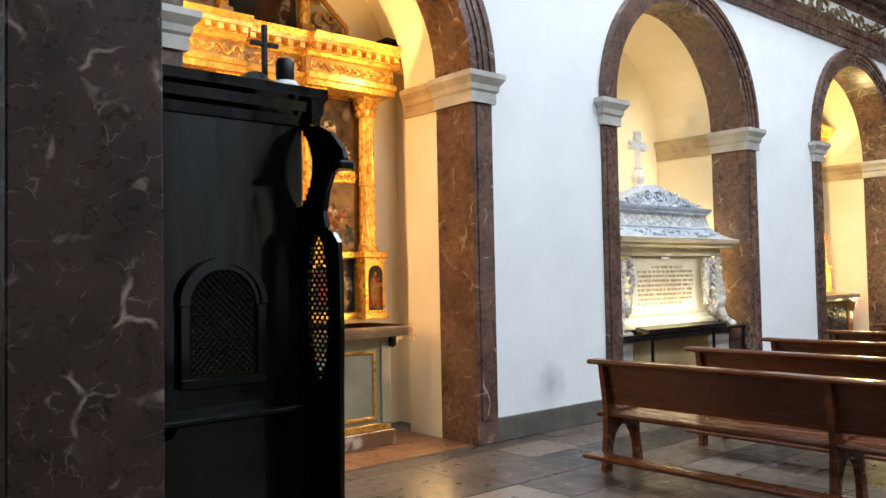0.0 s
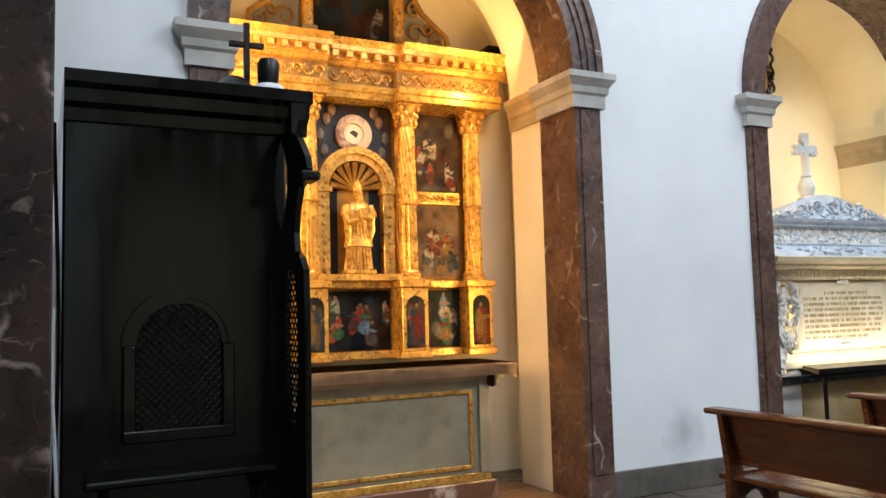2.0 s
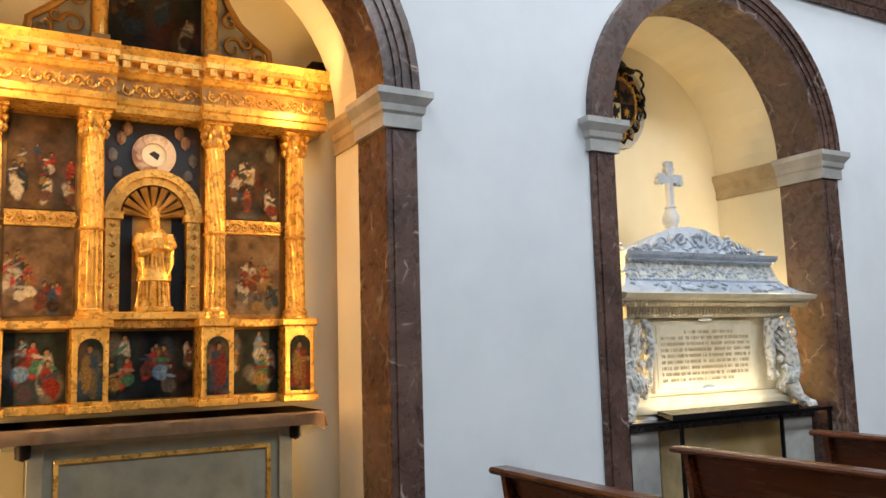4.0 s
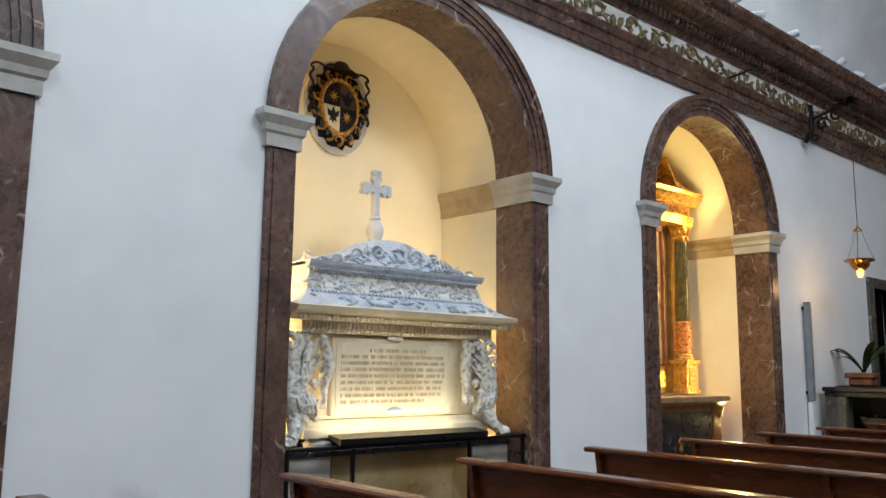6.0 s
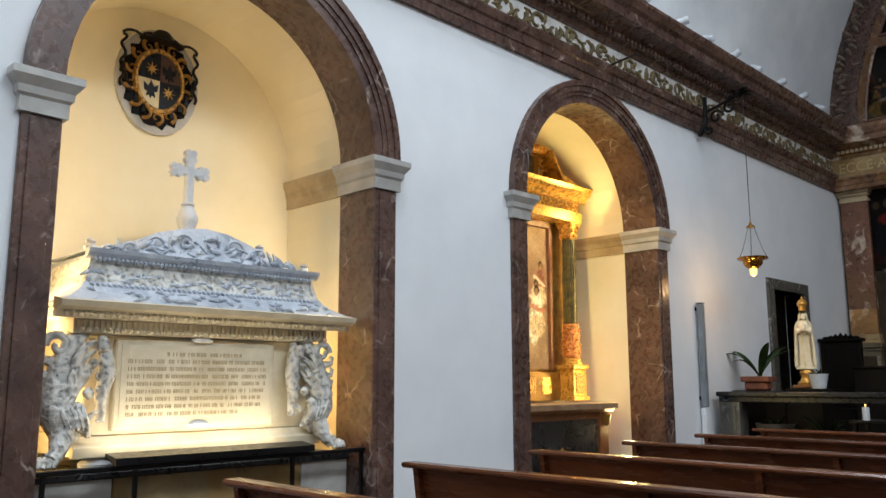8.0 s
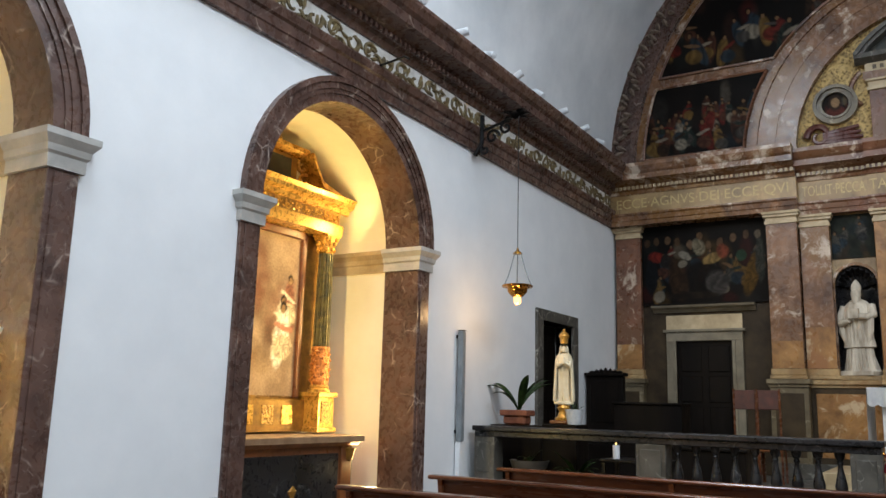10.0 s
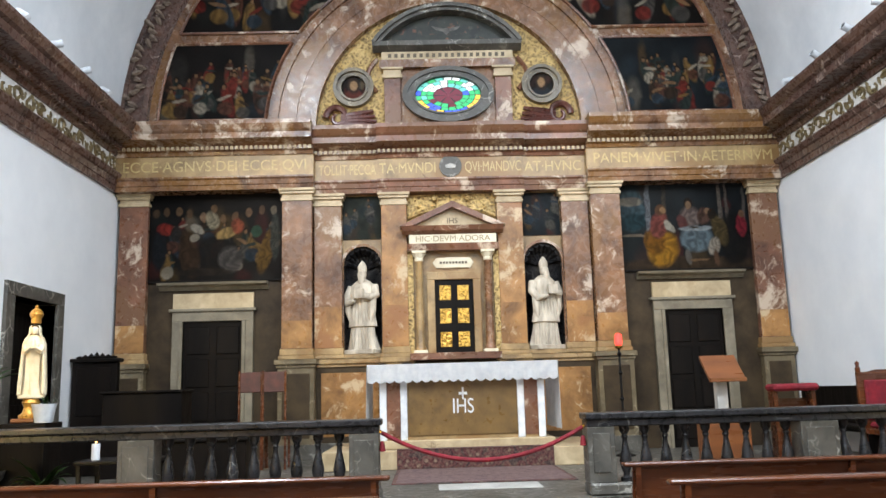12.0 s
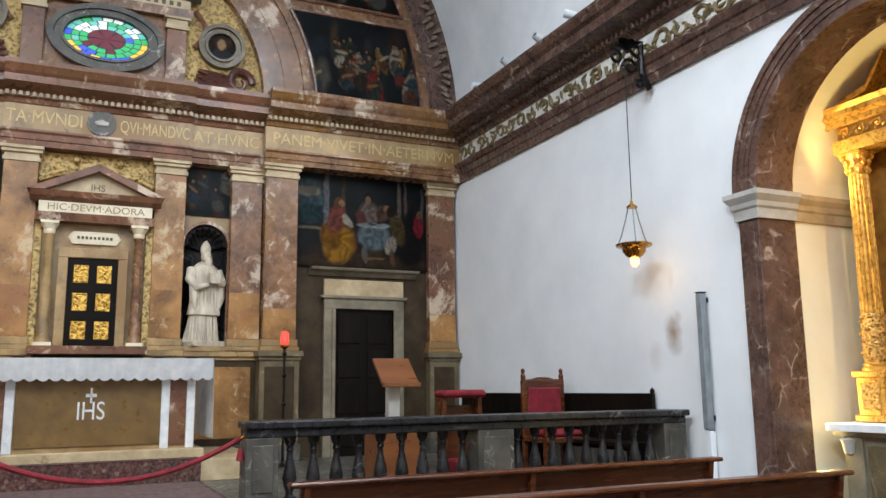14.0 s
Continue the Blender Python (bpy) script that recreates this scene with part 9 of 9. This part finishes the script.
def column_speaker(x, yf, s, z0, z1):
    o = thing("column_speaker", "slim grey column loudspeaker fixed to the white wall", "loudspeaker", (x, yf, z0), group="column speakers")
    part("housing", box(bm_new(), x - 0.042, yf + s * 0.03, z0, x + 0.042, yf + s * 0.11, z1, 0.012), M_GREYBOX, o)
    part("grille", box(bm_new(), x - 0.034, yf + s * 0.108, z0 + 0.02, x + 0.034, yf + s * 0.115, z1 - 0.02), M_GREYBOX, o, "grey grille cloth")
    for z in (z0 + 0.1, z1 - 0.1):
        part("bracket", box(bm_new(), x - 0.03, yf, z, x + 0.03, yf + s * 0.03, z + 0.05), M_IRON, o)
    part("end_cap", box(bm_new(), x - 0.044, yf + s * 0.028, z1, x + 0.044, yf + s * 0.117, z1 + 0.012, 0.003), M_BLACK, o)
    part("lower_box", box(bm_new(), x - 0.04, yf + s * 0.02, z0 - 0.62, x + 0.04, yf + s * 0.09, z0 - 0.01, 0.01), M_WALL, o, "white cable cover")


column_speaker(16.07, YL, -1, 1.06, 2.50)
column_speaker(16.08, YR, 1, 1.06, 2.50)

# side door in the north wall
sd = thing("door_3", "dark open side doorway framed in grey stone", "door", (19.35, YL, 0), kind="structure")
for x0, x1 in ((18.50, 18.72), (19.98, 20.18)):
    part("door_jamb", box(bm_new(), x0, YL - 0.05, 0, x1, YL + 0.30, 2.92, 0.006), M_GREYM, sd)
part("lintel", box(bm_new(), 18.50, YL - 0.05, 2.92, 20.18, YL + 0.30, 3.10, 0.006), M_GREYM, sd)
leafo = part("door_leaf", box(bm_new(), 18.72, YL + 0.30, 0, 19.98, YL + 0.35, 2.92), M_DOORW, sd)
for i in range(2):
    for z0, z1 in ((0.6, 1.5), (1.65, 2.75)):
        part("door_panel", box(bm_new(), 18.80 + 0.62 * i, YL + 0.285, z0, 19.30 + 0.62 * i, YL + 0.30, z1, 0.008), M_DOORW, leafo)
# ---- stone slabs of the nave floor ----
m, nt, b = material("worn_grey_stone_slabs")
oi = nt.nodes.new("ShaderNodeObjectInfo")
ge = nt.nodes.new("ShaderNodeNewGeometry")
ad = node(nt, "ShaderNodeMath", op="ADD")
nt.links.new(oi.outputs["Random"], ad.inputs[0])
nt.links.new(ge.outputs["Random Per Island"], ad.inputs[1])
fr = node(nt, "ShaderNodeMath", op="FRACT")
nt.links.new(ad.outputs[0], fr.inputs[0])
tone = ramp(nt, fr.outputs[0], [(0.0, lin("#3e3a38")), (0.3, lin("#6e6258")), (0.55, lin("#8a7c70")), (0.8, lin("#54463c")), (1.0, lin("#9a8e84"))])
tc = nt.nodes.new("ShaderNodeTexCoord")
geo = ge.outputs["Position"]
grain = ramp(nt, noise_fac(nt, geo, 5, 8, 0.65), [(0.3, lin("#4a4440")), (0.72, lin("#c8beb2"))])
nt.links.new(mix(nt, 0.55, tone, mix(nt, 1.0, tone, grain, "MULTIPLY")), b.inputs["Base Color"])
nt.links.new(ramp(nt, noise_fac(nt, geo, 7, 5), [(0.3, (0.22,) * 3), (0.7, (0.5,) * 3)]), b.inputs["Roughness"])
bump(nt, b, noise_fac(nt, geo, 11, 6), 0.25, 0.012)
M_SLAB = m

unit = bm_new()
box(unit, -0.5, -0.5, -1.0, 0.5, 0.5, 0.0)
bmesh.ops.bevel(unit, geom=[e for e in unit.edges if all(v.co.z > -0.5 for v in e.verts)], offset=0.015, segments=1, affect="EDGES")
unit_mesh = mesh_of("paving_slab", unit, M_SLAB)
floor = bpy.data.objects["floor"]
fl0 = Vector(floor.location)
rnd = random.Random(77)
rest = bm_new()
y = YR
while y < YL - 0.05:
    w = min(rnd.choice((0.40, 0.46, 0.52)), YL - y)
    x = XB + rnd.uniform(0, 0.4)
    while x < 15.9:
        ln = min(rnd.uniform(0.45, 1.05), 15.94 - x)
        near = 2.6 < x < 10.5 and y > -0.3
        z = rnd.uniform(-0.004, 0.0)
        if near:
            o = new("paving_slab", unit_mesh)
            o.parent = floor
            o.location = Vector((x + ln / 2, y + w / 2, z)) - fl0
            o.scale = (ln - 0.008, w - 0.008, 0.03)
        else:
            box(rest, x + 0.004, y + 0.004, -0.03, x + ln - 0.004, y + w - 0.004, z)
        x += ln
    y += w
o = part("paving_rest", rest, M_SLAB, floor)
o["kind"] = "stuff"
# warm brown tiles inside the first chapel
M_TILE = plain("brown_red_floor_tiles", "#5a3a26", "#8a6244", 4, 0.35)
for cx, yf, s in ((ARCH_L[0], YL, 1),):
    nic = next(ob for ob in bpy.data.objects if ob.name.startswith("chapel_niche") and abs(ob.location.x - cx) < 0.1 and ob.location.y > 0)
    for i in range(9):
        for j in range(4):
            bm = box(bm_new(), cx - 1.38 + i * 0.308, yf + 0.02 + j * 0.25, -0.005, cx - 1.38 + (i + 1) * 0.308 - 0.006, yf + 0.02 + (j + 1) * 0.25 - 0.006, 0.006)
            part("floor_tile", bm, M_TILE, nic)
